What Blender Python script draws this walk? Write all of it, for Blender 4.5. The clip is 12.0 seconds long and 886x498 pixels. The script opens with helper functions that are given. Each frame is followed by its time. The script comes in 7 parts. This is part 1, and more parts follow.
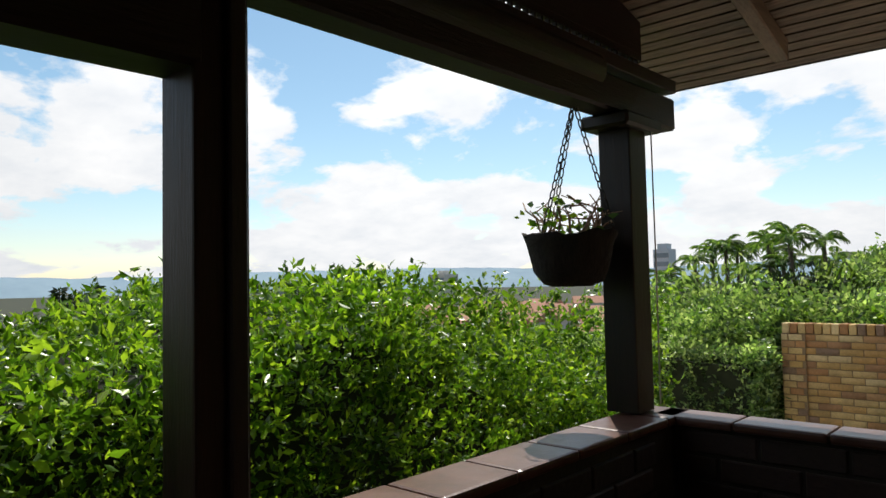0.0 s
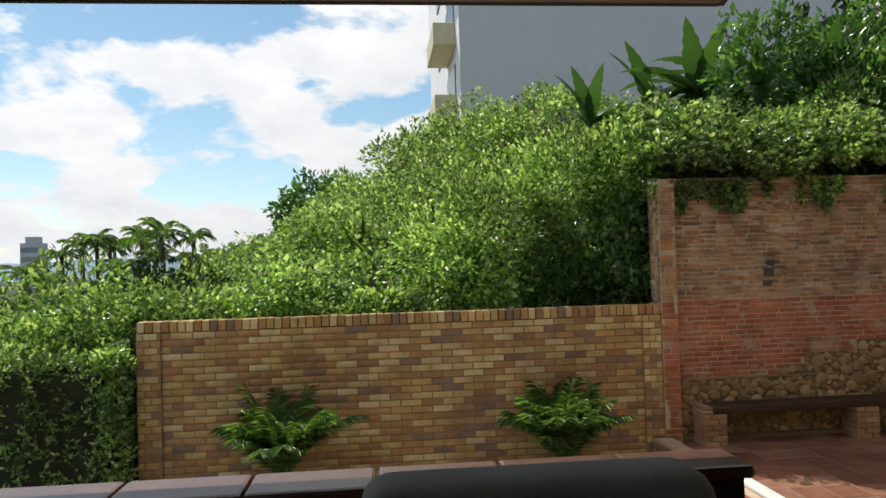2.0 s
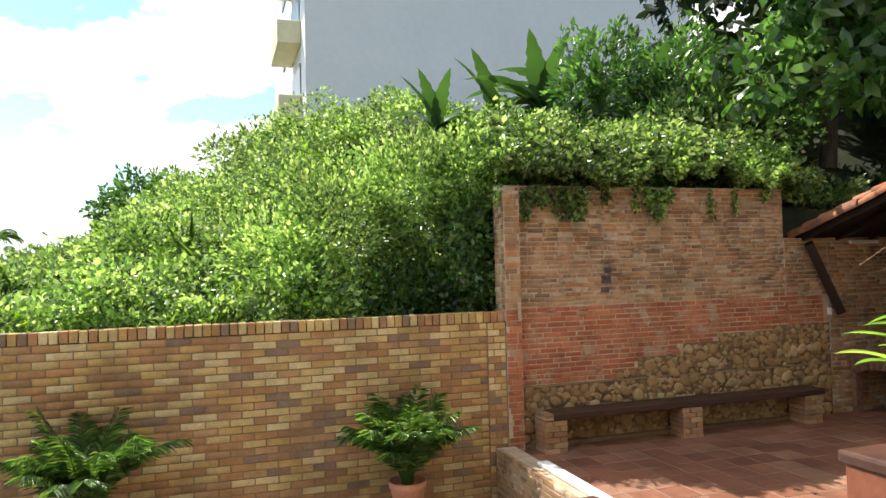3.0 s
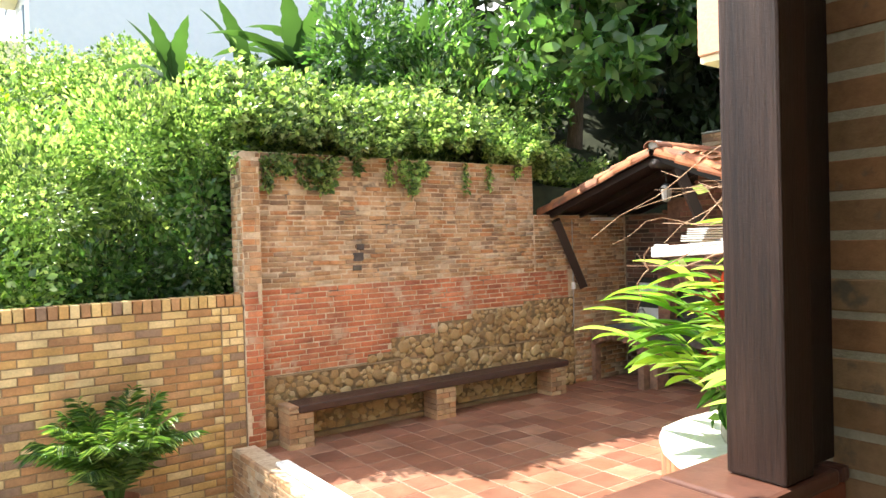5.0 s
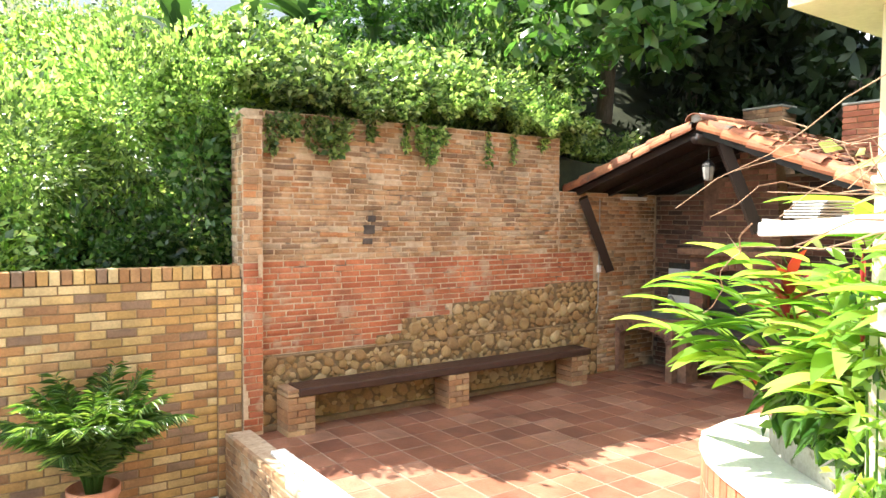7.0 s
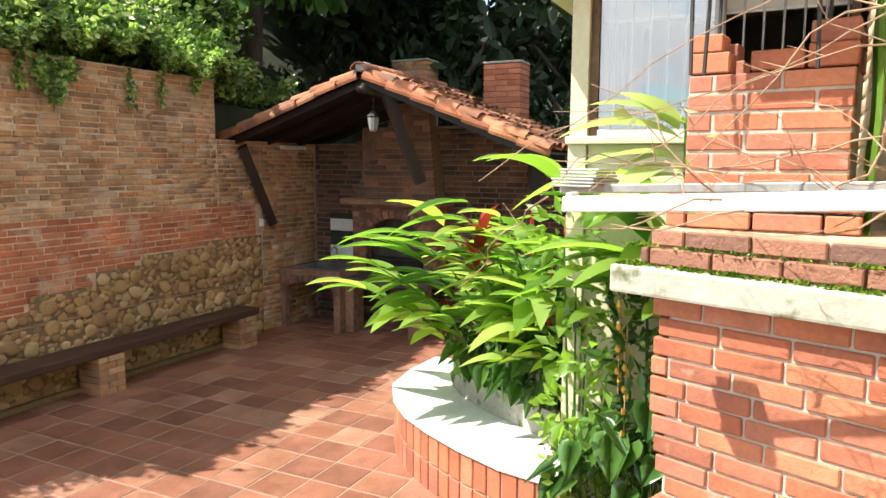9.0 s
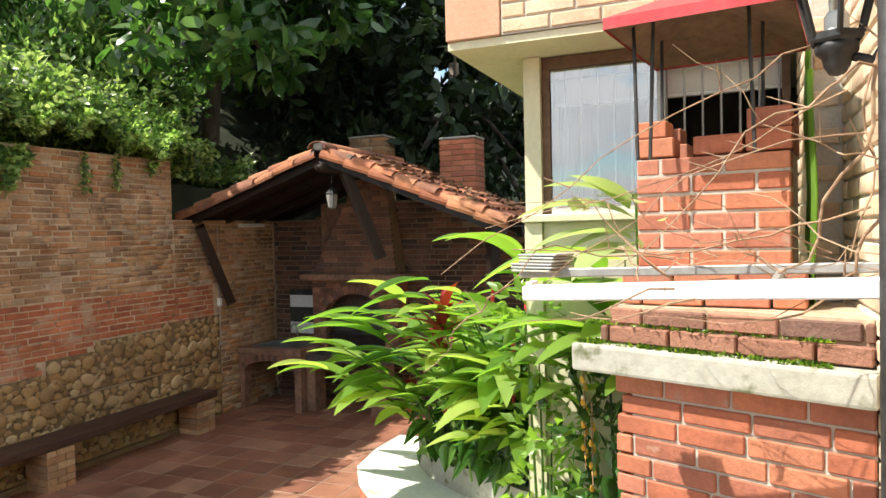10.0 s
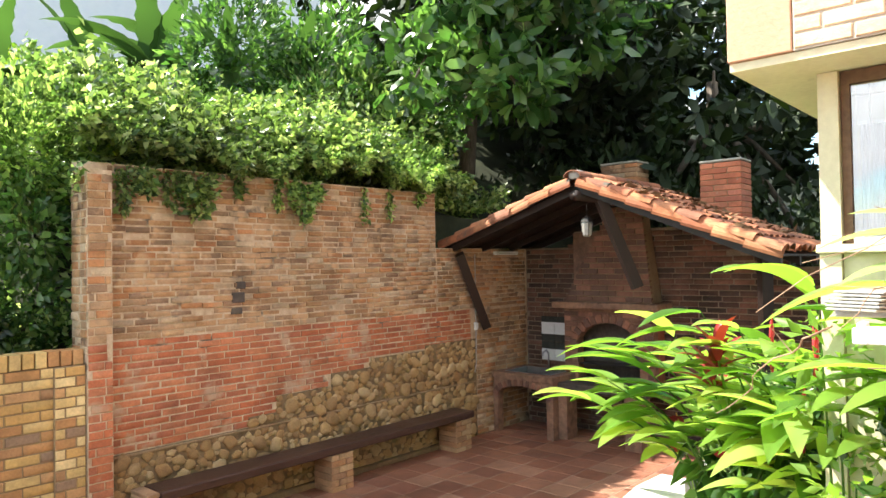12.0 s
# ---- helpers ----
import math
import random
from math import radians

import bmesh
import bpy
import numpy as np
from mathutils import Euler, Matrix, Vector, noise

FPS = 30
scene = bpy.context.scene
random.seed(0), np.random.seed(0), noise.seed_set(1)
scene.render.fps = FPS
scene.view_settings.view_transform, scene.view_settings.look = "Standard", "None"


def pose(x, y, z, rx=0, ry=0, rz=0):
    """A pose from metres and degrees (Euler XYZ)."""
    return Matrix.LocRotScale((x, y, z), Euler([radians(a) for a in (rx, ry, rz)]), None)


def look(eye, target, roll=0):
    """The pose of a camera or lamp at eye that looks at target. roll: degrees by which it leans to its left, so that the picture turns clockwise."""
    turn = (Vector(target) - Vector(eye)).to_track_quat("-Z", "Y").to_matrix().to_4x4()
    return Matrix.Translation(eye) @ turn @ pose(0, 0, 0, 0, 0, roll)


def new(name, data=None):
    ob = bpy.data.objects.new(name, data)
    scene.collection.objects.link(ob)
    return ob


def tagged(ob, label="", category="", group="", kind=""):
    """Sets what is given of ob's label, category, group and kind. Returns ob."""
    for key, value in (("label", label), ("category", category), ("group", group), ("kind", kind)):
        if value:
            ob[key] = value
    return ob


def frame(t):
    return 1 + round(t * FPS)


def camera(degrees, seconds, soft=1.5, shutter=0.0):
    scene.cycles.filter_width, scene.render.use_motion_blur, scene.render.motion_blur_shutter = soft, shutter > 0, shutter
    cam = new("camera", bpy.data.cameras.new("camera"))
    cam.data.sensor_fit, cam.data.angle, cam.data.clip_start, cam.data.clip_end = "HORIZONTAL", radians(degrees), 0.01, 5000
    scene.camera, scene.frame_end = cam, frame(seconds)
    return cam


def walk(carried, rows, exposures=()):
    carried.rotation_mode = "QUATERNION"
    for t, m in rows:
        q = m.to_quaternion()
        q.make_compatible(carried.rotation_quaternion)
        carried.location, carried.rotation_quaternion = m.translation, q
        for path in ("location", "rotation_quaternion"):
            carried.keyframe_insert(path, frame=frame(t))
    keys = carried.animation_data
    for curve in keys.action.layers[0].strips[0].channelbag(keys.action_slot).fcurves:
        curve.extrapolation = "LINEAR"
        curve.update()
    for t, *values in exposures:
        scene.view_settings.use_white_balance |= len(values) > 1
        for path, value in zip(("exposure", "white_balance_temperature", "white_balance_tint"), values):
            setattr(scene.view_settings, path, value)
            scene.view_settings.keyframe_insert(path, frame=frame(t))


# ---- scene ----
cam = camera(64.7, 12.0)
PATH = [
    (0, (-0.117, -0.314, 1.525), (-1.467, 1.159, 1.624), -1.2),
    (0.5, (-0.151, -0.127, 1.51), (-1.104, 1.631, 1.55), -2.0),
    (1, (-0.155, 0.111, 1.522), (-0.797, 2.004, 1.571), -2.1),
    (1.5, (-0.13, 0.329, 1.51), (-0.446, 2.303, 1.555), -2.1),
    (1.6, (-0.128, 0.372, 1.509), (-0.342, 2.36, 1.546), -2.2),
    (2, (-0.125, 0.54, 1.524), (0.06, 2.531, 1.567), -1.7),
    (2.5, (-0.092, 0.712, 1.529), (0.364, 2.659, 1.517), -1.5),
    (3, (-0.001, 0.979, 1.51), (0.612, 2.882, 1.562), -1.4),
    (3.5, (0.14, 1.141, 1.498), (1.021, 2.936, 1.496), -1.0),
    (3.7, (0.245, 1.243, 1.48), (1.295, 2.945, 1.472), -0.7),
    (5.3, (0.781, 1.562, 1.486), (1.953, 3.182, 1.447), -1.4),
    (5.5, (0.853, 1.593, 1.496), (2.006, 3.226, 1.422), -1.1),
    (6, (0.988, 1.749, 1.49), (2.134, 3.385, 1.385), 0.2),
    (6.5, (1.042, 1.91, 1.487), (2.164, 3.562, 1.382), 0.7),
    (6.7, (1.03, 1.988, 1.433), (2.125, 3.66, 1.349), 0.5),
    (8.3, (1.147, 2.669, 1.495), (2.774, 3.806, 1.255), 0.9),
    (8.5, (1.148, 2.701, 1.496), (2.823, 3.767, 1.252), 0.6),
    (9, (1.146, 2.746, 1.514), (2.933, 3.61, 1.274), 0.3),
    (9.5, (1.126, 2.756, 1.533), (2.972, 3.512, 1.392), -0.4),
    (10, (1.119, 2.742, 1.581), (2.966, 3.506, 1.533), -1.3),
    (10.5, (1.112, 2.732, 1.604), (2.956, 3.505, 1.638), -1.4),
    (11, (1.113, 2.741, 1.607), (2.942, 3.547, 1.68), -1.2),
    (11.5, (1.081, 2.8, 1.599), (2.853, 3.725, 1.646), -0.6),
    (12, (1.009, 2.864, 1.603), (2.497, 4.2, 1.644), -0.9),
]
EXPOSURES = [(0.0, -0.08), (0.5, -0.15), (1.0, -0.22), (1.5, -0.2), (2.0, -0.15), (2.5, 0.3), (3.5, 1.15), (5.5, 2.0), (6.5, 2.05), (8.5, 1.6), (9.0, 1.15), (9.5, 0.95), (10.5, 0.85), (11.5, 0.95), (12.0, 1.6)]
walk(cam, [(t, look(eye, target, roll)) for t, eye, target, roll in PATH], EXPOSURES)

# ---- light ----
SUN_TO = Vector((-0.337, 0.482, 0.809))
world = bpy.data.worlds.new("sky")
scene.world = world
world.use_nodes = True
wn, wl = world.node_tree.nodes, world.node_tree.links
wn.clear()


def wnode(kind, **values):
    n = wn.new(kind)
    for k, v in values.items():
        n.inputs[k].default_value = v
    return n


sky = wn.new("ShaderNodeTexSky")
sky.sky_type = "NISHITA"
sky.sun_disc = False
sky.sun_elevation = math.asin(0.809)
sky.sun_rotation = math.atan2(-0.337, 0.482)
sky.air_density, sky.dust_density, sky.ozone_density = 1.0, 0.3, 0.9
coord = wn.new("ShaderNodeTexCoord")
sep = wn.new("ShaderNodeSeparateXYZ")
wl.new(coord.outputs["Generated"], sep.inputs[0])
lift = wn.new("ShaderNodeMath")
lift.operation = "ADD"
lift.inputs[1].default_value = 0.32
wl.new(sep.outputs["Z"], lift.inputs[0])
flat = wn.new("ShaderNodeVectorMath")
flat.operation = "DIVIDE"
wl.new(coord.outputs["Generated"], flat.inputs[0])
comb = wn.new("ShaderNodeCombineXYZ")
for i in range(3):
    wl.new(lift.outputs[0], comb.inputs[i])
wl.new(comb.outputs[0], flat.inputs[1])
puffs = wnode("ShaderNodeTexNoise", Scale=2.3, Detail=9.0, Roughness=0.56, Distortion=0.15)
wl.new(flat.outputs[0], puffs.inputs["Vector"])
cover = wn.new("ShaderNodeValToRGB")
cover.color_ramp.elements[0].position, cover.color_ramp.elements[1].position = 0.465, 0.52
low = wnode("ShaderNodeMapRange")
for k, v in (("From Min", 0.02), ("From Max", 0.30), ("To Min", 0.045), ("To Max", 0.0)):
    low.inputs[k].default_value = v
wl.new(sep.outputs["Z"], low.inputs["Value"])
bank = wn.new("ShaderNodeMath")
bank.operation = "ADD"
wl.new(puffs.outputs["Fac"], bank.inputs[0])
wl.new(low.outputs[0], bank.inputs[1])
wl.new(bank.outputs[0], cover.inputs[0])
shade = wnode("ShaderNodeTexNoise", Scale=5.0, Detail=6.0, Roughness=0.6)
wl.new(flat.outputs[0], shade.inputs["Vector"])
tone = wn.new("ShaderNodeValToRGB")
tone.color_ramp.elements[0].position, tone.color_ramp.elements[1].position = 0.3, 0.7
tone.color_ramp.elements[0].color = (0.80, 0.83, 0.87, 1)
tone.color_ramp.elements[1].color = (1, 1, 1, 1)
wl.new(shade.outputs["Fac"], tone.inputs[0])
blue = wnode("ShaderNodeBackground", Strength=0.105)
white = wnode("ShaderNodeBackground", Strength=1.45)
deep = wnode("ShaderNodeHueSaturation", Saturation=1.05, Hue=0.485, Value=1.25)
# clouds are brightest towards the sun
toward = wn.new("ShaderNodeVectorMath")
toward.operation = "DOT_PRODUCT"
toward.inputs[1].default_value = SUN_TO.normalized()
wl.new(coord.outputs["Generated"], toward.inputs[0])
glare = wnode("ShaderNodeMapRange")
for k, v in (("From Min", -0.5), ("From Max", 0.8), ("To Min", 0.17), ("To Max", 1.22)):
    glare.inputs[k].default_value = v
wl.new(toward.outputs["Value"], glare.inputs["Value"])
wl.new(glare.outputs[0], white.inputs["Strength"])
wl.new(sky.outputs[0], deep.inputs["Color"])
wl.new(deep.outputs[0], blue.inputs["Color"])
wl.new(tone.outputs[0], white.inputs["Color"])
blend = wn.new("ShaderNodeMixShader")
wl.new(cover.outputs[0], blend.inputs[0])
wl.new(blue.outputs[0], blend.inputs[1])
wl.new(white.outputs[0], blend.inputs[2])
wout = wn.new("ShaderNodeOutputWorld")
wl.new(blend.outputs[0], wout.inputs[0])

sun_data = bpy.data.lights.new("sun", "SUN")
sun_data.energy, sun_data.angle, sun_data.color = 5.0, radians(0.5), (1.0, 0.95, 0.86)
sun = new("sun", sun_data)
sun.matrix_world = look(SUN_TO * 60, (0, 0, 0))


# ---- materials ----
def material(name, dark, light, rough=0.8, grain=30.0, broad=2.5, bump=0.3, metal=0.0, palette=None, by="object", specular=0.4, dirt=None, stretch=(1, 1, 1), stains=0.35):
    """Two scales of noise between dark and light; palette: piece colours picked per object or per island; dirt: (colour, amount)."""
    m = bpy.data.materials.new(name)
    m.use_nodes = True
    n, l = m.node_tree.nodes, m.node_tree.links
    bsdf = n["Principled BSDF"]
    bsdf.inputs["Metallic"].default_value = metal
    bsdf.inputs["Specular IOR Level"].default_value = specular
    co = n.new("ShaderNodeTexCoord")
    where = co.outputs["Object"]
    info = n.new("ShaderNodeObjectInfo")
    geo = n.new("ShaderNodeNewGeometry")
    pick = info.outputs["Random"] if by == "object" else geo.outputs["Random Per Island"]
    mul = n.new("ShaderNodeMath")
    mul.operation = "MULTIPLY"
    mul.inputs[1].default_value = 37.0 if palette else 0.0
    l.new(pick, mul.inputs[0])
    shift = n.new("ShaderNodeVectorMath")
    shift.operation = "ADD"
    l.new(where, shift.inputs[0])
    l.new(mul.outputs[0], shift.inputs[1])
    mapping = n.new("ShaderNodeMapping")
    mapping.inputs["Scale"].default_value = stretch
    l.new(shift.outputs[0], mapping.inputs["Vector"])
    fine = n.new("ShaderNodeTexNoise")
    fine.inputs["Scale"].default_value, fine.inputs["Detail"].default_value, fine.inputs["Roughness"].default_value = grain, 5.0, 0.65
    wide = n.new("ShaderNodeTexNoise")
    wide.inputs["Scale"].default_value, wide.inputs["Detail"].default_value = broad, 3.0
    l.new(mapping.outputs[0], fine.inputs["Vector"])
    l.new(mapping.outputs[0], wide.inputs["Vector"])
    add = n.new("ShaderNodeMath")
    add.operation = "ADD"
    l.new(fine.outputs["Fac"], add.inputs[0])
    l.new(wide.outputs["Fac"], add.inputs[1])
    ramp = n.new("ShaderNodeMapRange")
    ramp.inputs["From Min"].default_value, ramp.inputs["From Max"].default_value = 0.72, 1.28
    l.new(add.outputs[0], ramp.inputs["Value"])
    mix = n.new("ShaderNodeMix")
    mix.data_type = "RGBA"
    l.new(ramp.outputs[0], mix.inputs["Factor"])
    mix.inputs["A"].default_value, mix.inputs["B"].default_value = (*dark, 1), (*light, 1)
    colour = mix.outputs["Result"]
    if palette:
        pal = n.new("ShaderNodeValToRGB")
        pal.color_ramp.interpolation = "CONSTANT"
        while len(pal.color_ramp.elements) < len(palette):
            pal.color_ramp.elements.new(0.5)
        for i, c in enumerate(palette):
            pal.color_ramp.elements[i].position = i / len(palette)
            pal.color_ramp.elements[i].color = (*c, 1)
        l.new(pick, pal.inputs[0])
        over = n.new("ShaderNodeMix")
        over.data_type, over.blend_type = "RGBA", "MULTIPLY"
        over.inputs["Factor"].default_value = 1.0
        l.new(pal.outputs[0], over.inputs["A"])
        l.new(colour, over.inputs["B"])
        colour = over.outputs["Result"]
    if palette:
        patch = n.new("ShaderNodeTexNoise")
        patch.inputs["Scale"].default_value, patch.inputs["Detail"].default_value, patch.inputs["Roughness"].default_value = 1.7, 6.0, 0.62
        l.new(geo.outputs["Position"], patch.inputs["Vector"])
        level = n.new("ShaderNodeMapRange")
        level.inputs["From Min"].default_value, level.inputs["From Max"].default_value = 0.32, 0.68
        level.inputs["To Min"].default_value, level.inputs["To Max"].default_value = 1.0 - stains, 1.0 + 0.45 * stains
        l.new(patch.outputs["Fac"], level.inputs["Value"])
        soil_ = n.new("ShaderNodeMix")
        soil_.data_type, soil_.blend_type = "RGBA", "MULTIPLY"
        soil_.inputs["Factor"].default_value = 1.0
        l.new(colour, soil_.inputs["A"])
        l.new(level.outputs[0], soil_.inputs["B"])
        colour = soil_.outputs["Result"]
    if dirt:
        spots = n.new("ShaderNodeTexNoise")
        spots.inputs["Scale"].default_value, spots.inputs["Detail"].default_value = dirt[2], 6.0
        l.new(geo.outputs["Position"] if palette else where, spots.inputs["Vector"])
        cut = n.new("ShaderNodeMapRange")
        cut.inputs["From Min"].default_value, cut.inputs["From Max"].default_value = 0.62 - dirt[1], 0.72 - dirt[1]
        l.new(spots.outputs["Fac"], cut.inputs["Value"])
        stain = n.new("ShaderNodeMix")
        stain.data_type = "RGBA"
        l.new(cut.outputs[0], stain.inputs["Factor"])
        l.new(colour, stain.inputs["A"])
        stain.inputs["B"].default_value = (*dirt[0], 1)
        colour = stain.outputs["Result"]
    l.new(colour, bsdf.inputs["Base Color"])
    r = n.new("ShaderNodeMapRange")
    r.inputs["To Min"].default_value, r.inputs["To Max"].default_value = max(0.05, rough - 0.12), min(1, rough + 0.12)
    l.new(wide.outputs["Fac"], r.inputs["Value"])
    l.new(r.outputs[0], bsdf.inputs["Roughness"])
    b = n.new("ShaderNodeBump")
    b.inputs["Strength"].default_value, b.inputs["Distance"].default_value = bump, 0.01
    l.new(fine.outputs["Fac"], b.inputs["Height"])
    l.new(b.outputs[0], bsdf.inputs["Normal"])
    return m


def leaf_material(name, colours, rough=0.42, glow=0.4, through_tint=(2.2, 2.3, 0.95), by="island", shine=0.5):
    m = bpy.data.materials.new(name)
    m.use_nodes = True
    n, l = m.node_tree.nodes, m.node_tree.links
    bsdf, out = n["Principled BSDF"], n["Material Output"]
    geo = n.new("ShaderNodeNewGeometry")
    pal = n.new("ShaderNodeValToRGB")
    while len(pal.color_ramp.elements) < len(colours):
        pal.color_ramp.elements.new(0.5)
    for i, c in enumerate(colours):
        pal.color_ramp.elements[i].position = i / max(1, len(colours) - 1)
        pal.color_ramp.elements[i].color = (*c, 1)
    info = n.new("ShaderNodeObjectInfo")
    l.new(info.outputs["Random"] if by == "object" else geo.outputs["Random Per Island"], pal.inputs[0])
    bsdf.inputs["Specular IOR Level"].default_value = shine
    co = n.new("ShaderNodeTexCoord")
    wide = n.new("ShaderNodeTexNoise")
    wide.inputs["Scale"].default_value = 0.9
    l.new(co.outputs["Object"], wide.inputs["Vector"])
    r = n.new("ShaderNodeMapRange")
    r.inputs["From Min"].default_value, r.inputs["From Max"].default_value = 0.3, 0.7
    r.inputs["To Min"].default_value, r.inputs["To Max"].default_value = 0.5, 1.4
    l.new(wide.outputs["Fac"], r.inputs["Value"])
    mul = n.new("ShaderNodeMix")
    mul.data_type, mul.blend_type = "RGBA", "MULTIPLY"
    mul.inputs["Factor"].default_value = 1.0
    l.new(pal.outputs[0], mul.inputs["A"])
    l.new(r.outputs[0], mul.inputs["B"])
    l.new(mul.outputs["Result"], bsdf.inputs["Base Color"])
    bsdf.inputs["Roughness"].default_value = rough
    tr = n.new("ShaderNodeBsdfTranslucent")
    warm = n.new("ShaderNodeMix")
    warm.data_type, warm.blend_type = "RGBA", "MULTIPLY"
    warm.inputs["Factor"].default_value = 1.0
    warm.inputs["B"].default_value = (*through_tint, 1)
    l.new(mul.outputs["Result"], warm.inputs["A"])
    l.new(warm.outputs["Result"], tr.inputs["Color"])
    mx = n.new("ShaderNodeMixShader")
    mx.inputs[0].default_value = glow
    l.new(bsdf.outputs[0], mx.inputs[1])
    l.new(tr.outputs[0], mx.inputs[2])
    l.new(mx.outputs[0], out.inputs["Surface"])
    return m


def glass_material(name):
    m = bpy.data.materials.new(name)
    m.use_nodes = True
    b = m.node_tree.nodes["Principled BSDF"]
    b.inputs["Base Color"].default_value = (0.9, 0.95, 0.97, 1)
    b.inputs["Roughness"].default_value = 0.02
    b.inputs["Transmission Weight"].default_value = 1.0
    b.inputs["IOR"].default_value = 2.5
    return m


YELLOW = [(0.55, 0.352, 0.128), (0.62, 0.431, 0.182), (0.44, 0.225, 0.092), (0.68, 0.509, 0.258), (0.38, 0.205, 0.097), (0.56, 0.333, 0.118), (0.29, 0.185, 0.118), (0.60, 0.411, 0.172), (0.47, 0.244, 0.097), (0.50, 0.283, 0.128)]
OLD = [(0.47, 0.26, 0.125), (0.41, 0.235, 0.125), (0.50, 0.29, 0.145), (0.52, 0.37, 0.235), (0.36, 0.215, 0.125), (0.50, 0.235, 0.105), (0.45, 0.285, 0.165), (0.31, 0.195, 0.12), (0.48, 0.30, 0.165), (0.57, 0.43, 0.29)]
RED = [(0.53, 0.18, 0.085), (0.48, 0.15, 0.07), (0.57, 0.22, 0.11), (0.50, 0.19, 0.10), (0.44, 0.15, 0.08)]
KILN = [(0.50, 0.175, 0.09), (0.45, 0.145, 0.075), (0.54, 0.205, 0.11), (0.41, 0.145, 0.085), (0.50, 0.19, 0.115)]
BROWN = [(0.36, 0.195, 0.085), (0.32, 0.175, 0.078), (0.38, 0.23, 0.11), (0.37, 0.18, 0.075)]
# parapet bricks dimmed to near black, the veranda's shade put into the colour
PARAPET_SHADE = [(0.036, 0.020, 0.015), (0.030, 0.017, 0.013), (0.042, 0.023, 0.017), (0.034, 0.020, 0.016)]
PALE = [(0.70, 0.53, 0.35), (0.74, 0.57, 0.39), (0.65, 0.46, 0.30), (0.78, 0.63, 0.45)]
TILE = [(0.30, 0.13, 0.08), (0.27, 0.115, 0.07), (0.34, 0.16, 0.10), (0.23, 0.10, 0.065), (0.32, 0.145, 0.088), (0.29, 0.125, 0.08), (0.36, 0.185, 0.12)]
G0, G1 = (0.72, 0.72, 0.72), (1.12, 1.12, 1.12)
M = {}
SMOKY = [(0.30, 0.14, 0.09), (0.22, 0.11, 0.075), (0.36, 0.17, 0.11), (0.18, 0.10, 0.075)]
for key, pal, rough in (("smoky", SMOKY, 0.9), ("yellow", YELLOW, 0.8), ("old", OLD, 0.92), ("red", RED, 0.88), ("kiln", KILN, 0.75), ("pale", PALE, 0.8), ("brown", BROWN, 0.85), ("shade_dark", PARAPET_SHADE, 0.6), ("tile", TILE, 0.5)):
    d = {"old": ((0.50, 0.31, 0.17), 0.08, 6.0), "red": ((0.46, 0.31, 0.21), 0.04, 4.0), "yellow": ((0.56, 0.27, 0.10), -0.02, 1.6), "kiln": ((0.40, 0.27, 0.20), -0.05, 8.0), "brown": ((0.16, 0.125, 0.08), 0.03, 14.0)}.get(key)
    worn = {"old": 0.5, "red": 0.4, "smoky": 0.5, "shade_dark": 0.2, "kiln": 0.22, "pale": 0.15}.get(key, 0.3)
    relief = {"old": 0.9, "red": 0.7, "smoky": 0.8}.get(key, 0.4)
    M[key] = material(key + "_brick", G0, G1, rough, 45, 6, relief, palette=pal, dirt=d, stains=worn, specular=0.2 if key == "tile" else 0.4)
    M[key + "_many"] = material(key + "_brick_many", G0, G1, rough, 45, 6, relief, palette=pal, by="island", dirt=d, stains=worn, specular=0.2 if key == "tile" else 0.4)
# shelter mortar, dark for soot and for the shade under the roof
M["soot_mortar"] = material("soot_and_shade_mortar", (0.14, 0.10, 0.07), (0.27, 0.20, 0.14), 0.95, 40, 3, 0.8)
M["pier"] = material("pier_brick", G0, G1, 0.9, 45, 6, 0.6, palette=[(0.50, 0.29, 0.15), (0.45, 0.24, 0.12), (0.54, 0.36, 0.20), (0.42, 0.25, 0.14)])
# back wall bricks: soot colour deepened to include the shelter's shade
SOOT_SHADE = [(0.17, 0.085, 0.055), (0.115, 0.062, 0.045), (0.21, 0.10, 0.065), (0.085, 0.052, 0.04)]
M["sooty"] = M["sooty_many"] = material("soot_shade_wall_brick", G0, G1, 0.95, 45, 6, 0.8, palette=SOOT_SHADE, by="island", stains=0.5)
M["mortar"] = material("mortar", (0.20, 0.13, 0.07), (0.34, 0.24, 0.14), 0.95, 60, 4, 0.5)
M["joint"] = material("tile_joint", (0.22, 0.145, 0.10), (0.36, 0.26, 0.19), 0.9, 30, 2, 0.3)
M["mortar_light"] = material("mortar_light", (0.42, 0.38, 0.31), (0.58, 0.53, 0.45), 0.95, 60, 4, 0.5)
# mortar dimmed with the parapet bricks to carry the same shade
M["shade_dark_mortar"] = material("parapet_shade_mortar", (0.025, 0.02, 0.016), (0.045, 0.036, 0.028), 0.95, 60, 4, 0.5)
M["beige_mortar"] = material("beige_mortar", (0.36, 0.31, 0.20), (0.50, 0.44, 0.30), 0.95, 70, 8, 0.6)
M["old_mortar"] = material("old_mortar", (0.40, 0.28, 0.18), (0.62, 0.49, 0.35), 0.95, 24, 3, 0.8, dirt=((0.14, 0.11, 0.08), 0.02, 5.0))
M["stone"] = material("river_stone", G0, G1, 0.8, 30, 5, 0.5, palette=[(0.46, 0.30, 0.135), (0.40, 0.25, 0.105), (0.53, 0.38, 0.20), (0.43, 0.265, 0.115), (0.34, 0.215, 0.10), (0.49, 0.34, 0.17)])
M["stone_bed"] = material("stone_bed_mortar", (0.13, 0.088, 0.045), (0.24, 0.165, 0.09), 0.95, 30, 3, 0.8)
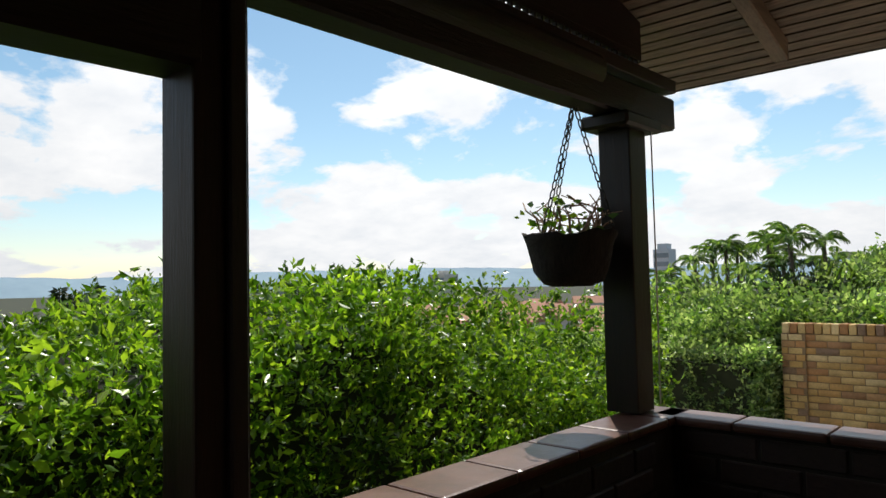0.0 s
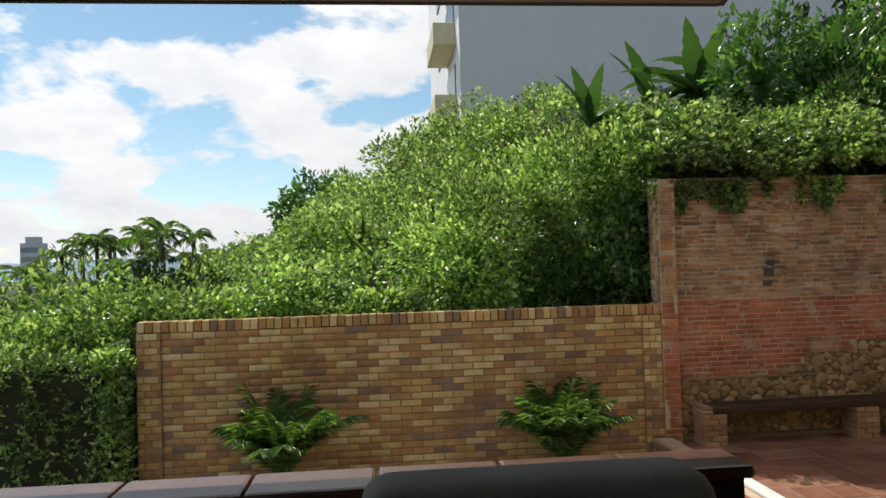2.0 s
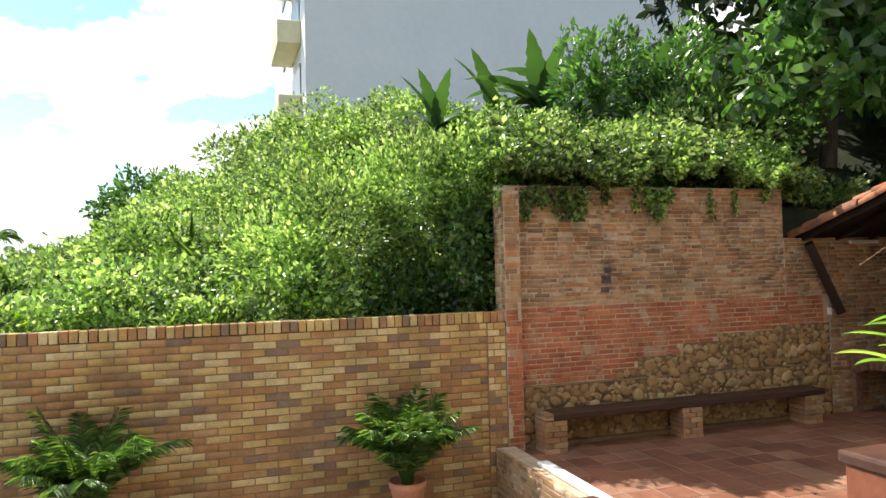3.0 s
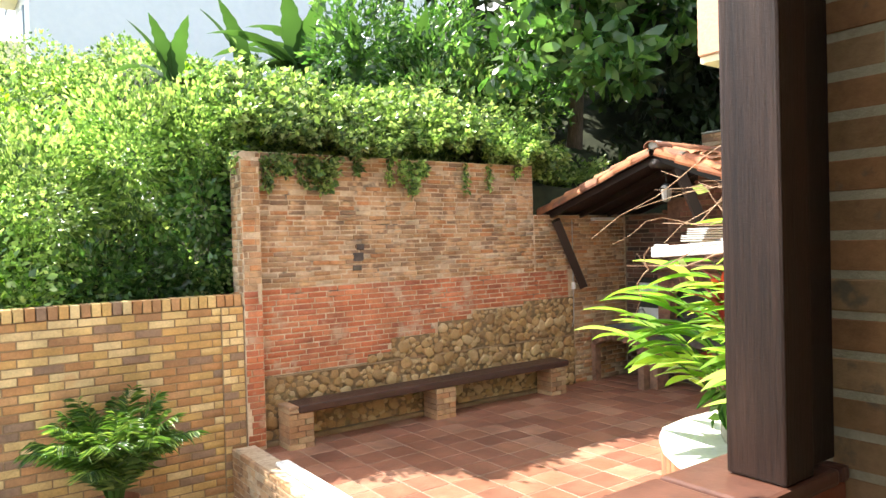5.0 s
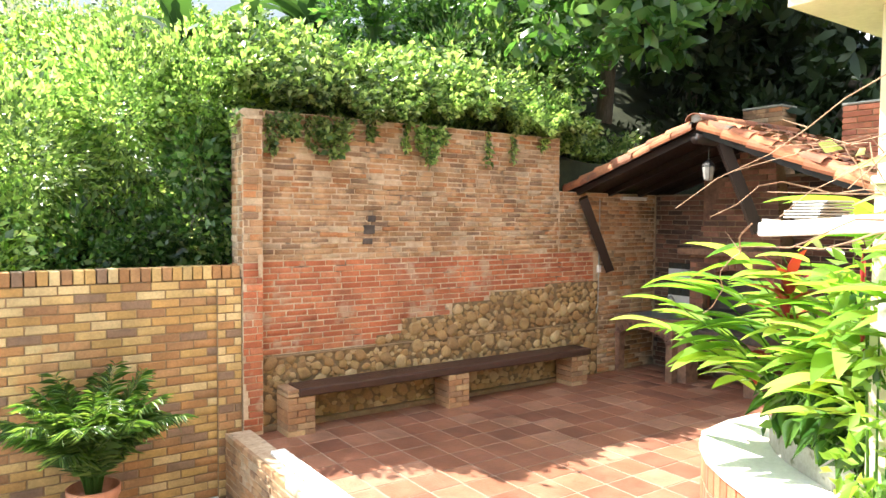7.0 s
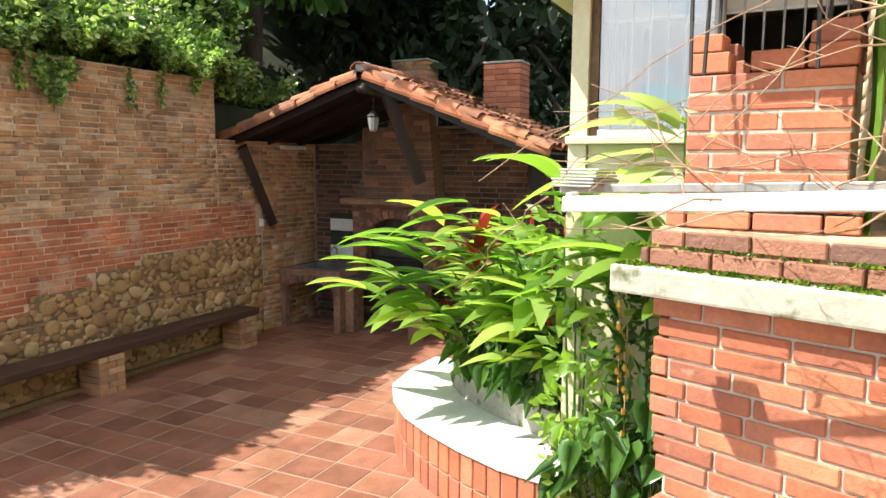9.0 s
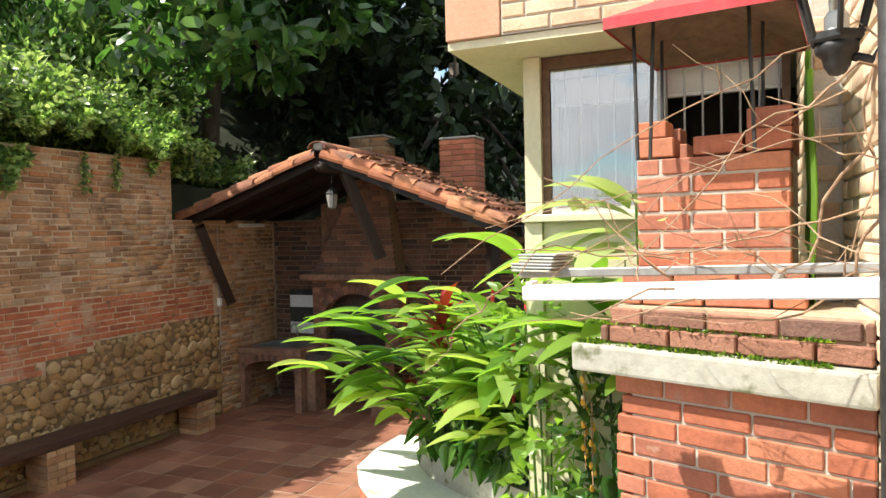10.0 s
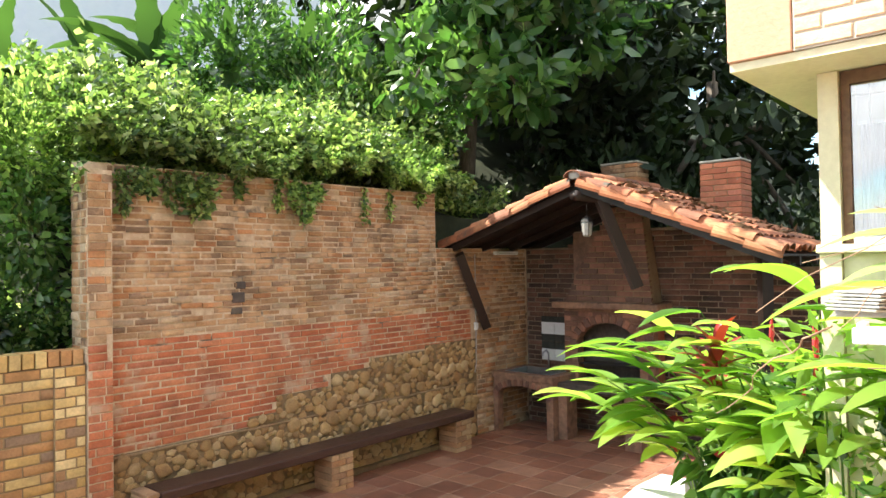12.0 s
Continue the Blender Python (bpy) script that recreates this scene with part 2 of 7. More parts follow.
M["lantern_glass"] = material("dusty_lantern_glass", (0.22, 0.21, 0.19), (0.40, 0.39, 0.36), 0.3, 25, 4, 0.1)
M["wood"] = material("dark_wood", (0.009, 0.005, 0.0035), (0.024, 0.012, 0.008), 0.5, 22, 3, 0.25, stretch=(6, 6, 0.5), specular=0.5)
M["wood_y"] = material("dark_wood_beam", (0.010, 0.006, 0.0045), (0.028, 0.015, 0.010), 0.55, 22, 3, 0.3, stretch=(6, 0.5, 6))
M["wood_post"] = material("stained_post_wood", (0.012, 0.0055, 0.004), (0.036, 0.0165, 0.0105), 0.42, 22, 3, 0.2, stretch=(7, 7, 0.45), specular=0.3)
M["board"] = material("ceiling_board", (0.085, 0.06, 0.038), (0.27, 0.205, 0.14), 0.6, 18, 3, 0.3, stretch=(0.6, 6, 6))
M["rafter"] = material("rafter_wood", (0.15, 0.11, 0.075), (0.27, 0.215, 0.155), 0.65, 20, 3, 0.3, stretch=(6, 0.6, 6))
M["cap"] = material("glazed_cap_tile", (0.075, 0.032, 0.022), (0.14, 0.06, 0.04), 0.34, 25, 4, 0.12, specular=0.5)
M["parapet_paint"] = material("red_brown_paint", (0.26, 0.085, 0.045), (0.38, 0.135, 0.075), 0.55, 30, 3, 0.2, dirt=((0.16, 0.07, 0.05), -0.02, 6.0))
M["bench"] = material("bench_plank", (0.035, 0.017, 0.012), (0.09, 0.045, 0.03), 0.5, 22, 3, 0.4, stretch=(0.5, 6, 6))
M["concrete"] = material("concrete", (0.30, 0.28, 0.25), (0.48, 0.46, 0.42), 0.9, 30, 3, 0.4, dirt=((0.16, 0.17, 0.10), 0.02, 4.0))
M["whitewash"] = material("whitewash", (0.62, 0.61, 0.57), (0.80, 0.79, 0.75), 0.8, 30, 3, 0.25, dirt=((0.36, 0.36, 0.28), -0.02, 5.0))
M["ledge"] = material("painted_ledge", (0.32, 0.31, 0.25), (0.46, 0.45, 0.38), 0.85, 28, 3, 0.4, dirt=((0.12, 0.13, 0.06), 0.0, 9.0))
M["cream"] = material("cream_paint", (0.60, 0.55, 0.36), (0.72, 0.67, 0.46), 0.7, 25, 3, 0.2, dirt=((0.42, 0.38, 0.26), -0.04, 4.0))
M["plaster"] = material("orange_plaster", (0.50, 0.28, 0.175), (0.60, 0.35, 0.23), 0.85, 40, 3, 0.3)
M["whitewall"] = material("white_render", (0.78, 0.80, 0.83), (0.86, 0.87, 0.89), 0.9, 4, 0.4, 0.1)
M["metal_white"] = material("white_metal", (0.72, 0.72, 0.70), (0.86, 0.86, 0.84), 0.5, 30, 4, 0.1, dirt=((0.40, 0.36, 0.30), -0.05, 9.0))
M["metal_grey"] = material("grey_metal", (0.30, 0.29, 0.27), (0.46, 0.45, 0.42), 0.5, 30, 4, 0.1, metal=0.4)
M["iron"] = material("black_iron", (0.015, 0.014, 0.013), (0.045, 0.042, 0.04), 0.5, 40, 6, 0.2)
M["redmetal"] = material("red_painted_metal", (0.42, 0.035, 0.04), (0.55, 0.07, 0.075), 0.45, 25, 3, 0.12, dirt=((0.30, 0.12, 0.10), -0.03, 6.0))
M["brown_metal"] = material("dark_brown_metal", (0.09, 0.05, 0.03), (0.20, 0.12, 0.07), 0.8, 25, 4, 0.3)
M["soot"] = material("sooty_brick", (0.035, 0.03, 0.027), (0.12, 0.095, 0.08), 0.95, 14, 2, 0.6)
M["roof"] = material("clay_roof_tile", G0, G1, 0.85, 30, 5, 0.4, palette=[(0.44, 0.165, 0.075), (0.36, 0.13, 0.065), (0.50, 0.215, 0.105), (0.28, 0.12, 0.07), (0.42, 0.185, 0.095)], dirt=((0.10, 0.09, 0.07), 0.0, 7.0))
M["terracotta"] = material("terracotta", (0.46, 0.19, 0.11), (0.60, 0.28, 0.17), 0.75, 30, 4, 0.2)
M["cushion"] = material("grey_fabric", (0.16, 0.165, 0.15), (0.24, 0.245, 0.225), 0.95, 220, 5, 0.35)
M["soil"] = material("soil", (0.05, 0.035, 0.02), (0.13, 0.09, 0.055), 1.0, 40, 4, 0.8)
# soil darkened further to hold the shade under foliage
M["earth"] = material("shade_darkened_ground", (0.012, 0.016, 0.006), (0.035, 0.042, 0.016), 1.0, 6, 0.6, 0.8)
M["bark"] = material("bark", (0.07, 0.055, 0.04), (0.19, 0.155, 0.12), 0.95, 20, 4, 0.8, stretch=(3, 3, 0.6))
M["twig"] = material("bare_twig", (0.22, 0.12, 0.07), (0.46, 0.32, 0.20), 0.8, 40, 6, 0.3)
M["tile_white"] = material("white_wall_tile", (0.66, 0.66, 0.64), (0.78, 0.78, 0.76), 0.25, 20, 3, 0.05)
M["tile_black"] = material("dark_wall_tile", (0.03, 0.035, 0.03), (0.06, 0.065, 0.06), 0.25, 20, 3, 0.05)
M["steel"] = material("sink_steel", (0.35, 0.36, 0.37), (0.5, 0.51, 0.52), 0.32, 40, 4, 0.05, metal=0.9)
# smoke-dark brick that also holds the shade inside the shelter
M["smoke_shade"] = material("smoke_and_shade_brick", (0.12, 0.07, 0.05), (0.34, 0.19, 0.12), 0.95, 16, 2.5, 0.7)
M["moss"] = material("moss", (0.05, 0.065, 0.012), (0.15, 0.17, 0.04), 1.0, 60, 8, 0.8)
M["basket"] = material("bark_basket", (0.012, 0.009, 0.007), (0.04, 0.03, 0.022), 0.95, 40, 8, 0.9, stretch=(4, 4, 0.6))
M["plastic"] = material("white_plastic", (0.70, 0.70, 0.68), (0.80, 0.80, 0.78), 0.4, 20, 3, 0.03)
M["bulb"] = material("fluorescent_bulb", (0.78, 0.77, 0.72), (0.86, 0.85, 0.80), 0.25, 20, 3, 0.02)
M["curtain"] = material("white_curtain", (0.28, 0.29, 0.30), (0.38, 0.39, 0.40), 0.95, 60, 3, 0.2, stretch=(1, 8, 0.3))
M["blind"] = material("blind_fabric", (0.66, 0.65, 0.60), (0.76, 0.75, 0.70), 0.9, 90, 3, 0.1)
# low albedo: indoor dimness is painted into these walls
M["dim_painted"] = material("painted_dim_interior", (0.10, 0.09, 0.08), (0.16, 0.15, 0.13), 0.9, 5, 1, 0.1)
# blue haze of distance is put into the ridge's base colour
M["hills"] = material("haze_painted_mountain", (0.15, 0.23, 0.30), (0.21, 0.30, 0.37), 1.0, 0.01, 0.002, 0.0)
M["city_wall"] = material("house_render", (0.55, 0.53, 0.50), (0.70, 0.68, 0.64), 0.9, 0.4, 0.1, 0.0)
M["city_roof"] = material("far_roof", (0.36, 0.18, 0.12), (0.46, 0.25, 0.17), 0.9, 0.4, 0.1, 0.0)
M["tower"] = material("far_tower", (0.46, 0.53, 0.60), (0.56, 0.63, 0.69), 0.6, 0.3, 0.05, 0.0)
M["tower_glass"] = material("far_tower_glass", (0.20, 0.26, 0.31), (0.28, 0.34, 0.39), 0.3, 0.3, 0.05, 0.0)
M["gold"] = material("yellow_bract", (0.75, 0.38, 0.04), (0.85, 0.55, 0.08), 0.5, 30, 5, 0.1)
M["crimson"] = material("red_bract", (0.42, 0.02, 0.03), (0.62, 0.06, 0.06), 0.4, 30, 5, 0.1)
M["dry"] = material("dry_leaf", (0.40, 0.26, 0.08), (0.60, 0.44, 0.16), 0.8, 30, 5, 0.2)
M["litter"] = material("brown_leaf_litter", (0.10, 0.055, 0.025), (0.24, 0.14, 0.065), 0.85, 30, 5, 0.2)
M["glass"] = glass_material("window_glass")
L_HEDGE = leaf_material("hedge_leaf", [(0.026, 0.066, 0.006), (0.062, 0.14, 0.011), (0.14, 0.26, 0.02), (0.36, 0.50, 0.05)], 0.32, 0.34)
L_VINE = leaf_material("vine_leaf", [(0.035, 0.075, 0.022), (0.085, 0.155, 0.043), (0.17, 0.265, 0.075), (0.29, 0.39, 0.13), (0.47, 0.55, 0.26)], 0.34, 0.44, (1.85, 1.95, 1.1), shine=0.65)
L_TREE = leaf_material("tree_leaf", [(0.03, 0.075, 0.022), (0.07, 0.145, 0.04), (0.16, 0.26, 0.085)], 0.26, 0.42, (1.8, 2.1, 1.0), shine=0.7)
# leaves near black: the wood's shade is put into their colour
L_DARK = leaf_material("shade_darkened_leaf", [(0.010, 0.022, 0.006), (0.018, 0.036, 0.009), (0.03, 0.055, 0.013)], 0.6, 0.15)
L_GRASS = leaf_material("grass_blade", [(0.06, 0.12, 0.02), (0.10, 0.18, 0.03), (0.15, 0.22, 0.05)], 0.5)
L_BROAD = leaf_material("broad_leaf", [(0.09, 0.20, 0.035), (0.17, 0.31, 0.055), (0.25, 0.41, 0.085), (0.38, 0.50, 0.15)], 0.27, 0.48, by="object", shine=0.7)
L_BANANA = leaf_material("banana_leaf", [(0.025, 0.065, 0.025), (0.045, 0.10, 0.035), (0.08, 0.15, 0.05)], 0.3, 0.25)
L_HEART = leaf_material("heart_leaf", [(0.03, 0.09, 0.018), (0.06, 0.15, 0.03), (0.13, 0.26, 0.055)], 0.25, 0.36, by="object", shine=0.7)
L_PALE = leaf_material("variegated_leaf", [(0.28, 0.40, 0.10), (0.42, 0.52, 0.20), (0.58, 0.62, 0.36)], 0.3, 0.45, (1.5, 1.6, 1.0))
L_RED = leaf_material("red_bract_leaf", [(0.24, 0.014, 0.02), (0.36, 0.03, 0.03), (0.42, 0.07, 0.05)], 0.35, 0.2)
L_PALM = leaf_material("palm_leaflet", [(0.035, 0.085, 0.02), (0.065, 0.14, 0.03), (0.11, 0.20, 0.045), (0.24, 0.32, 0.10)], 0.33, 0.4)


# ---- mesh helpers ----
def mesh_of(name, verts, faces, mat=None, smooth=False):
    me = bpy.data.meshes.new(name)
    me.from_pydata([tuple(v) for v in verts], [], faces)
    me.update()
    if smooth:
        me.polygons.foreach_set("use_smooth", [True] * len(me.polygons))
    if mat:
        me.materials.append(mat)
    return me


def finish(bm, name, mat, smooth=False):
    me = bpy.data.meshes.new(name)
    bmesh.ops.recalc_face_normals(bm, faces=bm.faces)
    bm.to_mesh(me)
    bm.free()
    if smooth:
        me.polygons.foreach_set("use_smooth", [True] * len(me.polygons))
    me.materials.append(mat)
    return me


def part(name, bm, mat, parent, label="", smooth=False):
    ob = new(name, finish(bm, name, mat, smooth) if isinstance(bm, bmesh.types.BMesh) else bm)
    if not isinstance(bm, bmesh.types.BMesh) and mat and not bm.materials:
        bm.materials.append(mat)
    ob.parent = parent
    if label:
        ob["label"] = label
    return ob


def structure(name, bm, mat, label, category, smooth=False):
    ob = new(name, finish(bm, name, mat, smooth) if isinstance(bm, bmesh.types.BMesh) else bm)
    return tagged(ob, label, category, kind="structure")


def thing(name, at, label, category, group="", turn=0.0):
    ob = new(name)
    ob.matrix_world = pose(*at, 0, 0, turn)
    ob.empty_display_size = 0.1
    return tagged(ob, label, category, group)


def box(x0, x1, y0, y1, z0, z1, bevel=0.0, bm=None, seg=1):
    fresh = bm is None
    bm = bm or bmesh.new()
    made = bmesh.ops.create_cube(bm, size=1.0)["verts"]
    bmesh.ops.scale(bm, vec=(x1 - x0, y1 - y0, z1 - z0), verts=made)
    bmesh.ops.translate(bm, vec=((x0 + x1) / 2, (y0 + y1) / 2, (z0 + z1) / 2), verts=made)
    if bevel and fresh:
        bmesh.ops.bevel(bm, geom=bm.edges[:], offset=bevel, segments=seg, affect="EDGES", profile=0.6)
    return bm


def tube(points, radius, sides=8, bm=None, caps=True):
    """A swept tube through points; radius: one number or one for each point."""
    bm = bm or bmesh.new()
    pts = [Vector(p) for p in points]
    radii = radius if isinstance(radius, (list, tuple)) else [radius] * len(pts)
    rings = []
    side = None
    for i, p in enumerate(pts):
        way = (pts[min(i + 1, len(pts) - 1)] - pts[max(i - 1, 0)]).normalized()
        if side is None:
            side = way.cross(Vector((0, 0, 1)) if abs(way.z) < 0.9 else Vector((1, 0, 0))).normalized()
        else:
            side = (side - way * side.dot(way)).normalized()
        up = way.cross(side)
        rings.append([bm.verts.new(p + (side * math.cos(a) + up * math.sin(a)) * radii[i]) for a in (2 * math.pi * k / sides for k in range(sides))])
    for a, b in zip(rings, rings[1:]):
        for k in range(sides):
            bm.faces.new((a[k], a[(k + 1) % sides], b[(k + 1) % sides], b[k]))
    if caps:
        bm.faces.new(rings[0][::-1])
        bm.faces.new(rings[-1])
    return bm


def lathe(profile, sides=24, centre=(0, 0, 0), bm=None, wobble=0.0):
    bm = bm or bmesh.new()
    rings = []
    for r, z in profile:
        rings.append([bm.verts.new((centre[0] + r * (1 + wobble * math.sin(3 * a + 7 * z) + wobble * 0.6 * math.sin(7 * a)) * math.cos(a), centre[1] + r * (1 + wobble * math.sin(3 * a + 7 * z)) * math.sin(a), centre[2] + z)) for a in (2 * math.pi * k / sides for k in range(sides))])
    for a, b in zip(rings, rings[1:]):
        for k in range(sides):
            bm.faces.new((a[k], a[(k + 1) % sides], b[(k + 1) % sides], b[k]))
    return bm


def quick(verts, faces_per, name, mat):
    """A mesh from an array of equal pieces: verts (n, k, 3), faces of one piece as triangles or quads."""
    n, k, _ = verts.shape
    f = np.array(faces_per)
    all_f = (f[None] + (np.arange(n) * k)[:, None, None]).reshape(-1, f.shape[1])
    me = bpy.data.meshes.new(name)
    me.vertices.add(n * k)
    me.vertices.foreach_set("co", verts.astype(np.float32).ravel())
    me.loops.add(all_f.size)
    me.loops.foreach_set("vertex_index", all_f.astype(np.int32).ravel())
    me.polygons.add(len(all_f))
    me.polygons.foreach_set("loop_start", np.arange(0, all_f.size, f.shape[1], dtype=np.int32))
    me.update(calc_edges=True)
    me.validate()
    me.materials.append(mat)
    return me


rng = np.random.default_rng(7)


def unit(v):
    return v / np.maximum(np.linalg.norm(v, axis=-1, keepdims=True), 1e-9)


def leaves(name, base, way, length, mat, width=0.42, fold=0.18, spread=0.35):
    """A mesh of many small folded leaves at base, that point along way."""
    n = len(base)
    way = unit(way)
    size = (length * (1 + spread * rng.standard_normal(n).clip(-1.6, 1.6)))[:, None]
    side = unit(np.cross(way, rng.standard_normal((n, 3))))
    up = np.cross(side, way)
    mid = base + way * size * 0.45
    v = np.stack([base, mid + side * size * width * 0.5 + up * size * fold * 0.5, base + way * size - up * size * fold * 0.4, mid - side * size * width * 0.5 + up * size * fold * 0.5], 1)
    return quick(v, [(0, 1, 2), (0, 2, 3)], name, mat)


def oval_leaves(name, base, way, length, mat, width=0.42, spread=0.35):
    """Larger oval leaves with a raised rim and a drooping tip."""
    n = len(base)
    way = unit(way)
    size = (length * (1 + spread * rng.standard_normal(n).clip(-1.6, 1.6)))[:, None]
    side = unit(np.cross(way, rng.standard_normal((n, 3))))
    up = np.cross(side, way)
    v = [base]
    for at, wide, lift in ((0.25, 0.42, 0.05), (0.68, 0.46, 0.03)):
        for sg in (1, -1):
            v.append(base + way * size * at + side * size * width * wide * sg + up * size * lift)
    v.append(base + way * size - up * size * 0.08)
    return quick(np.stack(v, 1), [(0, 1, 2), (1, 3, 4), (1, 4, 2), (3, 5, 4)], name, mat)


# ---- ground and distance ----
def ground_height(x, y):
    d = max(0.0, y - 11.0, -5.5 - x)
    return -1.29 - 14.0 * (1 - math.exp(-d / 55.0)) * (1.0 if x < 12 else 0.4)


xs = sorted(set([-4000, -2000, -1000, -500, -250, -120] + list(range(-60, 61, 6)) + [120, 250, 500, 1000, 2000, 4000]))
ys = sorted(set([-4000, -1000, -300, -100] + list(range(-40, 101, 6)) + [140, 200, 300, 500, 900, 1600, 2600, 4000]))
gv = [(x, y, ground_height(x, y)) for y in ys for x in xs]
w = len(xs)
gf = [(j * w + i, j * w + i + 1, (j + 1) * w + i + 1, (j + 1) * w + i) for j in range(len(ys) - 1) for i in range(w - 1)]
structure("ground", mesh_of("ground", gv, gf, M["earth"], True), None, "overgrown sloping ground falling away to the valley", "ground")

ridge_v, ridge_f = [], []
STEPS = 160
for i in range(STEPS + 1):
    a = radians(-75 + 150 * i / STEPS)
    h = 52 + 26 * noise.noise((a * 3.1, 0.3, 0)) + 12 * noise.noise((a * 11, 2.0, 0)) + 5 * noise.noise((a * 37, 5.0, 0))
    for r, z in ((2300, -60), (2700, h), (3300, -60)):
        ridge_v.append((-r * math.sin(-a + radians(20)), r * math.cos(-a + radians(20)), z))
for i in range(STEPS):
    for k in range(2):
        ridge_f.append((i * 3 + k, i * 3 + 3 + k, i * 3 + 4 + k, i * 3 + 1 + k))
structure("backdrop", mesh_of("backdrop", ridge_v, ridge_f, M["hills"], True), None, "mountain ridge across the valley, haze painted in blue", "mountain")

# ---- veranda ----
structure("floor_veranda", box(-1.45, 2.1, -4.2, 2.28, -1.29, 0.0), M["cap"], "red clay floor of the roofed veranda", "floor")
structure("floor_landing", box(0.74, 1.455, 2.284, 3.05, -1.29, -0.004), M["terracotta"], "small clay landing at the veranda's way out", "floor")
for k in range(3):
    structure("step_%d" % (k + 1), box(0.74, 1.455, 3.054 + 0.3 * k, 3.35 + 0.3 * k, -1.29, -0.18 * (k + 1)), M["terracotta"], "clay step down from the veranda landing", "step")
# out of view; reaches the roof so that no sky light leaks in
structure("wall_south", box(-1.45, 2.1, -4.4, -4.204, 0, 4.37), M["dim_painted"], "unseen plain wall added to close the veranda's back", "wall")


def parapet(name, x0, x1, y0, y1, label):
    return structure(name, box(x0, x1, y0, y1, 0.002, 1.0), M["shade_dark_mortar"], label, "parapet")


par_left = parapet("parapet_left", -1.395, -1.255, -4.2, 2.255, "low brick parapet of the veranda under a tile cap")
par_front = parapet("parapet_front", -1.251, 0.725, 2.14, 2.255, "low brick parapet of the veranda beside its way out")
par_right = structure("parapet_right", box(1.472, 2.096, 2.175, 2.345, 0.002, 1.0, 0.006), M["parapet_paint"], "short red-brown painted parapet between the way out and the house", "parapet")


def cap_tiles(owner, x0, x1, y0, y1, along, step=0.296, start=0.0):
    """A row of rounded cap tiles with joints, along x or y."""
    lo, hi = (x0, x1) if along == "x" else (y0, y1)
    a = lo + start
    while a < hi - 0.02:
        b = min(a + step, hi)
        bm = box(a + 0.003, b - 0.003, y0, y1, 1.0, 1.032, 0.010, seg=2) if along == "x" else box(x0, x1, a + 0.003, b - 0.003, 1.0, 1.032, 0.010, seg=2)
        part("cap_tile", bm, M["cap"], owner)
        a = b


cap_tiles(par_front, -1.225, 0.742, 2.115, 2.28, "x", start=-0.10)
cap_tiles(par_left, -1.425, -1.228, -4.2, 2.28, "y", start=0.05)
cap_tiles(par_right, 1.462, 2.094, 2.165, 2.36, "x")

roof_slope = 0.27


def ceil_z(y):
    return 2.45 + roof_slope * (3.0 - y)


bm = bmesh.new()
y = 3.0
while y > -4.3:
    b = y - 0.062
    e = y - 0.012
    va = [bm.verts.new(p) for p in ((-1.83, e, ceil_z(e)), (1.15, e, ceil_z(e)), (1.15, b, ceil_z(b)), (-1.83, b, ceil_z(b)))]
    vb = [bm.verts.new(v.co + Vector((0, 0, 0.022))) for v in va]
    for f in ((va[0], va[1], va[2], va[3]), (vb[3], vb[2], vb[1], vb[0]), (va[1], va[0], vb[0], vb[1]), (va[3], va[2], vb[2], vb[3]), (va[0], va[3], vb[3], vb[0]), (va[2], va[1], vb[1], vb[2])):
        bm.faces.new(f)
    y = b
structure("ceiling_boards", bm, M["board"], "narrow wooden boards lining the veranda roof", "ceiling")
bm = bmesh.new()
va = [bm.verts.new(p) for p in ((-1.86, 3.05, ceil_z(3.05) + 0.03), (1.2, 3.05, ceil_z(3.05) + 0.03), (1.2, -4.4, ceil_z(-4.4) + 0.03), (-1.86, -4.4, ceil_z(-4.4) + 0.03))]
vb = [bm.verts.new(v.co + Vector((0, 0, 0.09))) for v in va]
for f in ((0, 1, 2, 3), (7, 6, 5, 4), (0, 4, 5, 1), (1, 5, 6, 2), (2, 6, 7, 3), (3, 7, 4, 0)):
    bm.faces.new([(va + vb)[i] for i in f])
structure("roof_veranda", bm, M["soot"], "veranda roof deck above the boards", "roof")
# deck never in view, added to block sky light beside the house
bm = bmesh.new()
va = [bm.verts.new(p) for p in ((1.206, 1.75, ceil_z(1.75) + 0.03), (2.10, 1.75, ceil_z(1.75) + 0.03), (2.10, -4.4, ceil_z(-4.4) + 0.03), (1.206, -4.4, ceil_z(-4.4) + 0.03))]
vb = [bm.verts.new(v.co + Vector((0, 0, 0.09))) for v in va]
for f in ((0, 1, 2, 3), (7, 6, 5, 4), (0, 4, 5, 1), (1, 5, 6, 2), (2, 6, 7, 3), (3, 7, 4, 0)):
    bm.faces.new([(va + vb)[i] for i in f])
structure("roof_house_side", bm, M["soot"], "unseen roof deck added to keep the veranda's inside dark", "roof")
bm = bmesh.new()
va = [bm.verts.new((x, y, z)) for x in (-1.47, -1.45) for y, z in ((2.40, 2.47), (-4.2, 2.47), (-4.2, ceil_z(-4.2) - 0.005), (2.40, ceil_z(2.40) - 0.005))]
for f in ((0, 1, 2, 3), (7, 6, 5, 4), (0, 4, 5, 1), (1, 5, 6, 2), (2, 6, 7, 3), (3, 7, 4, 0)):
    bm.faces.new([va[i] for i in f])
structure("wall_gable_boarding", bm, M["wood_y"], "dark boarding closing the gap above the beam", "boarding")
structure("trim_eave", box(-1.85, 1.17, 3.002, 3.03, ceil_z(3.0) + 0.004, ceil_z(3.0) + 0.10, 0.006), M["wood"], "dark fascia board along the eave", "fascia")


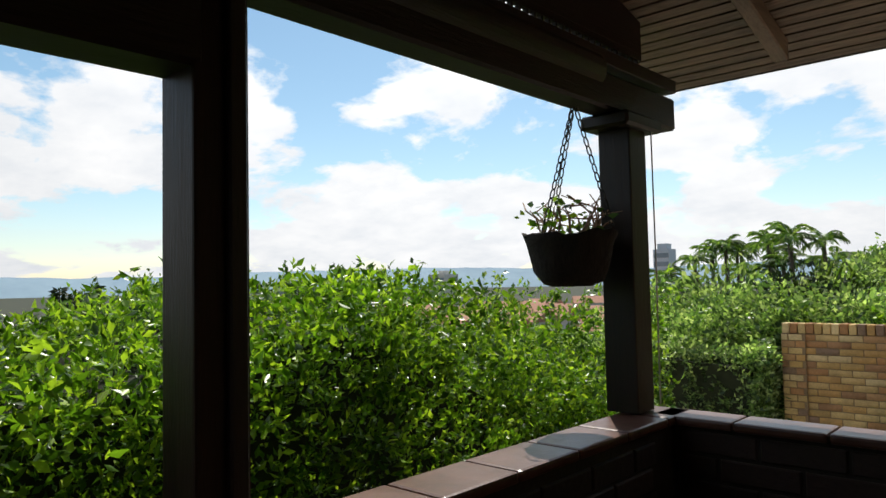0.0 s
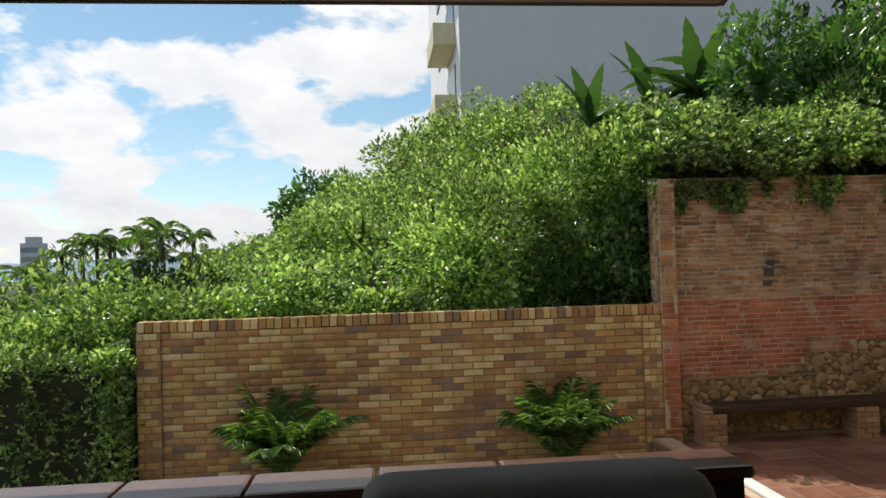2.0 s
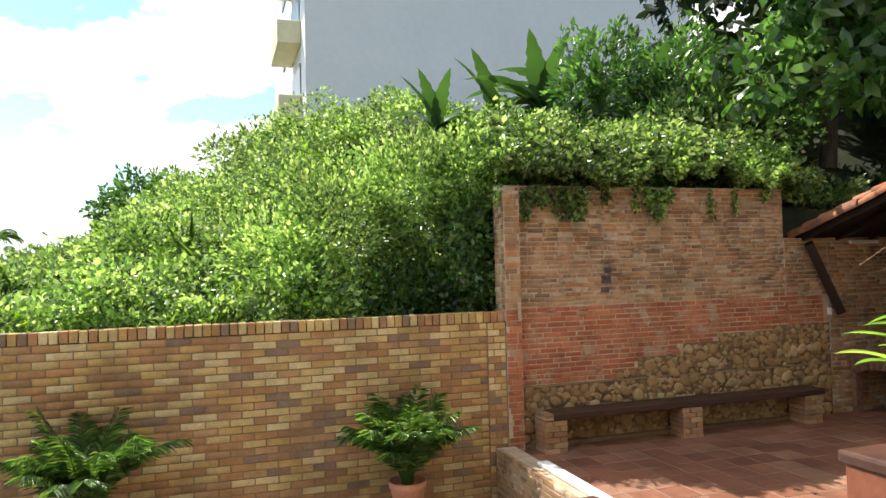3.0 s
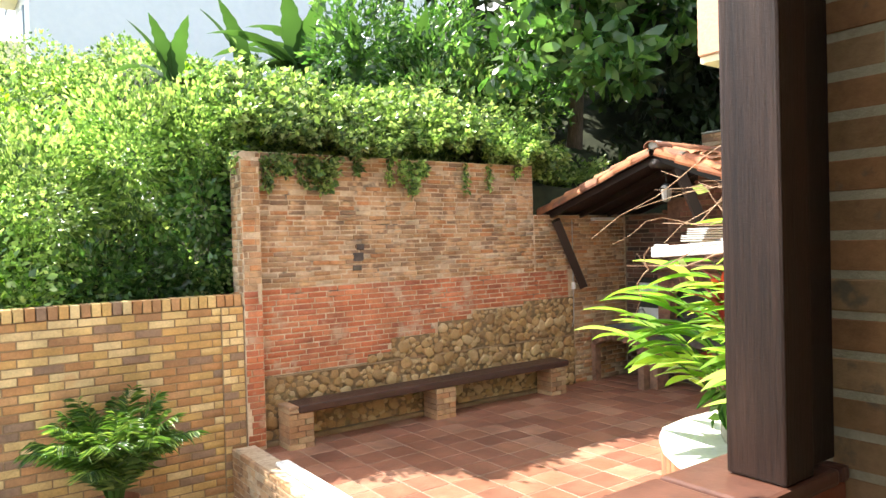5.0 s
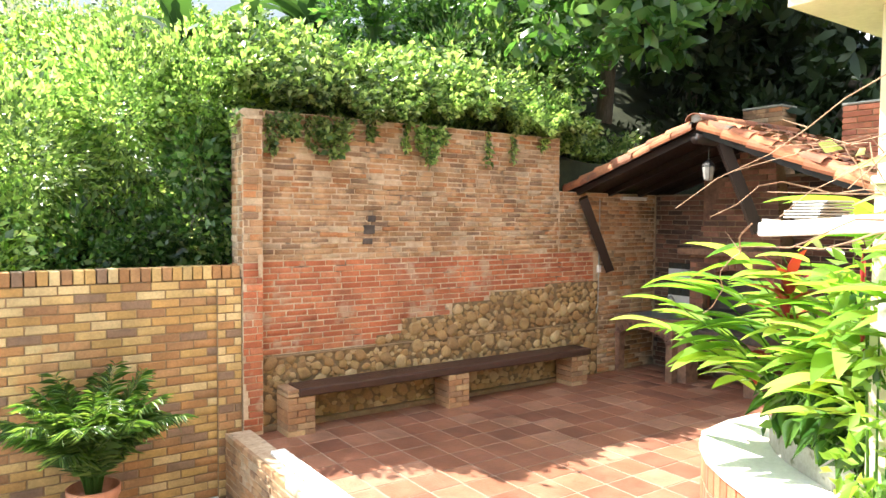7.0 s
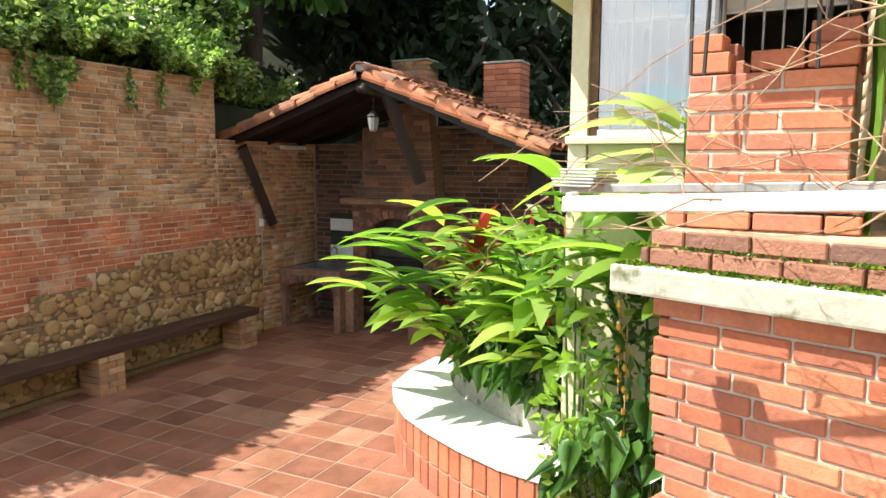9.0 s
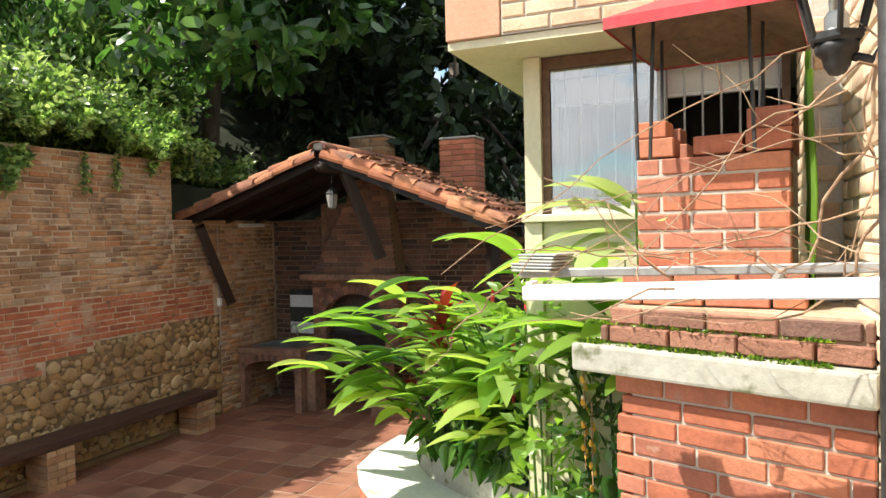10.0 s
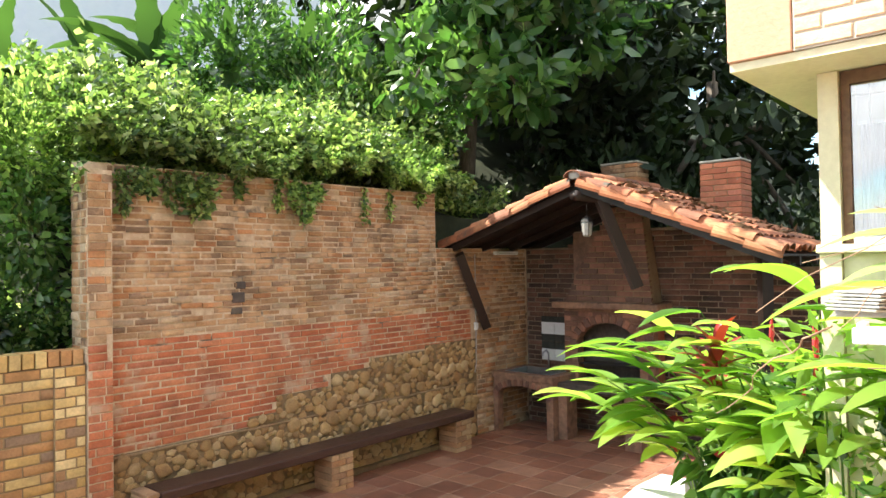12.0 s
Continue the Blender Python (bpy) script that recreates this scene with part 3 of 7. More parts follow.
def rafter(x):
    bm = bmesh.new()
    y0, y1 = 2.78, -4.2
    va = [bm.verts.new((x + dx, yy, ceil_z(yy) + dz)) for yy in (y0, y1) for dx, dz in ((-0.03, -0.09), (0.03, -0.09), (0.03, -0.004), (-0.03, -0.004))]
    for f in ((0, 1, 2, 3), (7, 6, 5, 4), (0, 4, 5, 1), (1, 5, 6, 2), (2, 6, 7, 3), (3, 7, 4, 0)):
        bm.faces.new([va[i] for i in f])
    bmesh.ops.recalc_face_normals(bm, faces=bm.faces)
    bmesh.ops.bevel(bm, geom=bm.edges[:], offset=0.006, segments=1, affect="EDGES")
    ob = new("rafter", finish(bm, "rafter", M["rafter"]))
    return tagged(ob, "squared pale wooden rafter under the veranda roof", "rafter", "veranda rafters", "structure")


for x in (-1.01, -0.45, 0.11, 0.67):
    rafter(x)


def timber_post(name, x0, x1, y0, y1, z0, z1, label, mat):
    p = thing(name, ((x0 + x1) / 2, (y0 + y1) / 2, z0), label, "post")
    hx, hy = (x1 - x0) / 2, (y1 - y0) / 2
    part("shaft", box(-hx, hx, -hy, hy, 0, z1 - z0, 0.006, seg=2), mat, p)
    return p


corner_post = timber_post("timber_post", -1.467, -1.337, 2.05, 2.18, 1.034, 2.145, "dark timber corner post standing on the parapet cap", M["wood"])
part("bracket", box(-0.10, 0.10, -0.14, 0.14, 1.055, 1.108, 0.01), M["wood"], corner_post)
part("cable", tube([(0.085, 0.072, 0.02), (0.086, 0.074, 0.5), (0.085, 0.072, 1.05)], 0.0028, 6), M["metal_white"], corner_post, "thin pale cable")
left_post = timber_post("timber_post", -1.475, -1.345, 0.335, 0.455, 1.034, 2.145, "dark timber post standing on the parapet cap", M["wood_post"])
part("cover_strip", box(0.065, 0.085, 0.005, 0.045, 0.0, 1.1, 0.004), M["wood"], left_post)
right_post = timber_post("timber_post", 1.872, 1.968, 2.172, 2.288, 1.034, 2.6, "reddish stained timber post with visible grain", M["wood_post"])
# added strip whose dark colour stands in for the gap's shade
part("jamb_board", box(0.050, 0.184, -0.03, -0.005, 0, 1.566, 0.003), M["wood"], right_post, "dark strip added in place of the black gap beside the wall")

beam = thing("round_beam", (-1.41, -4.0, 2.25), "dark round log beam carrying the veranda roof", "beam")
part("log", tube([(0, d, 0.03) for d in (0, 1.5, 3.0, 4.5, 5.9)], [0.075, 0.078, 0.075, 0.078, 0.075], 14), M["wood_y"], beam, smooth=True)
part("squared_beam", box(-0.055, 0.055, 0, 6.50, -0.105, 0.03, 0.01), M["wood_y"], beam)
part("plank", box(-0.06, 0.05, 0, 6.53, 0.06, 0.115, 0.004), M["wood_y"], beam)
low = thing("lower_beam", (-1.41, -4.0, 1.95), "dark squared beam below the log", "beam")
part("timber", box(-0.07, 0.07, 0, 4.36, 0, 0.16, 0.012), M["wood_y"], low)
slats = thing("roof_lattice", (-1.46, -4.0, 2.385), "row of short slats closing the gap above the beam", "lattice")
part("top_rail", box(-0.01, 0.01, 0, 6.4, 0.056, 0.084), M["wood_y"], slats)
bm = box(-0.008, 0.008, 0, 0.012, -0.02, 0.056)
slat_mesh = finish(bm, "slat", M["wood_y"])
for k in range(145):
    s = new("slat", slat_mesh)
    s.parent = slats
    s.location = (0, 0.1 + 0.0435 * k, 0)

# cushion of the sofa against the front parapet
sofa = thing("sofa", (0.17, 1.9, 0.0), "grey fabric sofa with a rounded back against the parapet", "sofa")
bm = box(-0.345, 0.345, -0.10, 0.10, 0.42, 1.115, 0.08, seg=6)
part("back_cushion", bm, M["cushion"], sofa, smooth=True)
part("seat_cushion", box(-0.36, 0.36, -0.70, -0.105, 0.26, 0.44, 0.05, seg=4), M["cushion"], sofa, smooth=True)
part("base", box(-0.35, 0.35, -0.68, 0.08, 0.10, 0.255, 0.01), M["wood"], sofa)
for dx in (-0.32, 0.28):
    for dy in (-0.64, 0.02):
        part("leg", box(dx, dx + 0.04, dy, dy + 0.04, 0, 0.098), M["wood"], sofa)

# ---- yard, terrace and walls ----
structure("floor_yard", box(-7.5, 3.06, 2.3, 8.86, -1.6, -1.286), M["concrete"], "bare concrete floor of the lower yard", "floor")
floor_t = structure("floor_terrace", box(3.38, 11.0, -2.0, 8.93, -1.6, -0.7385), M["joint"], "sunlit clay-tiled terrace with pale joints", "floor")
low_wall = structure("wall_low", box(3.12, 3.36, 2.6, 8.78, -1.6, -0.66), M["old_mortar"], "low brick retaining wall along the terrace edge", "wall")
structure("trim_low_wall", box(3.25, 3.385, 2.6, 7.95, -0.658, -0.615, 0.01), M["whitewash"], "worn whitewashed coping of the retaining wall", "coping")
yellow_wall = structure("wall_yellow", box(-2.905, 3.295, 8.868, 9.02, -1.6, 0.828), M["mortar"], "garden wall of yellow and brown mottled facing brick", "wall")
old_wall = structure("wall_old", box(3.30, 7.63, 8.938, 9.12, -1.6, 2.50), M["old_mortar"], "tall weathered brick wall over red-painted brick and river stones", "wall")
structure("wall_old_low", box(7.634, 9.9, 8.938, 9.12, -1.6, 1.80), M["old_mortar"], "weathered brick wall inside the barbecue shelter", "wall")
structure("wall_pilaster", box(3.30, 3.50, 8.80, 8.934, -1.6, 2.42), M["old_mortar"], "narrow brick pilaster at the wall's end", "pilaster")
structure("trim_stone_ledge", box(3.505, 8.4, 8.905, 8.935, -0.010, 0.010, 0.004), M["mortar"], "thin rough mortar ledge across the stones", "ledge")
structure("trim_wall_foot", box(3.505, 7.8, 8.84, 8.935, -0.743, -0.68, 0.012), M["stone_bed"], "dirty mortar strip along the wall's foot", "ledge")
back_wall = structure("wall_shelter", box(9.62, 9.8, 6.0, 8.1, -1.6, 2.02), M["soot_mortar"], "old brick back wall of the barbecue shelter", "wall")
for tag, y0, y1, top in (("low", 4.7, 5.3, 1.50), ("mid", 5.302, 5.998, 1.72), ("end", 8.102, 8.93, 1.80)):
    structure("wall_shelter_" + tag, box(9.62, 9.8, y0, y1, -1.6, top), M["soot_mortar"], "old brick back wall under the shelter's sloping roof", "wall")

# ---- house ----
house = structure("wall_house_end", box(2.108, 2.46, -4.2, 2.222, -1.6, 5.2), M["beige_mortar"], "brown brick end wall of the house beside the veranda", "wall")
house_side = structure("wall_house_side", box(2.464, 4.504, 1.9, 2.33, -1.6, 5.6), M["mortar_light"], "pale brick house wall in full sun", "wall")
structure("wall_house_front_low", box(4.86, 5.05, 2.334, 3.69, -1.6, 1.62), M["cream"], "cream painted wall below the window", "wall")
structure("window_sill", box(4.80, 5.06, 2.448, 3.80, 1.622, 1.665, 0.006), M["cream"], "cream painted window sill", "sill")
structure("wall_house_column", box(4.83, 5.03, 3.694, 3.79, -1.6, 1.62), M["cream"], "cream painted corner column foot", "column")
structure("wall_house_column_top", box(4.84, 5.03, 3.694, 3.785, 1.667, 2.515), M["cream"], "cream painted corner column beside the window", "column")
structure("wall_house_inside", box(6.4, 6.5, 0.0, 3.79, -1.6, 2.5), M["dim_painted"], "back wall of the room behind the window, dimness painted in", "wall")
structure("wall_house_north", box(5.07, 6.4, 3.70, 3.785, -1.6, 2.515), M["cream"], "cream painted house side wall", "wall")
structure("soffit", box(4.52, 7.0, -3.0, 4.095, 2.52, 2.56), M["cream"], "cream underside of the projecting upper floor", "soffit")
upper = structure("wall_upper", box(4.508, 7.0, -3.0, 3.80, 2.564, 5.6), M["mortar_light"], "pale brick upper floor projecting over the window", "wall")
structure("wall_upper_corner", box(4.50, 7.0, 3.804, 4.10, 2.563, 5.6, 0.006), M["plaster"], "orange plastered corner of the upper floor", "wall")
structure("wall_pier_side", box(4.25, 4.83, 2.334, 2.444, -1.6, 2.51), M["mortar_light"], "brick pier at the corner by the window", "pier")

# out-of-view slabs and walls, added to close the house against sky light
structure("roof_house", box(2.108, 7.1, -4.3, 2.34, 5.61, 5.75), M["concrete"], "unseen flat roof slab added over the house to block sky light", "roof")
structure("roof_house_bay", box(4.50, 7.1, 2.344, 4.12, 5.61, 5.75), M["concrete"], "unseen flat roof slab added over the projecting bay", "roof")
structure("wall_house_back", box(2.108, 7.0, -4.3, -4.204, -1.6, 5.6), M["cream"], "unseen plain wall added to close the house's back", "wall")
structure("wall_house_east", box(6.9, 7.0, -4.2, 3.69, -1.6, 2.515), M["cream"], "unseen plain wall added to close the house's far side", "wall")

window = structure("window_1", box(4.875, 4.915, 2.475, 3.69, 2.45, 2.515), M["brown_metal"], "wide barred window reflecting the sky", "window")
part("window_frame", box(4.875, 4.915, 3.65, 3.69, 1.668, 2.448), M["brown_metal"], window)
part("window_frame", box(4.875, 4.915, 2.475, 2.51, 1.668, 2.448), M["brown_metal"], window)
part("window_frame", box(4.875, 4.915, 2.512, 3.648, 1.668, 1.70), M["metal_white"], window, "pale lower window track")
part("window_frame", box(4.872, 4.918, 3.05, 3.09, 1.702, 2.448), M["metal_grey"], window)
glass = part("pane", box(4.893, 4.897, 3.092, 3.648, 1.702, 2.448), M["glass"], window)
glass.visible_shadow = False
for k in range(13):
    yb = 2.52 + 0.088 * k
    part("bar", tube([(4.935, yb, 1.70), (4.935, yb, 2.45)], 0.006, 6), M["metal_grey"], window)
part("cross_bar", tube([(4.935, 2.51, 2.40), (4.935, 3.65, 2.40)], 0.006, 6), M["metal_grey"], window)
curtain = thing("curtain", (5.14, 3.37, 1.70), "white curtain gathered at the side of the window", "curtain")
cv, cf = [], []
for i in range(41):
    yy = 0.17 + 0.12 * i / 40
    dx = 0.02 * math.sin(i * 0.95) + 0.008 * math.sin(i * 0.37)
    cv += [(dx, yy, 0.0), (dx * 0.8, yy, 0.75)]
cf = [(2 * i, 2 * i + 2, 2 * i + 3, 2 * i + 1) for i in range(40)]
part("cloth", mesh_of("cloth", cv, cf, M["curtain"], True), None, curtain)
for yb, hw in ((2.78, 0.285), (3.37, 0.275)):
    blind = thing("roller_blind", (5.0, yb, 2.28), "pale roller blind partly lowered in the window", "blind", "roller blinds in the window")
    part("sheet", box(-0.004, 0.004, -hw, hw, 0, 0.18), M["blind"], blind)
    part("bottom_bar", box(-0.008, 0.008, -hw, hw, -0.018, -0.002, 0.003), M["metal_white"], blind)

# pipe added where a dark upright strip runs on the wall
pipe = thing("downpipe", (2.64, 2.46, -0.735), "dark iron pipe added for a dark strip on the house wall", "pipe")
part("pipe", tube([(0, 0, 0), (0, 0, 1.6), (0, 0, 3.35)], 0.028, 10), M["iron"], pipe, smooth=True)
for z in (0.6, 1.9, 2.9):
    part("clip", box(-0.034, 0.034, -0.128, -0.024, z, z + 0.03), M["iron"], pipe)

# ---- barbecue shelter ----
RX0, RX1 = 7.90, 9.95
RIDGE = (7.03, 2.49)
EAVES = {"left": (9.08, 1.80), "right": (4.88, 1.62)}
shelter = thing("shelter_roof", (RX0, RIDGE[0], -0.735), "open barbecue shelter roof of weathered clay tiles on dark timber", "roof")


def to_shelter(v):
    return (v[0] - RX0, v[1] - RIDGE[0], v[2] + 0.735)


def slab(points, thick):
    bm = bmesh.new()
    a = [bm.verts.new(to_shelter(p)) for p in points]
    b = [bm.verts.new(v.co + Vector((0, 0, thick))) for v in a]
    n = len(a)
    bm.faces.new(a[::-1])
    bm.faces.new(b)
    for i in range(n):
        bm.faces.new((a[i], a[(i + 1) % n], b[(i + 1) % n], b[i]))
    return bm


for side, (ye, ze) in EAVES.items():
    part("deck", slab([(RX0 + 0.04, RIDGE[0], RIDGE[1]), (RX1, RIDGE[0], RIDGE[1]), (RX1, ye, ze), (RX0 + 0.04, ye, ze)], 0.022), M["wood"], shelter)
    for k in range(4):
        xx = RX0 + 0.06 + 0.62 * k
        part("rafter", slab([(xx, RIDGE[0], RIDGE[1] - 0.10), (xx + 0.06, RIDGE[0], RIDGE[1] - 0.10), (xx + 0.06, ye, ze - 0.09), (xx, ye, ze - 0.09)], 0.088), M["wood"], shelter)
part("ridge_beam", tube([to_shelter((RX0 - 0.02, RIDGE[0], RIDGE[1] - 0.14)), to_shelter((RX1, RIDGE[0], RIDGE[1] - 0.14))], 0.06, 10), M["wood"], shelter, smooth=True)


def barrel(length, r0, r1, up=1):
    """A half-round clay tile, tapered, along -y from its upper end."""
    v, f = [], []
    n = 8
    for s, (yy, r) in enumerate(((0, r0), (-length, r1))):
        for k in range(n + 1):
            a = math.pi * k / n
            v.append((r * math.cos(a), yy, up * r * 0.72 * math.sin(a)))
        for k in range(n + 1):
            a = math.pi * k / n
            v.append(((r - 0.012) * math.cos(a), yy, up * (r * 0.72 - 0.012) * math.sin(a)))
    m = 2 * (n + 1)
    for k in range(n):
        f.append((k, k + 1, m + k + 1, m + k))
        f.append((n + 1 + k, m + n + 1 + k, m + n + 2 + k, n + 2 + k))
        f.append((m + k, m + k + 1, m + n + 2 + k, m + n + 1 + k))
    f += [(0, m, m + n + 1, n + 1), (n, 2 * n + 1, m + 2 * n + 1, m + n)]
    return mesh_of("roof_tile", v, f, M["roof"], False)


tile_mesh = barrel(0.40, 0.085, 0.105)
for side, (ye, ze) in EAVES.items():
    run, drop = abs(ye - RIDGE[0]), RIDGE[1] - ze
    pitch = math.degrees(math.atan2(drop, run))
    length = math.hypot(run, drop)
    rows = int(length / 0.315) + 1
    for c in range(11):
        for r in range(rows):
            s = 0.02 + r * (length - 0.38) / (rows - 1)
            yy = RIDGE[0] + (ye - RIDGE[0]) * s / length
            zz = RIDGE[1] - drop * s / length
            o = new("roof_tile", tile_mesh)
            o.parent = shelter
            turn = 180 if side == "left" else 0
            jig = random.uniform(-2.5, 2.5)
            o.matrix_local = pose(*to_shelter((RX0 + 0.08 + 0.19 * c + random.uniform(-0.008, 0.008), yy, zz + 0.045 + random.uniform(-0.006, 0.01))), 0, 0, turn + jig) @ pose(0, 0, 0, pitch - 2.5, random.uniform(-4, 4), 0)
ridge_mesh = barrel(0.36, 0.10, 0.115)
for k in range(7):
    o = new("ridge_tile", ridge_mesh)
    o.parent = shelter
    o.matrix_local = pose(*to_shelter((RX0 + 0.30 + 0.29 * k, RIDGE[0], RIDGE[1] + 0.075)), 0, 0, -90) @ pose(0, 0, 0, 2, 0, 0)
for side, (ye, ze) in EAVES.items():
    run, drop = abs(ye - RIDGE[0]), RIDGE[1] - ze
    length = math.hypot(run, drop)
    count = int(length / 0.30)
    for r in range(count):
        s = 0.03 + r * (length - 0.36) / (count - 1)
        o = new("verge_tile", ridge_mesh)
        o.parent = shelter
        o.matrix_local = pose(*to_shelter((RX0 + 0.035, RIDGE[0] + (ye - RIDGE[0]) * s / length, RIDGE[1] - drop * s / length + 0.018)), 0, 0, (180 if side == "left" else 0) + random.uniform(-2, 2)) @ pose(0, 0, 0, math.degrees(math.atan2(drop, run)) - 2.0, (28 if side == "left" else -28) + random.uniform(-4, 4), 0)
part("ridge_cap", box(-0.03, 0.10, -0.07, 0.07, 3.27, 3.37, 0.03, seg=2), M["concrete"], shelter, "grey mortar lump at the ridge end", smooth=True)


n = 420
lx, ls = rng.uniform(0.1, 2.0, n), rng.uniform(0.05, 1.9, n)
left = rng.random(n) < 0.3
ly = np.where(left, ls, -ls)
lz = RIDGE[1] + 0.735 + 0.12 - np.where(left, (RIDGE[1] - 1.80) / 2.05, (RIDGE[1] - 1.62) / 2.15) * ls
part("leaf_litter", leaves("leaf_litter", np.stack([lx, ly, lz], 1), np.stack([rng.normal(0, 1, n), rng.normal(0, 1, n), rng.normal(0, 0.15, n)], 1), 0.10, M["litter"], 0.45), None, shelter, "dry fallen leaves on the tiles")


def strut(name, a, b, r, label):
    t = thing(name, a, label, "timber")
    part("timber", tube([(0, 0, 0), (Vector(b) - Vector(a)) * 0.5, Vector(b) - Vector(a)], r, 4), M["wood"], t)
    return t


strut("brace", (8.57, 8.87, 0.72), (8.02, 8.87, 1.72), 0.085, "thick dark timber brace under the shelter's eave")
strut("brace", (8.22, 6.45, 1.30), (8.0, 6.76, 2.28), 0.08, "dark timber brace under the shelter's gable")
strut("shelter_post", (8.15, 5.08, -0.745), (8.15, 5.08, 1.66), 0.075, "dark timber post under the shelter's eave")


def arch_wall(y0, y1, z0, z1, ya, yb, zs, zt, x0, x1):
    """A wall across y with one arched opening."""
    bm = bmesh.new()
    n = 12
    arc = [(ya, z0), (ya, zs)] + [((ya + yb) / 2 - (yb - ya) / 2 * math.cos(math.pi * k / n), zs + (zt - zs) * math.sin(math.pi * k / n)) for k in range(1, n)] + [(yb, zs), (yb, z0)]
    rim = []
    for (yy, zz) in arc:
        if (yy, zz) == arc[0]:
            rim.append((y0, z0))
        elif (yy, zz) == arc[-1]:
            rim.append((y1, z0))
        elif yy <= ya + 1e-6:
            rim.append((y0, zs))
        elif yy >= yb - 1e-6:
            rim.append((y1, zs))
        else:
            rim.append((y0 + (y1 - y0) * (yy - ya) / (yb - ya), z1))
    rim[2] = (y0, z1)
    rim[-3] = (y1, z1)
    for x in (x0, x1):
        a = [bm.verts.new((x, *p)) for p in arc]
        b = [bm.verts.new((x, *p)) for p in rim]
        for i in range(len(arc) - 1):
            bm.faces.new((a[i], a[i + 1], b[i + 1], b[i]))
        if x == x0:
            keep_a, keep_b = a, b
    for p, q in ((keep_a, a), (keep_b, b)):
        for i in range(len(arc) - 1):
            bm.faces.new((p[i], p[i + 1], q[i + 1], q[i]))
    bmesh.ops.remove_doubles(bm, verts=bm.verts[:], dist=0.0005)
    return bm


oven = thing("fireplace", (9.3, 7.4, -0.735), "brick barbecue fireplace with an arched mouth and sooty hood", "fireplace")
part("front", arch_wall(-0.62, 0.68, 0.75, 1.70, -0.42, 0.48, 1.20, 1.52, 0.0, 0.12), M["smoke_shade"], oven)
part("side", box(0.12, 0.31, 0.56, 0.68, 0.75, 1.70), M["red_many"], oven)
part("side", box(0.12, 0.31, -0.62, -0.50, 0.75, 1.70), M["red_many"], oven)
part("mantel", box(-0.14, 0.31, -0.74, 0.80, 1.702, 1.79, 0.012), M["smoke_shade"], oven, "rough brick mantel shelf")
# black panel gives the mouth its shade as well as its soot
part("fire_back", box(0.285, 0.31, -0.498, 0.558, 0.75, 1.70), M["soot"], oven, "black panel for the soot and shade inside the fire's mouth")
part("grate", box(0.02, 0.27, -0.40, 0.46, 0.95, 0.97, 0.004), M["iron"], oven, "black iron grill")
for k in range(15):
    a = math.pi * (k + 0.5) / 15
    o = part("arch_brick", box(-0.028, 0.0, -0.036, 0.036, 0.0, 0.11, 0.005), M["smoky"], oven)
    o.matrix_local = pose(0, 0.03 - 0.45 * math.cos(a), 1.20 + 0.32 * math.sin(a)) @ pose(0, 0, 0, math.degrees(math.atan2(math.cos(a) * 0.32, math.sin(a) * 0.45)), 0, 0)
part("hearth", box(-0.42, 0.31, -0.70, 0.72, 0.66, 0.748, 0.01), M["soot"], oven, "sooty hearth slab")
for dy in (-0.62, 0.42):
    part("pier", box(-0.40, -0.14, dy, dy + 0.22, 0, 0.658, 0.008), M["smoke_shade"], oven)
bm = bmesh.new()
lo = [bm.verts.new(p) for p in ((0.012, -0.60, 1.792), (0.012, 0.66, 1.792), (0.31, 0.66, 1.792), (0.31, -0.60, 1.792))]
hi = [bm.verts.new(p) for p in ((0.132, -0.42, 3.05), (0.132, 0.02, 3.05), (0.31, 0.02, 3.05), (0.31, -0.42, 3.05))]
for f in ((lo[3], lo[2], lo[1], lo[0]), tuple(hi), (lo[0], lo[1], hi[1], hi[0]), (lo[1], lo[2], hi[2], hi[1]), (lo[2], lo[3], hi[3], hi[2]), (lo[3], lo[0], hi[0], hi[3])):
    bm.faces.new(f)
part("hood", bm, M["mortar"], oven, "brick smoke hood narrowing upwards")
for r in range(17):
    s = r / 17
    ya, yb = -0.60 + 0.18 * s, 0.66 - 0.64 * s
    cuts = [ya] + [c for c in (ya + (0.24 if r % 2 else 0.12) + 0.24 * q for q in range(6)) if c < yb - 0.05] + [yb]
    for c, d in zip(cuts, cuts[1:]):
        part("brick", box(0.002 + 0.12 * s, 0.06 + 0.12 * s, c + 0.006, d - 0.006, 1.80 + 0.0735 * r, 1.862 + 0.0735 * r, 0.004), M["smoky"], oven)
structure("wall_sooty", box(9.598, 9.606, 7.2, 8.1, 1.1, 2.0), M["smoke_shade"], "soot-blackened plaster on the shelter's back wall", "wall")

sink = thing("sink_counter", (9.16, 8.42, -0.735), "brick counter with a steel sink in the shelter's corner", "counter")
for x0, x1, y0, y1 in ((-0.42, -0.28, -0.50, 0.50), (0.25, 0.43, -0.50, 0.50), (-0.278, 0.248, -0.50, -0.36), (-0.278, 0.248, 0.38, 0.50)):
    part("rim", box(x0, x1, y0, y1, 0.74, 0.825, 0.006), M["smoke_shade"], sink, "worn brick rim of the counter")
part("front", arch_wall(-0.48, 0.49, 0.0, 0.738, -0.38, 0.42, 0.50, 0.66, -0.40, -0.28), M["smoke_shade"], sink)
for k in range(13):
    a = math.pi * (k + 0.5) / 13
    o = part("arch_brick", box(-0.412, -0.30, -0.026, 0.026, 0.0, 0.085, 0.004), M["smoky"], sink)
    o.matrix_local = pose(0, 0.02 - 0.40 * math.cos(a), 0.50 + 0.16 * math.sin(a)) @ pose(0, 0, 0, math.degrees(math.atan2(math.cos(a) * 0.16, math.sin(a) * 0.40)), 0, 0)
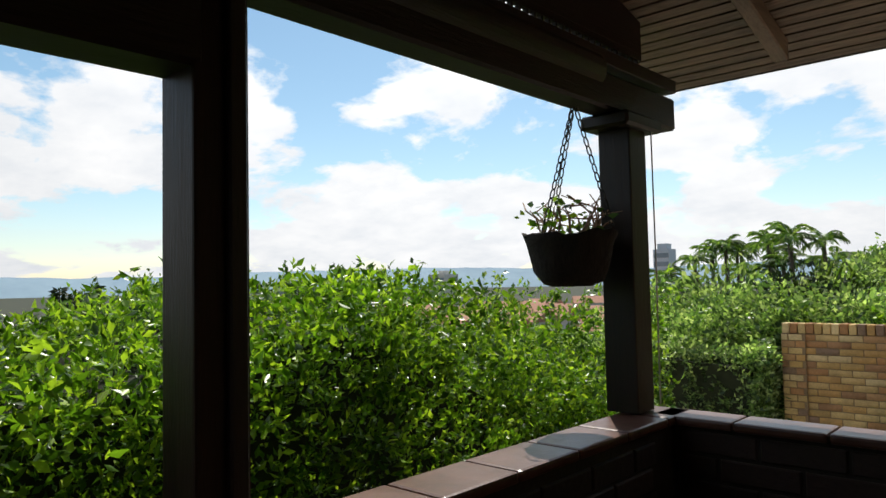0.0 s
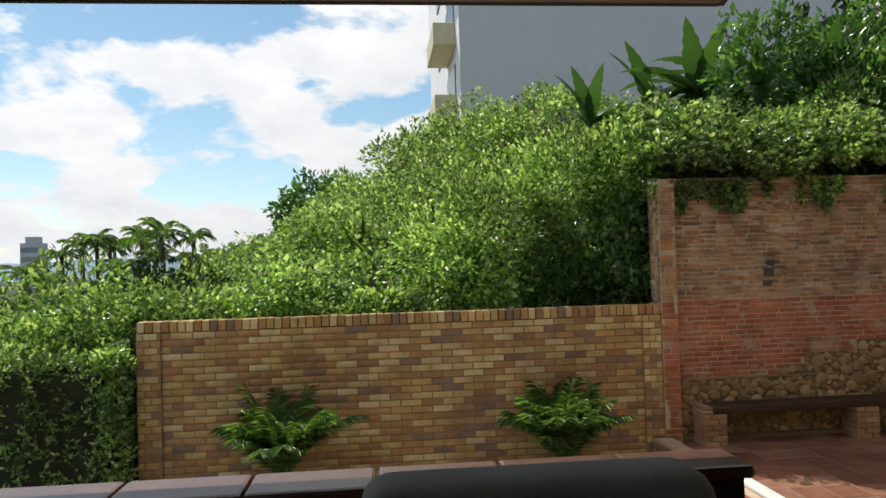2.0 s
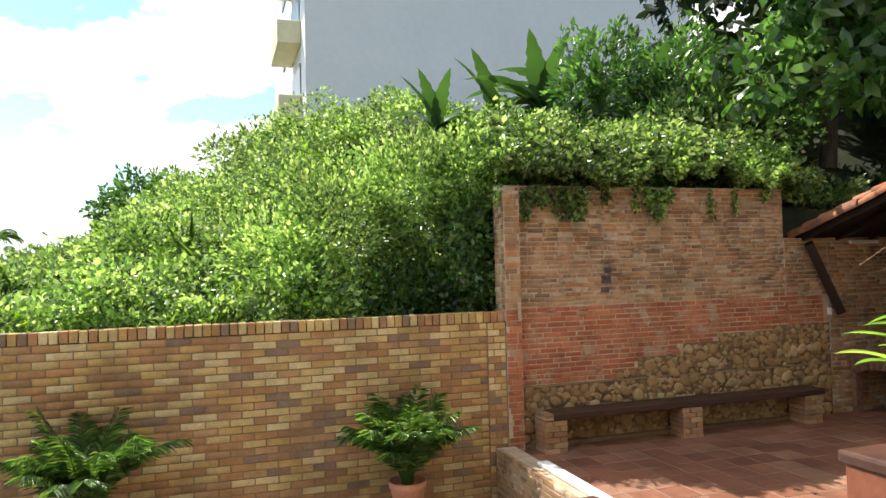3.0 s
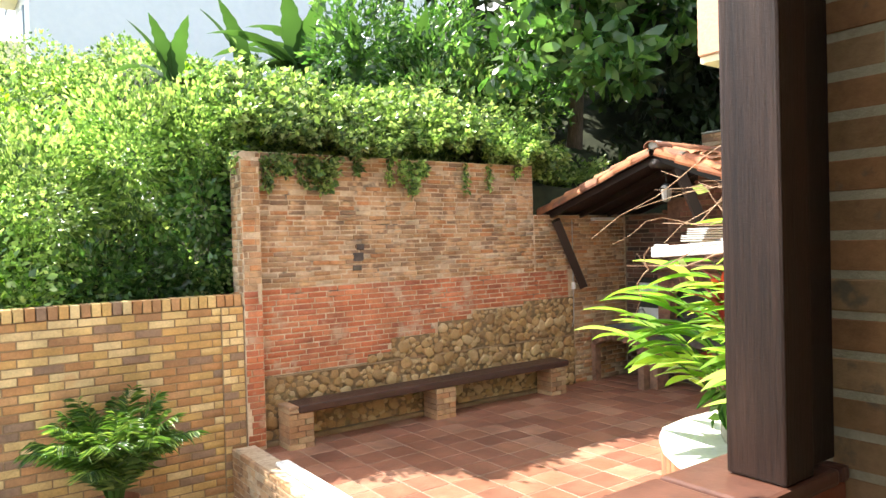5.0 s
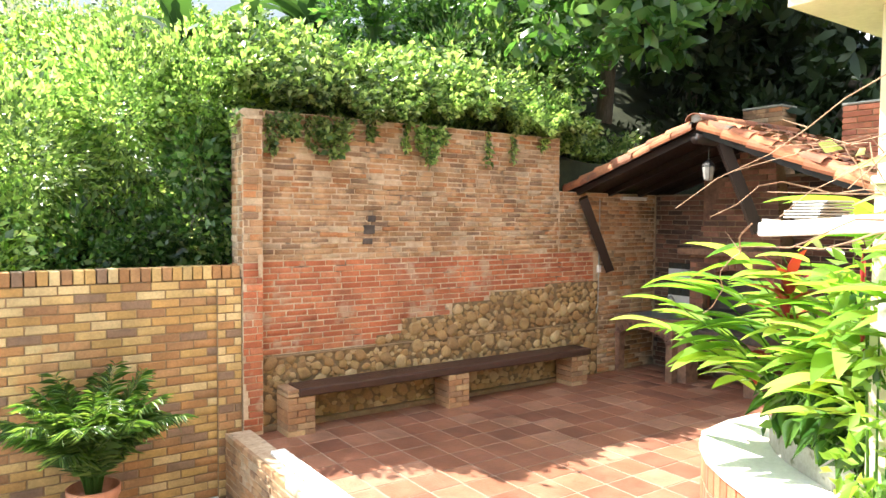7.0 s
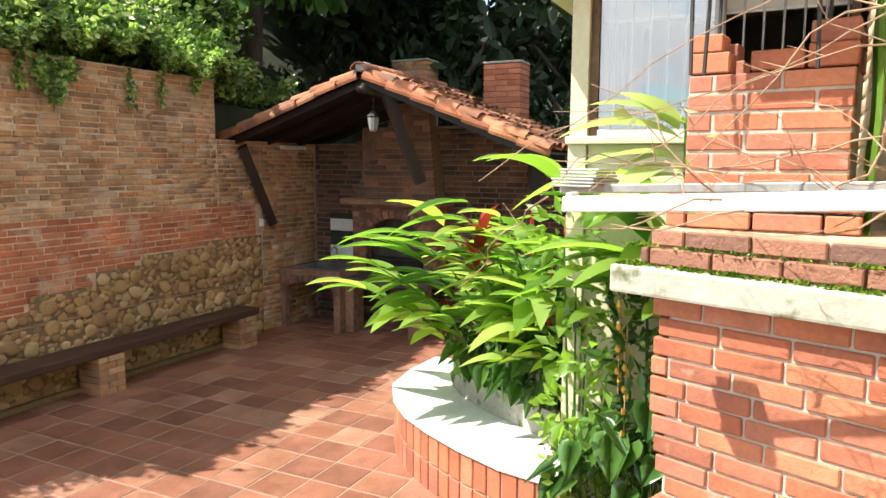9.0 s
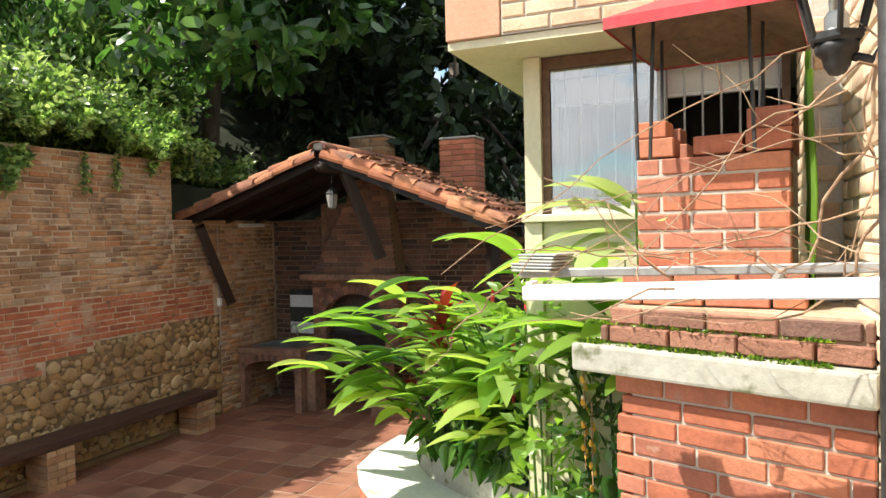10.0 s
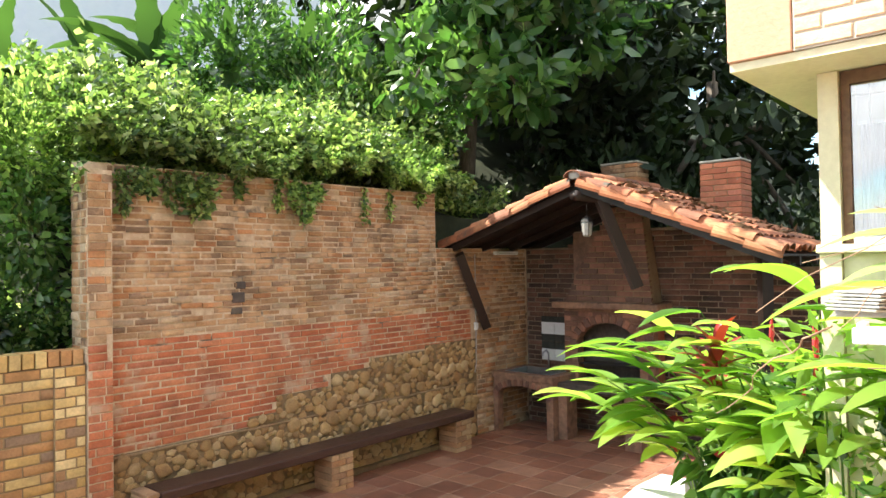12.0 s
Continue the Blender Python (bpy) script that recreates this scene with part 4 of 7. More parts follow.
part("basin", box(-0.277, 0.247, -0.358, 0.378, 0.64, 0.66, 0.004), M["steel"], sink, "steel sink bottom")
for x0, x1, y0, y1 in ((-0.277, -0.265, -0.358, 0.378), (0.235, 0.247, -0.358, 0.378), (-0.263, 0.233, -0.358, -0.346), (-0.263, 0.233, 0.366, 0.378)):
    part("basin_side", box(x0, x1, y0, y1, 0.662, 0.831, 0.002), M["steel"], sink)
part("tap", tube([(0.32, 0.05, 0.826), (0.32, 0.05, 1.02), (0.26, 0.05, 1.08), (0.18, 0.05, 1.05), (0.17, 0.05, 1.0)], 0.012, 8), M["steel"], sink, smooth=True)
tiles = thing("splash_tiles", (9.60, 8.43, 0.18), "black and white tiles behind the sink", "tiles")
for j, (z0, z1, mat) in enumerate(((0.0, 0.16, "tile_white"), (0.165, 0.265, "tile_black"), (0.27, 0.37, "tile_black"), (0.375, 0.545, "tile_white"), (0.55, 0.63, "tile_black"))):
    for i in range(2):
        part("tile", box(-0.012, 0.016, -0.22 + 0.225 * i, 0.0 + 0.225 * i, z0, z1, 0.002), M[mat], tiles)

lamp = thing("hanging_lantern", (8.05, 6.97, 1.86), "small pale glass lantern hanging under the gable", "lantern")
part("glass_body", lathe([(0.03, 0.02), (0.05, 0.04), (0.068, 0.17), (0.05, 0.19)], 8), M["lantern_glass"], lamp)
part("lid", lathe([(0.075, 0.19), (0.05, 0.23), (0.012, 0.26)], 8), M["iron"], lamp)
part("hook", tube([(0, 0, 0.25), (0, 0, 0.40)], 0.006, 6), M["iron"], lamp)
for k in range(4):
    a = math.pi / 4 + math.pi / 2 * k
    part("rib", tube([(0.05 * math.cos(a), 0.05 * math.sin(a), 0.03), (0.072 * math.cos(a), 0.072 * math.sin(a), 0.19)], 0.005, 4), M["iron"], lamp)
strip = thing("strip_light", (8.82, 8.90, 1.71), "white fluorescent strip light fixed to the wall", "light")
part("housing", box(0, 0.52, -0.03, 0.033, 0, 0.05, 0.006), M["plastic"], strip)
part("tube", tube([(0.03, -0.035, 0.01), (0.49, -0.035, 0.01)], 0.013, 8), M["bulb"], strip)
sw = thing("switch_box", (8.40, 8.925, 0.74), "small white switch box with a conduit on the wall", "switch")
part("box", box(-0.025, 0.025, -0.03, 0.012, -0.05, 0.05, 0.004), M["plastic"], sw)
part("conduit", tube([(0, -0.005, 0.05), (0.005, -0.005, 0.5), (0.0, -0.005, 0.98)], 0.009, 6), M["metal_grey"], sw)
part("conduit", tube([(0, -0.005, -0.05), (-0.005, -0.005, -0.5), (-0.04, -0.005, -0.62)], 0.009, 6), M["metal_grey"], sw)


def chimney(name, x0, x1, y0, y1, z0, z1, mat, label):
    c = thing(name, ((x0 + x1) / 2, (y0 + y1) / 2, z0), label, "chimney")
    hx, hy, z = (x1 - x0) / 2, (y1 - y0) / 2, 0.0
    k = 0
    while z < z1 - z0 - 0.05:
        cut = 0.33 if k % 2 else -0.33
        part("brick", box(-hx, hx, -hy, cut * hy - 0.005, z, z + 0.062, 0.006), M[mat], c)
        part("brick", box(-hx, hx, cut * hy + 0.005, hy, z, z + 0.062, 0.006), M[mat], c)
        z += 0.07
        k += 1
    part("core", box(-hx + 0.01, hx - 0.01, -hy + 0.01, hy - 0.01, 0, z - 0.01), M["mortar"], c)
    part("cap", box(-hx - 0.006, hx + 0.006, -hy - 0.006, hy + 0.006, z, z + 0.03, 0.008), M["ledge"], c, "mossy mortar capping")


chimney("chimney", 9.62, 9.98, 5.78, 6.28, 1.95, 2.78, "kiln", "small red brick chimney behind the shelter roof")
chimney("chimney", 10.9, 11.3, 7.75, 8.37, -0.75, 3.12, "old", "grey weathered brick chimney in the shade of the trees")

# ---- bench ----
bench = thing("bench", (3.66, 8.60, -0.745), "long dark plank bench on three brick piers along the wall", "bench")
part("plank", box(0.12, 4.22, -0.06, 0.27, 0.395, 0.475, 0.01), M["bench"], bench)
for px in (0.0, 1.93, 3.88):
    for k in range(6):
        z = 0.066 * k
        cut = 0.10 if k % 2 else 0.19
        top = 0.062 if k < 5 else 0.058
        part("brick", box(px, px + cut - 0.004, -0.05, 0.25, z, z + top, 0.006), M["pier"], bench)
        part("brick", box(px + cut + 0.004, px + 0.29, -0.05, 0.25, z, z + top, 0.006), M["pier"], bench)
for k in range(2):
    part("brick", box(0.0, 0.115, -0.05, 0.25, 0.398 + 0.04 * k, 0.434 + 0.04 * k, 0.006), M["pier"], bench)

# ---- brick outdoor oven with its chimney ----
KT = -21.3
kiln = thing("brick_oven", (3.52, 2.44, -0.735), "tall red brick outdoor oven and chimney with mossy ledge", "oven", turn=KT)


def brick_block(x0, x1, y0, y1, z0, z1, bevel=0.005):
    return box(x0, x1, y0, y1, z0, z1, bevel)


def oven_course(y0, y1, z, h, x_face, offset, mat, bl=0.245, joint=0.010, deep=0.24, turned=None):
    a = y0 - offset
    while a < y1 - 0.02:
        b = min(a + bl, y1)
        lo = max(a, y0)
        if b - lo > 0.03:
            jig = random.uniform(-0.003, 0.003)
            o = part("brick", brick_block(x_face + jig, x_face + deep, lo + joint / 2, b - joint / 2, z + joint / 2, z + h - joint / 2), M[mat], kiln)
            if turned is not None:
                o.matrix_local = turned
        a = b


H_B = 0.0765
part("core", box(0.075, 0.62, 0.05, 0.72, 0, 1.78), M["mortar_light"], kiln)
part("core", box(0.055, 0.5, -0.08, 0.73, 0, 1.77), M["mortar_light"], kiln)
for k in range(23):
    z = k * H_B
    step = max(0.0, (11 - k)) * 0.022
    oven_course(-0.085, 0.83 + step if k < 12 else 0.80 - 0.012 * max(0, 17 - k), z, H_B, 0.045, 0.12 * (k % 2) + 0.05 * ((k * 7) % 3), "kiln")
part("ledge", box(-0.03, 0.60, -0.10, 0.945, 1.765, 1.872, 0.012, seg=2), M["ledge"], kiln, "painted concrete ledge with moss")
for k in range(2):
    oven_course(-0.08, 0.86 - 0.03 * k, 1.874 + 0.07 * k, 0.07, 0.04 + 0.02 * k, 0.08 + 0.13 * k, "smoky")
part("core", box(0.08, 0.55, -0.07, 0.80, 1.874, 2.02), M["old_mortar"], kiln)
# shaft of the chimney, turned a little against the body
SHAFT = pose(0.135, 0.745, 0, 0, 0, 13) @ pose(-0.135, -0.745, 0)
for k in range(8):
    z = 2.02 + 0.07 * k
    wide = 0.05 if k in (0, 1) else 0.0
    oven_course(0.20 - wide, 0.745 + wide, z, 0.07, 0.135 - wide, 0.0 if k % 2 else 0.11, "kiln", bl=0.225, deep=0.11, turned=SHAFT)
part("core", box(0.141, 0.50, 0.207, 0.739, 2.02, 2.575), M["mortar_light"], kiln).matrix_local = SHAFT
for y0, y1, z0, z1 in ((0.60, 0.745, 2.582, 2.655), (0.625, 0.735, 2.657, 2.72), (0.36, 0.53, 2.582, 2.65), (0.20, 0.35, 2.582, 2.66), (0.20, 0.345, 2.662, 2.735)):
    part("brick", brick_block(0.135, 0.25, y0, y1, z0, z1), M["kiln"], kiln).matrix_local = SHAFT
    if y1 - y0 < 0.155:
        part("brick", brick_block(0.39, 0.50, y0, y1, z0, z1), M["kiln"], kiln).matrix_local = SHAFT
moss_n = 2600
mb = np.stack([rng.uniform(-0.008, 0.06, moss_n), rng.uniform(0.03, 0.93, moss_n), np.full(moss_n, 1.872)], 1)
mb[: moss_n // 3, 2] = 1.944
mb[: moss_n // 3, 0] += 0.04
keep = rng.random(moss_n) < 0.25 + 0.75 * (np.sin(mb[:, 1] * 23) * np.sin(mb[:, 1] * 9 + 1) > 0.0)
mw = np.stack([rng.normal(-0.5, 0.6, moss_n), rng.normal(0, 0.6, moss_n), rng.uniform(0.1, 1, moss_n)], 1)
part("moss", leaves("moss", mb[keep], mw[keep], 0.016, L_HEDGE, 0.5), None, kiln, "green moss along the ledge")

hat = thing("chimney_hood", (3.97, 2.84, 1.83), "red painted metal hood on thin rods above the chimney", "hood", turn=-8)
bm = bmesh.new()
x0, x1, y0, y1 = -0.36, 0.42, -0.34, 0.27
rim0 = [bm.verts.new((x, y, 0.455)) for x, y in ((x0, y0), (x1, y0), (x1, y1), (x0, y1))]
rim1 = [bm.verts.new((v.co.x, v.co.y, 0.495)) for v in rim0]
apex = bm.verts.new((0.0, 0.0, 0.66))
for i in range(4):
    j = (i + 1) % 4
    bm.faces.new((rim0[i], rim0[j], rim1[j], rim1[i]))
    bm.faces.new((rim1[i], rim1[j], apex))
part("cover", bm, M["redmetal"], hat)
# separate dark brown sheet just inside the red cover
bm = bmesh.new()
rim0 = [bm.verts.new((x * 0.985, y * 0.985, 0.462)) for x, y in ((x0, y0), (x1, y0), (x1, y1), (x0, y1))]
tip = bm.verts.new((0, 0, 0.615))
for i in range(4):
    bm.faces.new((rim0[(i + 1) % 4], rim0[i], tip))
part("underside", bm, M["brown_metal"], hat, "dark brown sheet under the hood")
for x, y, lean in ((-0.22, 0.19, 0.02), (-0.20, 0.15, -0.02), (-0.17, -0.2, 0.02), (0.12, 0.18, 0.0), (0.1, -0.2, 0.0)):
    part("rod", tube([(x, y, 0.0), (x + 0.02 + lean, y + lean, 0.54)], 0.007, 6), M["iron"], hat)

# ---- rails in front of the oven ----
def bar(name, a, b, hw, hh, mat, label):
    t = thing(name, a, label, "rail")
    d = Vector(b) - Vector(a)
    side = Vector((-d.y, d.x, 0)).normalized() * hw
    up = Vector((0, 0, hh))
    bm = bmesh.new()
    va = [bm.verts.new(p + q) for p in (Vector((0, 0, 0)), d) for q in (-side - up, side - up, side + up, -side + up)]
    for f in ((3, 2, 1, 0), (4, 5, 6, 7), (0, 1, 5, 4), (1, 2, 6, 5), (2, 3, 7, 6), (3, 0, 4, 7)):
        bm.faces.new([va[i] for i in f])
    bmesh.ops.bevel(bm, geom=bm.edges[:], offset=0.004, segments=1, affect="EDGES")
    part("section", bm, M[mat], t)
    return t


rail = bar("white_rail", (2.955, 3.255, 1.412), (2.64, 2.34, 1.462), 0.030, 0.020, "metal_white", "white painted metal rail crossing in front of the oven")
part("lip", box(-0.02, 0.05, -0.015, 0.0, -0.02, 0.03), M["metal_white"], rail)
bar("grey_rail", (3.385, 3.40, 1.4365), (3.15, 2.345, 1.47), 0.012, 0.014, "metal_grey", "thin grey metal rail behind the white one")
bar("grey_rail", (3.18, 2.62, 1.455), (2.74, 2.66, 1.455), 0.010, 0.012, "metal_grey", "short grey cross rail of the rack")

boards = thing("board_stack", (3.37, 3.33, 1.446), "stack of weathered grey boards lying on the rack", "boards", turn=-20)
for k in range(6):
    part("board", box(-0.07 + 0.006 * k, 0.07, -0.085 - 0.006 * (k % 2), 0.065 + 0.012 * (k % 3) - 0.006 * k, 0.010 * k, 0.010 * k + 0.007, 0.002), M["metal_grey"] if k % 3 else M["ledge"], boards)

# ---- wall lantern ----
lan = thing("wall_lantern", (3.08, 2.50, 1.985), "black iron wall lantern with an energy-saving bulb", "lantern")
part("base", lathe([(0.0, -0.045), (0.018, -0.04), (0.03, -0.02), (0.034, 0.0), (0.048, 0.012), (0.05, 0.03), (0.04, 0.04)], 12), M["iron"], lan, smooth=True)
part("ring", lathe([(0.058, 0.035), (0.063, 0.042), (0.063, 0.056), (0.056, 0.06)], 6), M["iron"], lan)
for k in range(6):
    a = math.pi / 3 * k
    part("rib", tube([(0.06 * math.cos(a), 0.06 * math.sin(a), 0.05), (0.095 * math.cos(a), 0.095 * math.sin(a), 0.185)], 0.007, 5), M["iron"], lan)
part("hood", lathe([(0.112, 0.175), (0.115, 0.185), (0.08, 0.215), (0.04, 0.225), (0.035, 0.25), (0.0, 0.26)], 6), M["iron"], lan)
part("finial", lathe([(0.022, 0.262), (0.028, 0.28), (0.02, 0.295), (0.0, 0.305)], 10), M["iron"], lan, smooth=True)
part("bulb_holder", lathe([(0.024, 0.04), (0.028, 0.06), (0.028, 0.10), (0.02, 0.112)], 12), M["bulb"], lan, smooth=True)
for k in range(3):
    a = 2 * math.pi * k / 3
    cx, cy = 0.013 * math.cos(a), 0.013 * math.sin(a)
    part("bulb_tube", tube([(cx, cy, 0.105), (cx, cy, 0.19), (cx * 0.3, cy * 0.3, 0.20)], 0.006, 6), M["bulb"], lan, "white fluorescent tube")
part("arm", tube([(0.0, -0.035, 0.0), (0.005, -0.08, -0.012), (-0.03, -0.10, 0.02), (-0.10, -0.14, 0.06), (-0.12, -0.157, 0.06)], 0.012, 8), M["iron"], lan, smooth=True)
part("wall_plate", box(-0.16, -0.08, -0.164, -0.152, 0.0, 0.13, 0.004), M["iron"], lan)

# ---- curved planter ----
C_OUT = [(6.9, 5.60), (6.45, 5.62), (6.0, 5.55), (5.72, 5.38), (5.46, 5.14), (5.26, 4.86), (5.08, 4.54), (4.93, 4.20), (4.86, 3.85), (4.78, 3.45)]
C_IN = [(6.9, 5.22), (6.5, 5.2), (6.2, 5.1), (6.0, 4.93), (5.84, 4.74), (5.70, 4.52), (5.56, 4.28), (5.42, 4.02), (5.33, 3.75), (5.25, 3.45)]


def ribbon(inner, outer, z0, z1, bevel=0.0):
    bm = bmesh.new()
    rings = [[bm.verts.new((*p, z)) for p in line] for line in (outer, inner) for z in (z0, z1)]
    o0, o1, i0, i1 = rings
    n = len(o0)
    for k in range(n - 1):
        bm.faces.new((o0[k], o0[k + 1], o1[k + 1], o1[k]))
        bm.faces.new((i0[k + 1], i0[k], i1[k], i1[k + 1]))
        bm.faces.new((o1[k], o1[k + 1], i1[k + 1], i1[k]))
        bm.faces.new((o0[k + 1], o0[k], i0[k], i0[k + 1]))
    for k in (0, n - 1):
        bm.faces.new((o0[k], o1[k], i1[k], i0[k]))
    return bm


planter = structure("planter_seat", ribbon(C_IN, [(x + 0.02, y - 0.02) for x, y in C_OUT], -0.76, -0.325), M["mortar_light"], "curved brick seat wall around the planting bed", "planter")
part("seat_top", ribbon(C_IN, C_OUT, -0.323, -0.285), M["whitewash"], planter, "sunlit whitewashed seat top")
inner2 = [(x + 0.10, y - 0.09) for x, y in C_IN]
part("riser", ribbon(inner2, [(x + 0.004, y - 0.004) for x, y in C_IN], -0.32, -0.09), M["ledge"], planter, "whitewashed inner kerb with stains")
bed = [(6.9, 3.3)] + [(x + 0.09, y - 0.08) for x, y in C_IN]
bm = bmesh.new()
bm.faces.new([bm.verts.new((*p, -0.13)) for p in bed][::-1])
structure("planter_soil", bm, M["soil"], "dark soil of the planting bed", "soil")

# ---- hanging basket ----
basket = thing("hanging_basket", (-1.50, 1.88, 1.505), "dark bark hanging basket with sparse trailing plants", "basket")
bm = lathe([(0.0, 0.0), (0.07, 0.0), (0.105, 0.02), (0.13, 0.06), (0.145, 0.11), (0.157, 0.155), (0.170, 0.19), (0.156, 0.192), (0.14, 0.15)], 34, wobble=0.04)
for vert in bm.verts:
    if vert.co.z > 0.01:
        vert.co += vert.co.normalized() * 0.016 * noise.noise(vert.co * 22) + Vector((0, 0, 0.02 * noise.noise(vert.co * 14 + Vector((3, 0, 0)))))
part("bowl", bm, M["basket"], basket, smooth=True)
bm = lathe([(0.0, 0.155), (0.15, 0.158)], 20)
part("soil", bm, M["soil"], basket)
hook = Vector((0.06, -0.04, 0.66))
link = None
for k in range(3):
    a = 2 * math.pi * k / 3 + 0.5
    foot = Vector((0.163 * math.cos(a), 0.163 * math.sin(a), 0.185))
    d = hook - foot
    steps = 15
    for s in range(steps):
        p = foot + d * (s + 0.5) / steps
        if link is None:
            ring = [(0.009 * math.cos(b), 0, 0.019 * math.sin(b)) for b in (2 * math.pi * q / 10 for q in range(11))]
            link = finish(tube(ring, 0.0028, 5, caps=False), "link", M["iron"])
        o = new("link", link)
        o.parent = basket
        o.matrix_local = Matrix.Translation(p) @ d.to_track_quat("Z", "Y").to_matrix().to_4x4() @ pose(0, 0, 0, 0, 0, 90 * (s % 2) + 20)
part("hook", tube([hook, hook + Vector((0, 0, 0.03))], 0.006, 6), M["iron"], basket)
for k in range(26):
    a = random.uniform(0, 6.28)
    p0 = Vector((0.1 * math.cos(a), 0.1 * math.sin(a), 0.18))
    p1 = p0 + Vector((random.uniform(-0.1, 0.1), random.uniform(-0.12, 0.12), random.uniform(0.04, 0.13)))
    p2 = p1 + Vector((random.uniform(-0.12, 0.12), random.uniform(-0.16, 0.12), random.uniform(-0.02, 0.06)))
    part("stem", tube([p0, (p0 + p1) / 2 + Vector((0.01, 0, 0.02)), p1, p2], [0.004, 0.0035, 0.003, 0.002], 5), M["twig"], basket)
n = 110
a = rng.uniform(0, 6.28, n)
lb = np.stack([0.17 * np.cos(a) * rng.random(n), 0.20 * np.sin(a) * rng.random(n) - 0.03, rng.uniform(0.18, 0.32, n)], 1)
part("leaves", leaves("leaves", lb, np.stack([rng.normal(0, 1, n), rng.normal(-0.2, 1, n), rng.uniform(-0.3, 0.8, n)], 1), 0.028, L_HEDGE, 0.6), None, basket)


# ---- potted palms ----
def frond(length, rise, droop, azimuth, leaflets, name_parent, leaf_len, mat, twist=0.0):
    """One feathered palm frond from the origin: a bent stalk and its leaflets."""
    pts = []
    ca, sa = math.cos(azimuth), math.sin(azimuth)
    h, z, ang = 0.0, 0.0, rise
    n = 9
    for k in range(n + 1):
        pts.append(Vector((h * ca, h * sa, z)))
        h += length / n * math.cos(ang)
        z += length / n * math.sin(ang)
        ang -= droop / n
    base, way = [], []
    side = Vector((-sa, ca, 0))
    for i in range(leaflets):
        s = 0.22 + 0.78 * (i + 0.5) / leaflets
        k = min(int(s * n), n - 1)
        p = pts[k].lerp(pts[k + 1], s * n - k)
        d = (pts[k + 1] - pts[k]).normalized()
        for sg in (-1, 1):
            base.append(p)
            way.append(side * sg * random.uniform(0.55, 0.95) + d * random.uniform(0.6, 1.0) + Vector((0, 0, random.uniform(-0.15, 0.25) - 0.3 * s)))
    return pts, np.array(base), np.array(way), leaf_len


def palm_mesh_leaf(base, way, length, mat, name):
    n = len(base)
    way = unit(way)
    size = length[:, None]
    side = unit(np.cross(way, np.array([0, 0, 1.0])[None] + 0.25 * rng.standard_normal((n, 3))))
    droop = np.array([0, 0, -0.28])[None] * size
    a = base
    b1, b2 = base + way * size * 0.4 + side * size * 0.042, base + way * size * 0.4 - side * size * 0.042
    tip = base + way * size * 0.95 + droop
    return quick(np.stack([a, b1, tip, b2], 1), [(0, 1, 2), (0, 2, 3)], name, mat)


def potted_palm(x, y, label, count, reach, pot=True, rz=0.0):
    t = thing("potted_palm", (x, y, -1.286), label, "palm", "potted palms along the wall", rz)
    part("pot", lathe([(0.0, 0.0), (0.14, 0.0), (0.155, 0.2), (0.185, 0.44), (0.20, 0.45), (0.205, 0.52), (0.19, 0.525), (0.178, 0.46), (0.0, 0.455)], 28), M["terracotta"], t, "square-rimmed terracotta pot", smooth=True)
    for k in range(count):
        az = 2 * math.pi * k * 0.382 + random.uniform(-0.25, 0.25)
        rise = random.uniform(1.28, 1.56)
        ln = reach * random.uniform(0.75, 1.1)
        pts, base, way, ll = frond(ln, rise, random.uniform(0.35, 1.55), az, 46, t, 0.2, L_PALM)
        off = Vector((0.05 * math.cos(az), 0.05 * math.sin(az), 0.46))
        f = part("frond", tube([p + off for p in pts], [0.008 - 0.0007 * i for i in range(len(pts))], 4), L_PALM, t)
        part("leaflet_fan", palm_mesh_leaf(base + np.array(off)[None], way, 0.30 * (1 - 0.5 * np.abs(np.linspace(-0.6, 1, len(base)))) * rng.uniform(0.75, 1.15, len(base)), L_PALM, "leaflet_fan"), None, f)
    return t


potted_palm(1.90, 8.32, "bushy green palm in a terracotta pot against the brick wall", 42, 0.98)
potted_palm(-1.22, 8.32, "feathery palm with bright new fronds in a terracotta pot", 30, 1.08)


# ---- plants ----
def smooth(a, b, x):
    t = min(1.0, max(0.0, (x - a) / (b - a)))
    return t * t * (3 - 2 * t)


PROFILE = [(-30, -2.5), (-14, -1.6), (-9, -0.9), (-6.2, 0.15), (-4.4, 0.9), (-3.4, 1.4), (-2.2, 2.1), (-1.3, 2.75), (0.24, 3.65), (1.0, 4.55), (2.2, 5.3), (4.6, 5.5), (6.1, 4.8), (8, 5.0), (10, 6.5), (14, 8.5), (30, 10)]


def profile(x):
    for (a, p), (b, q) in zip(PROFILE, PROFILE[1:]):
        if a <= x <= b:
            return p + (q - p) * (x - a) / (b - a)
    return PROFILE[0][1] if x < PROFILE[0][0] else PROFILE[-1][1]


def hill(x, y):
    front = 0.55 + 1.75 * smooth(3.25, 3.55, x) - 0.5 * smooth(2.0, 3.1, x) * (1 - smooth(3.2, 3.4, x)) - 2.0 * smooth(-3.5, -7.5, x)
    if y < 9.1:
        return front
    t = min(1.0, (y - 9.1) / 11.0)
    back = profile(x)
    z = front + (back - front) * (1 - (1 - t) ** 1.6)
    z -= 1.5 * smooth(1.5, 2.1, x) * (1 - smooth(3.15, 3.35, x)) * (1 - smooth(9.7, 10.6, y))
    z += (0.50 * noise.noise((x * 0.75, y * 0.75, 1.0)) + 0.28 * noise.noise((x * 2.1, y * 2.1, 4.0))) * min(1, (y - 9.1) / 0.8)
    return z


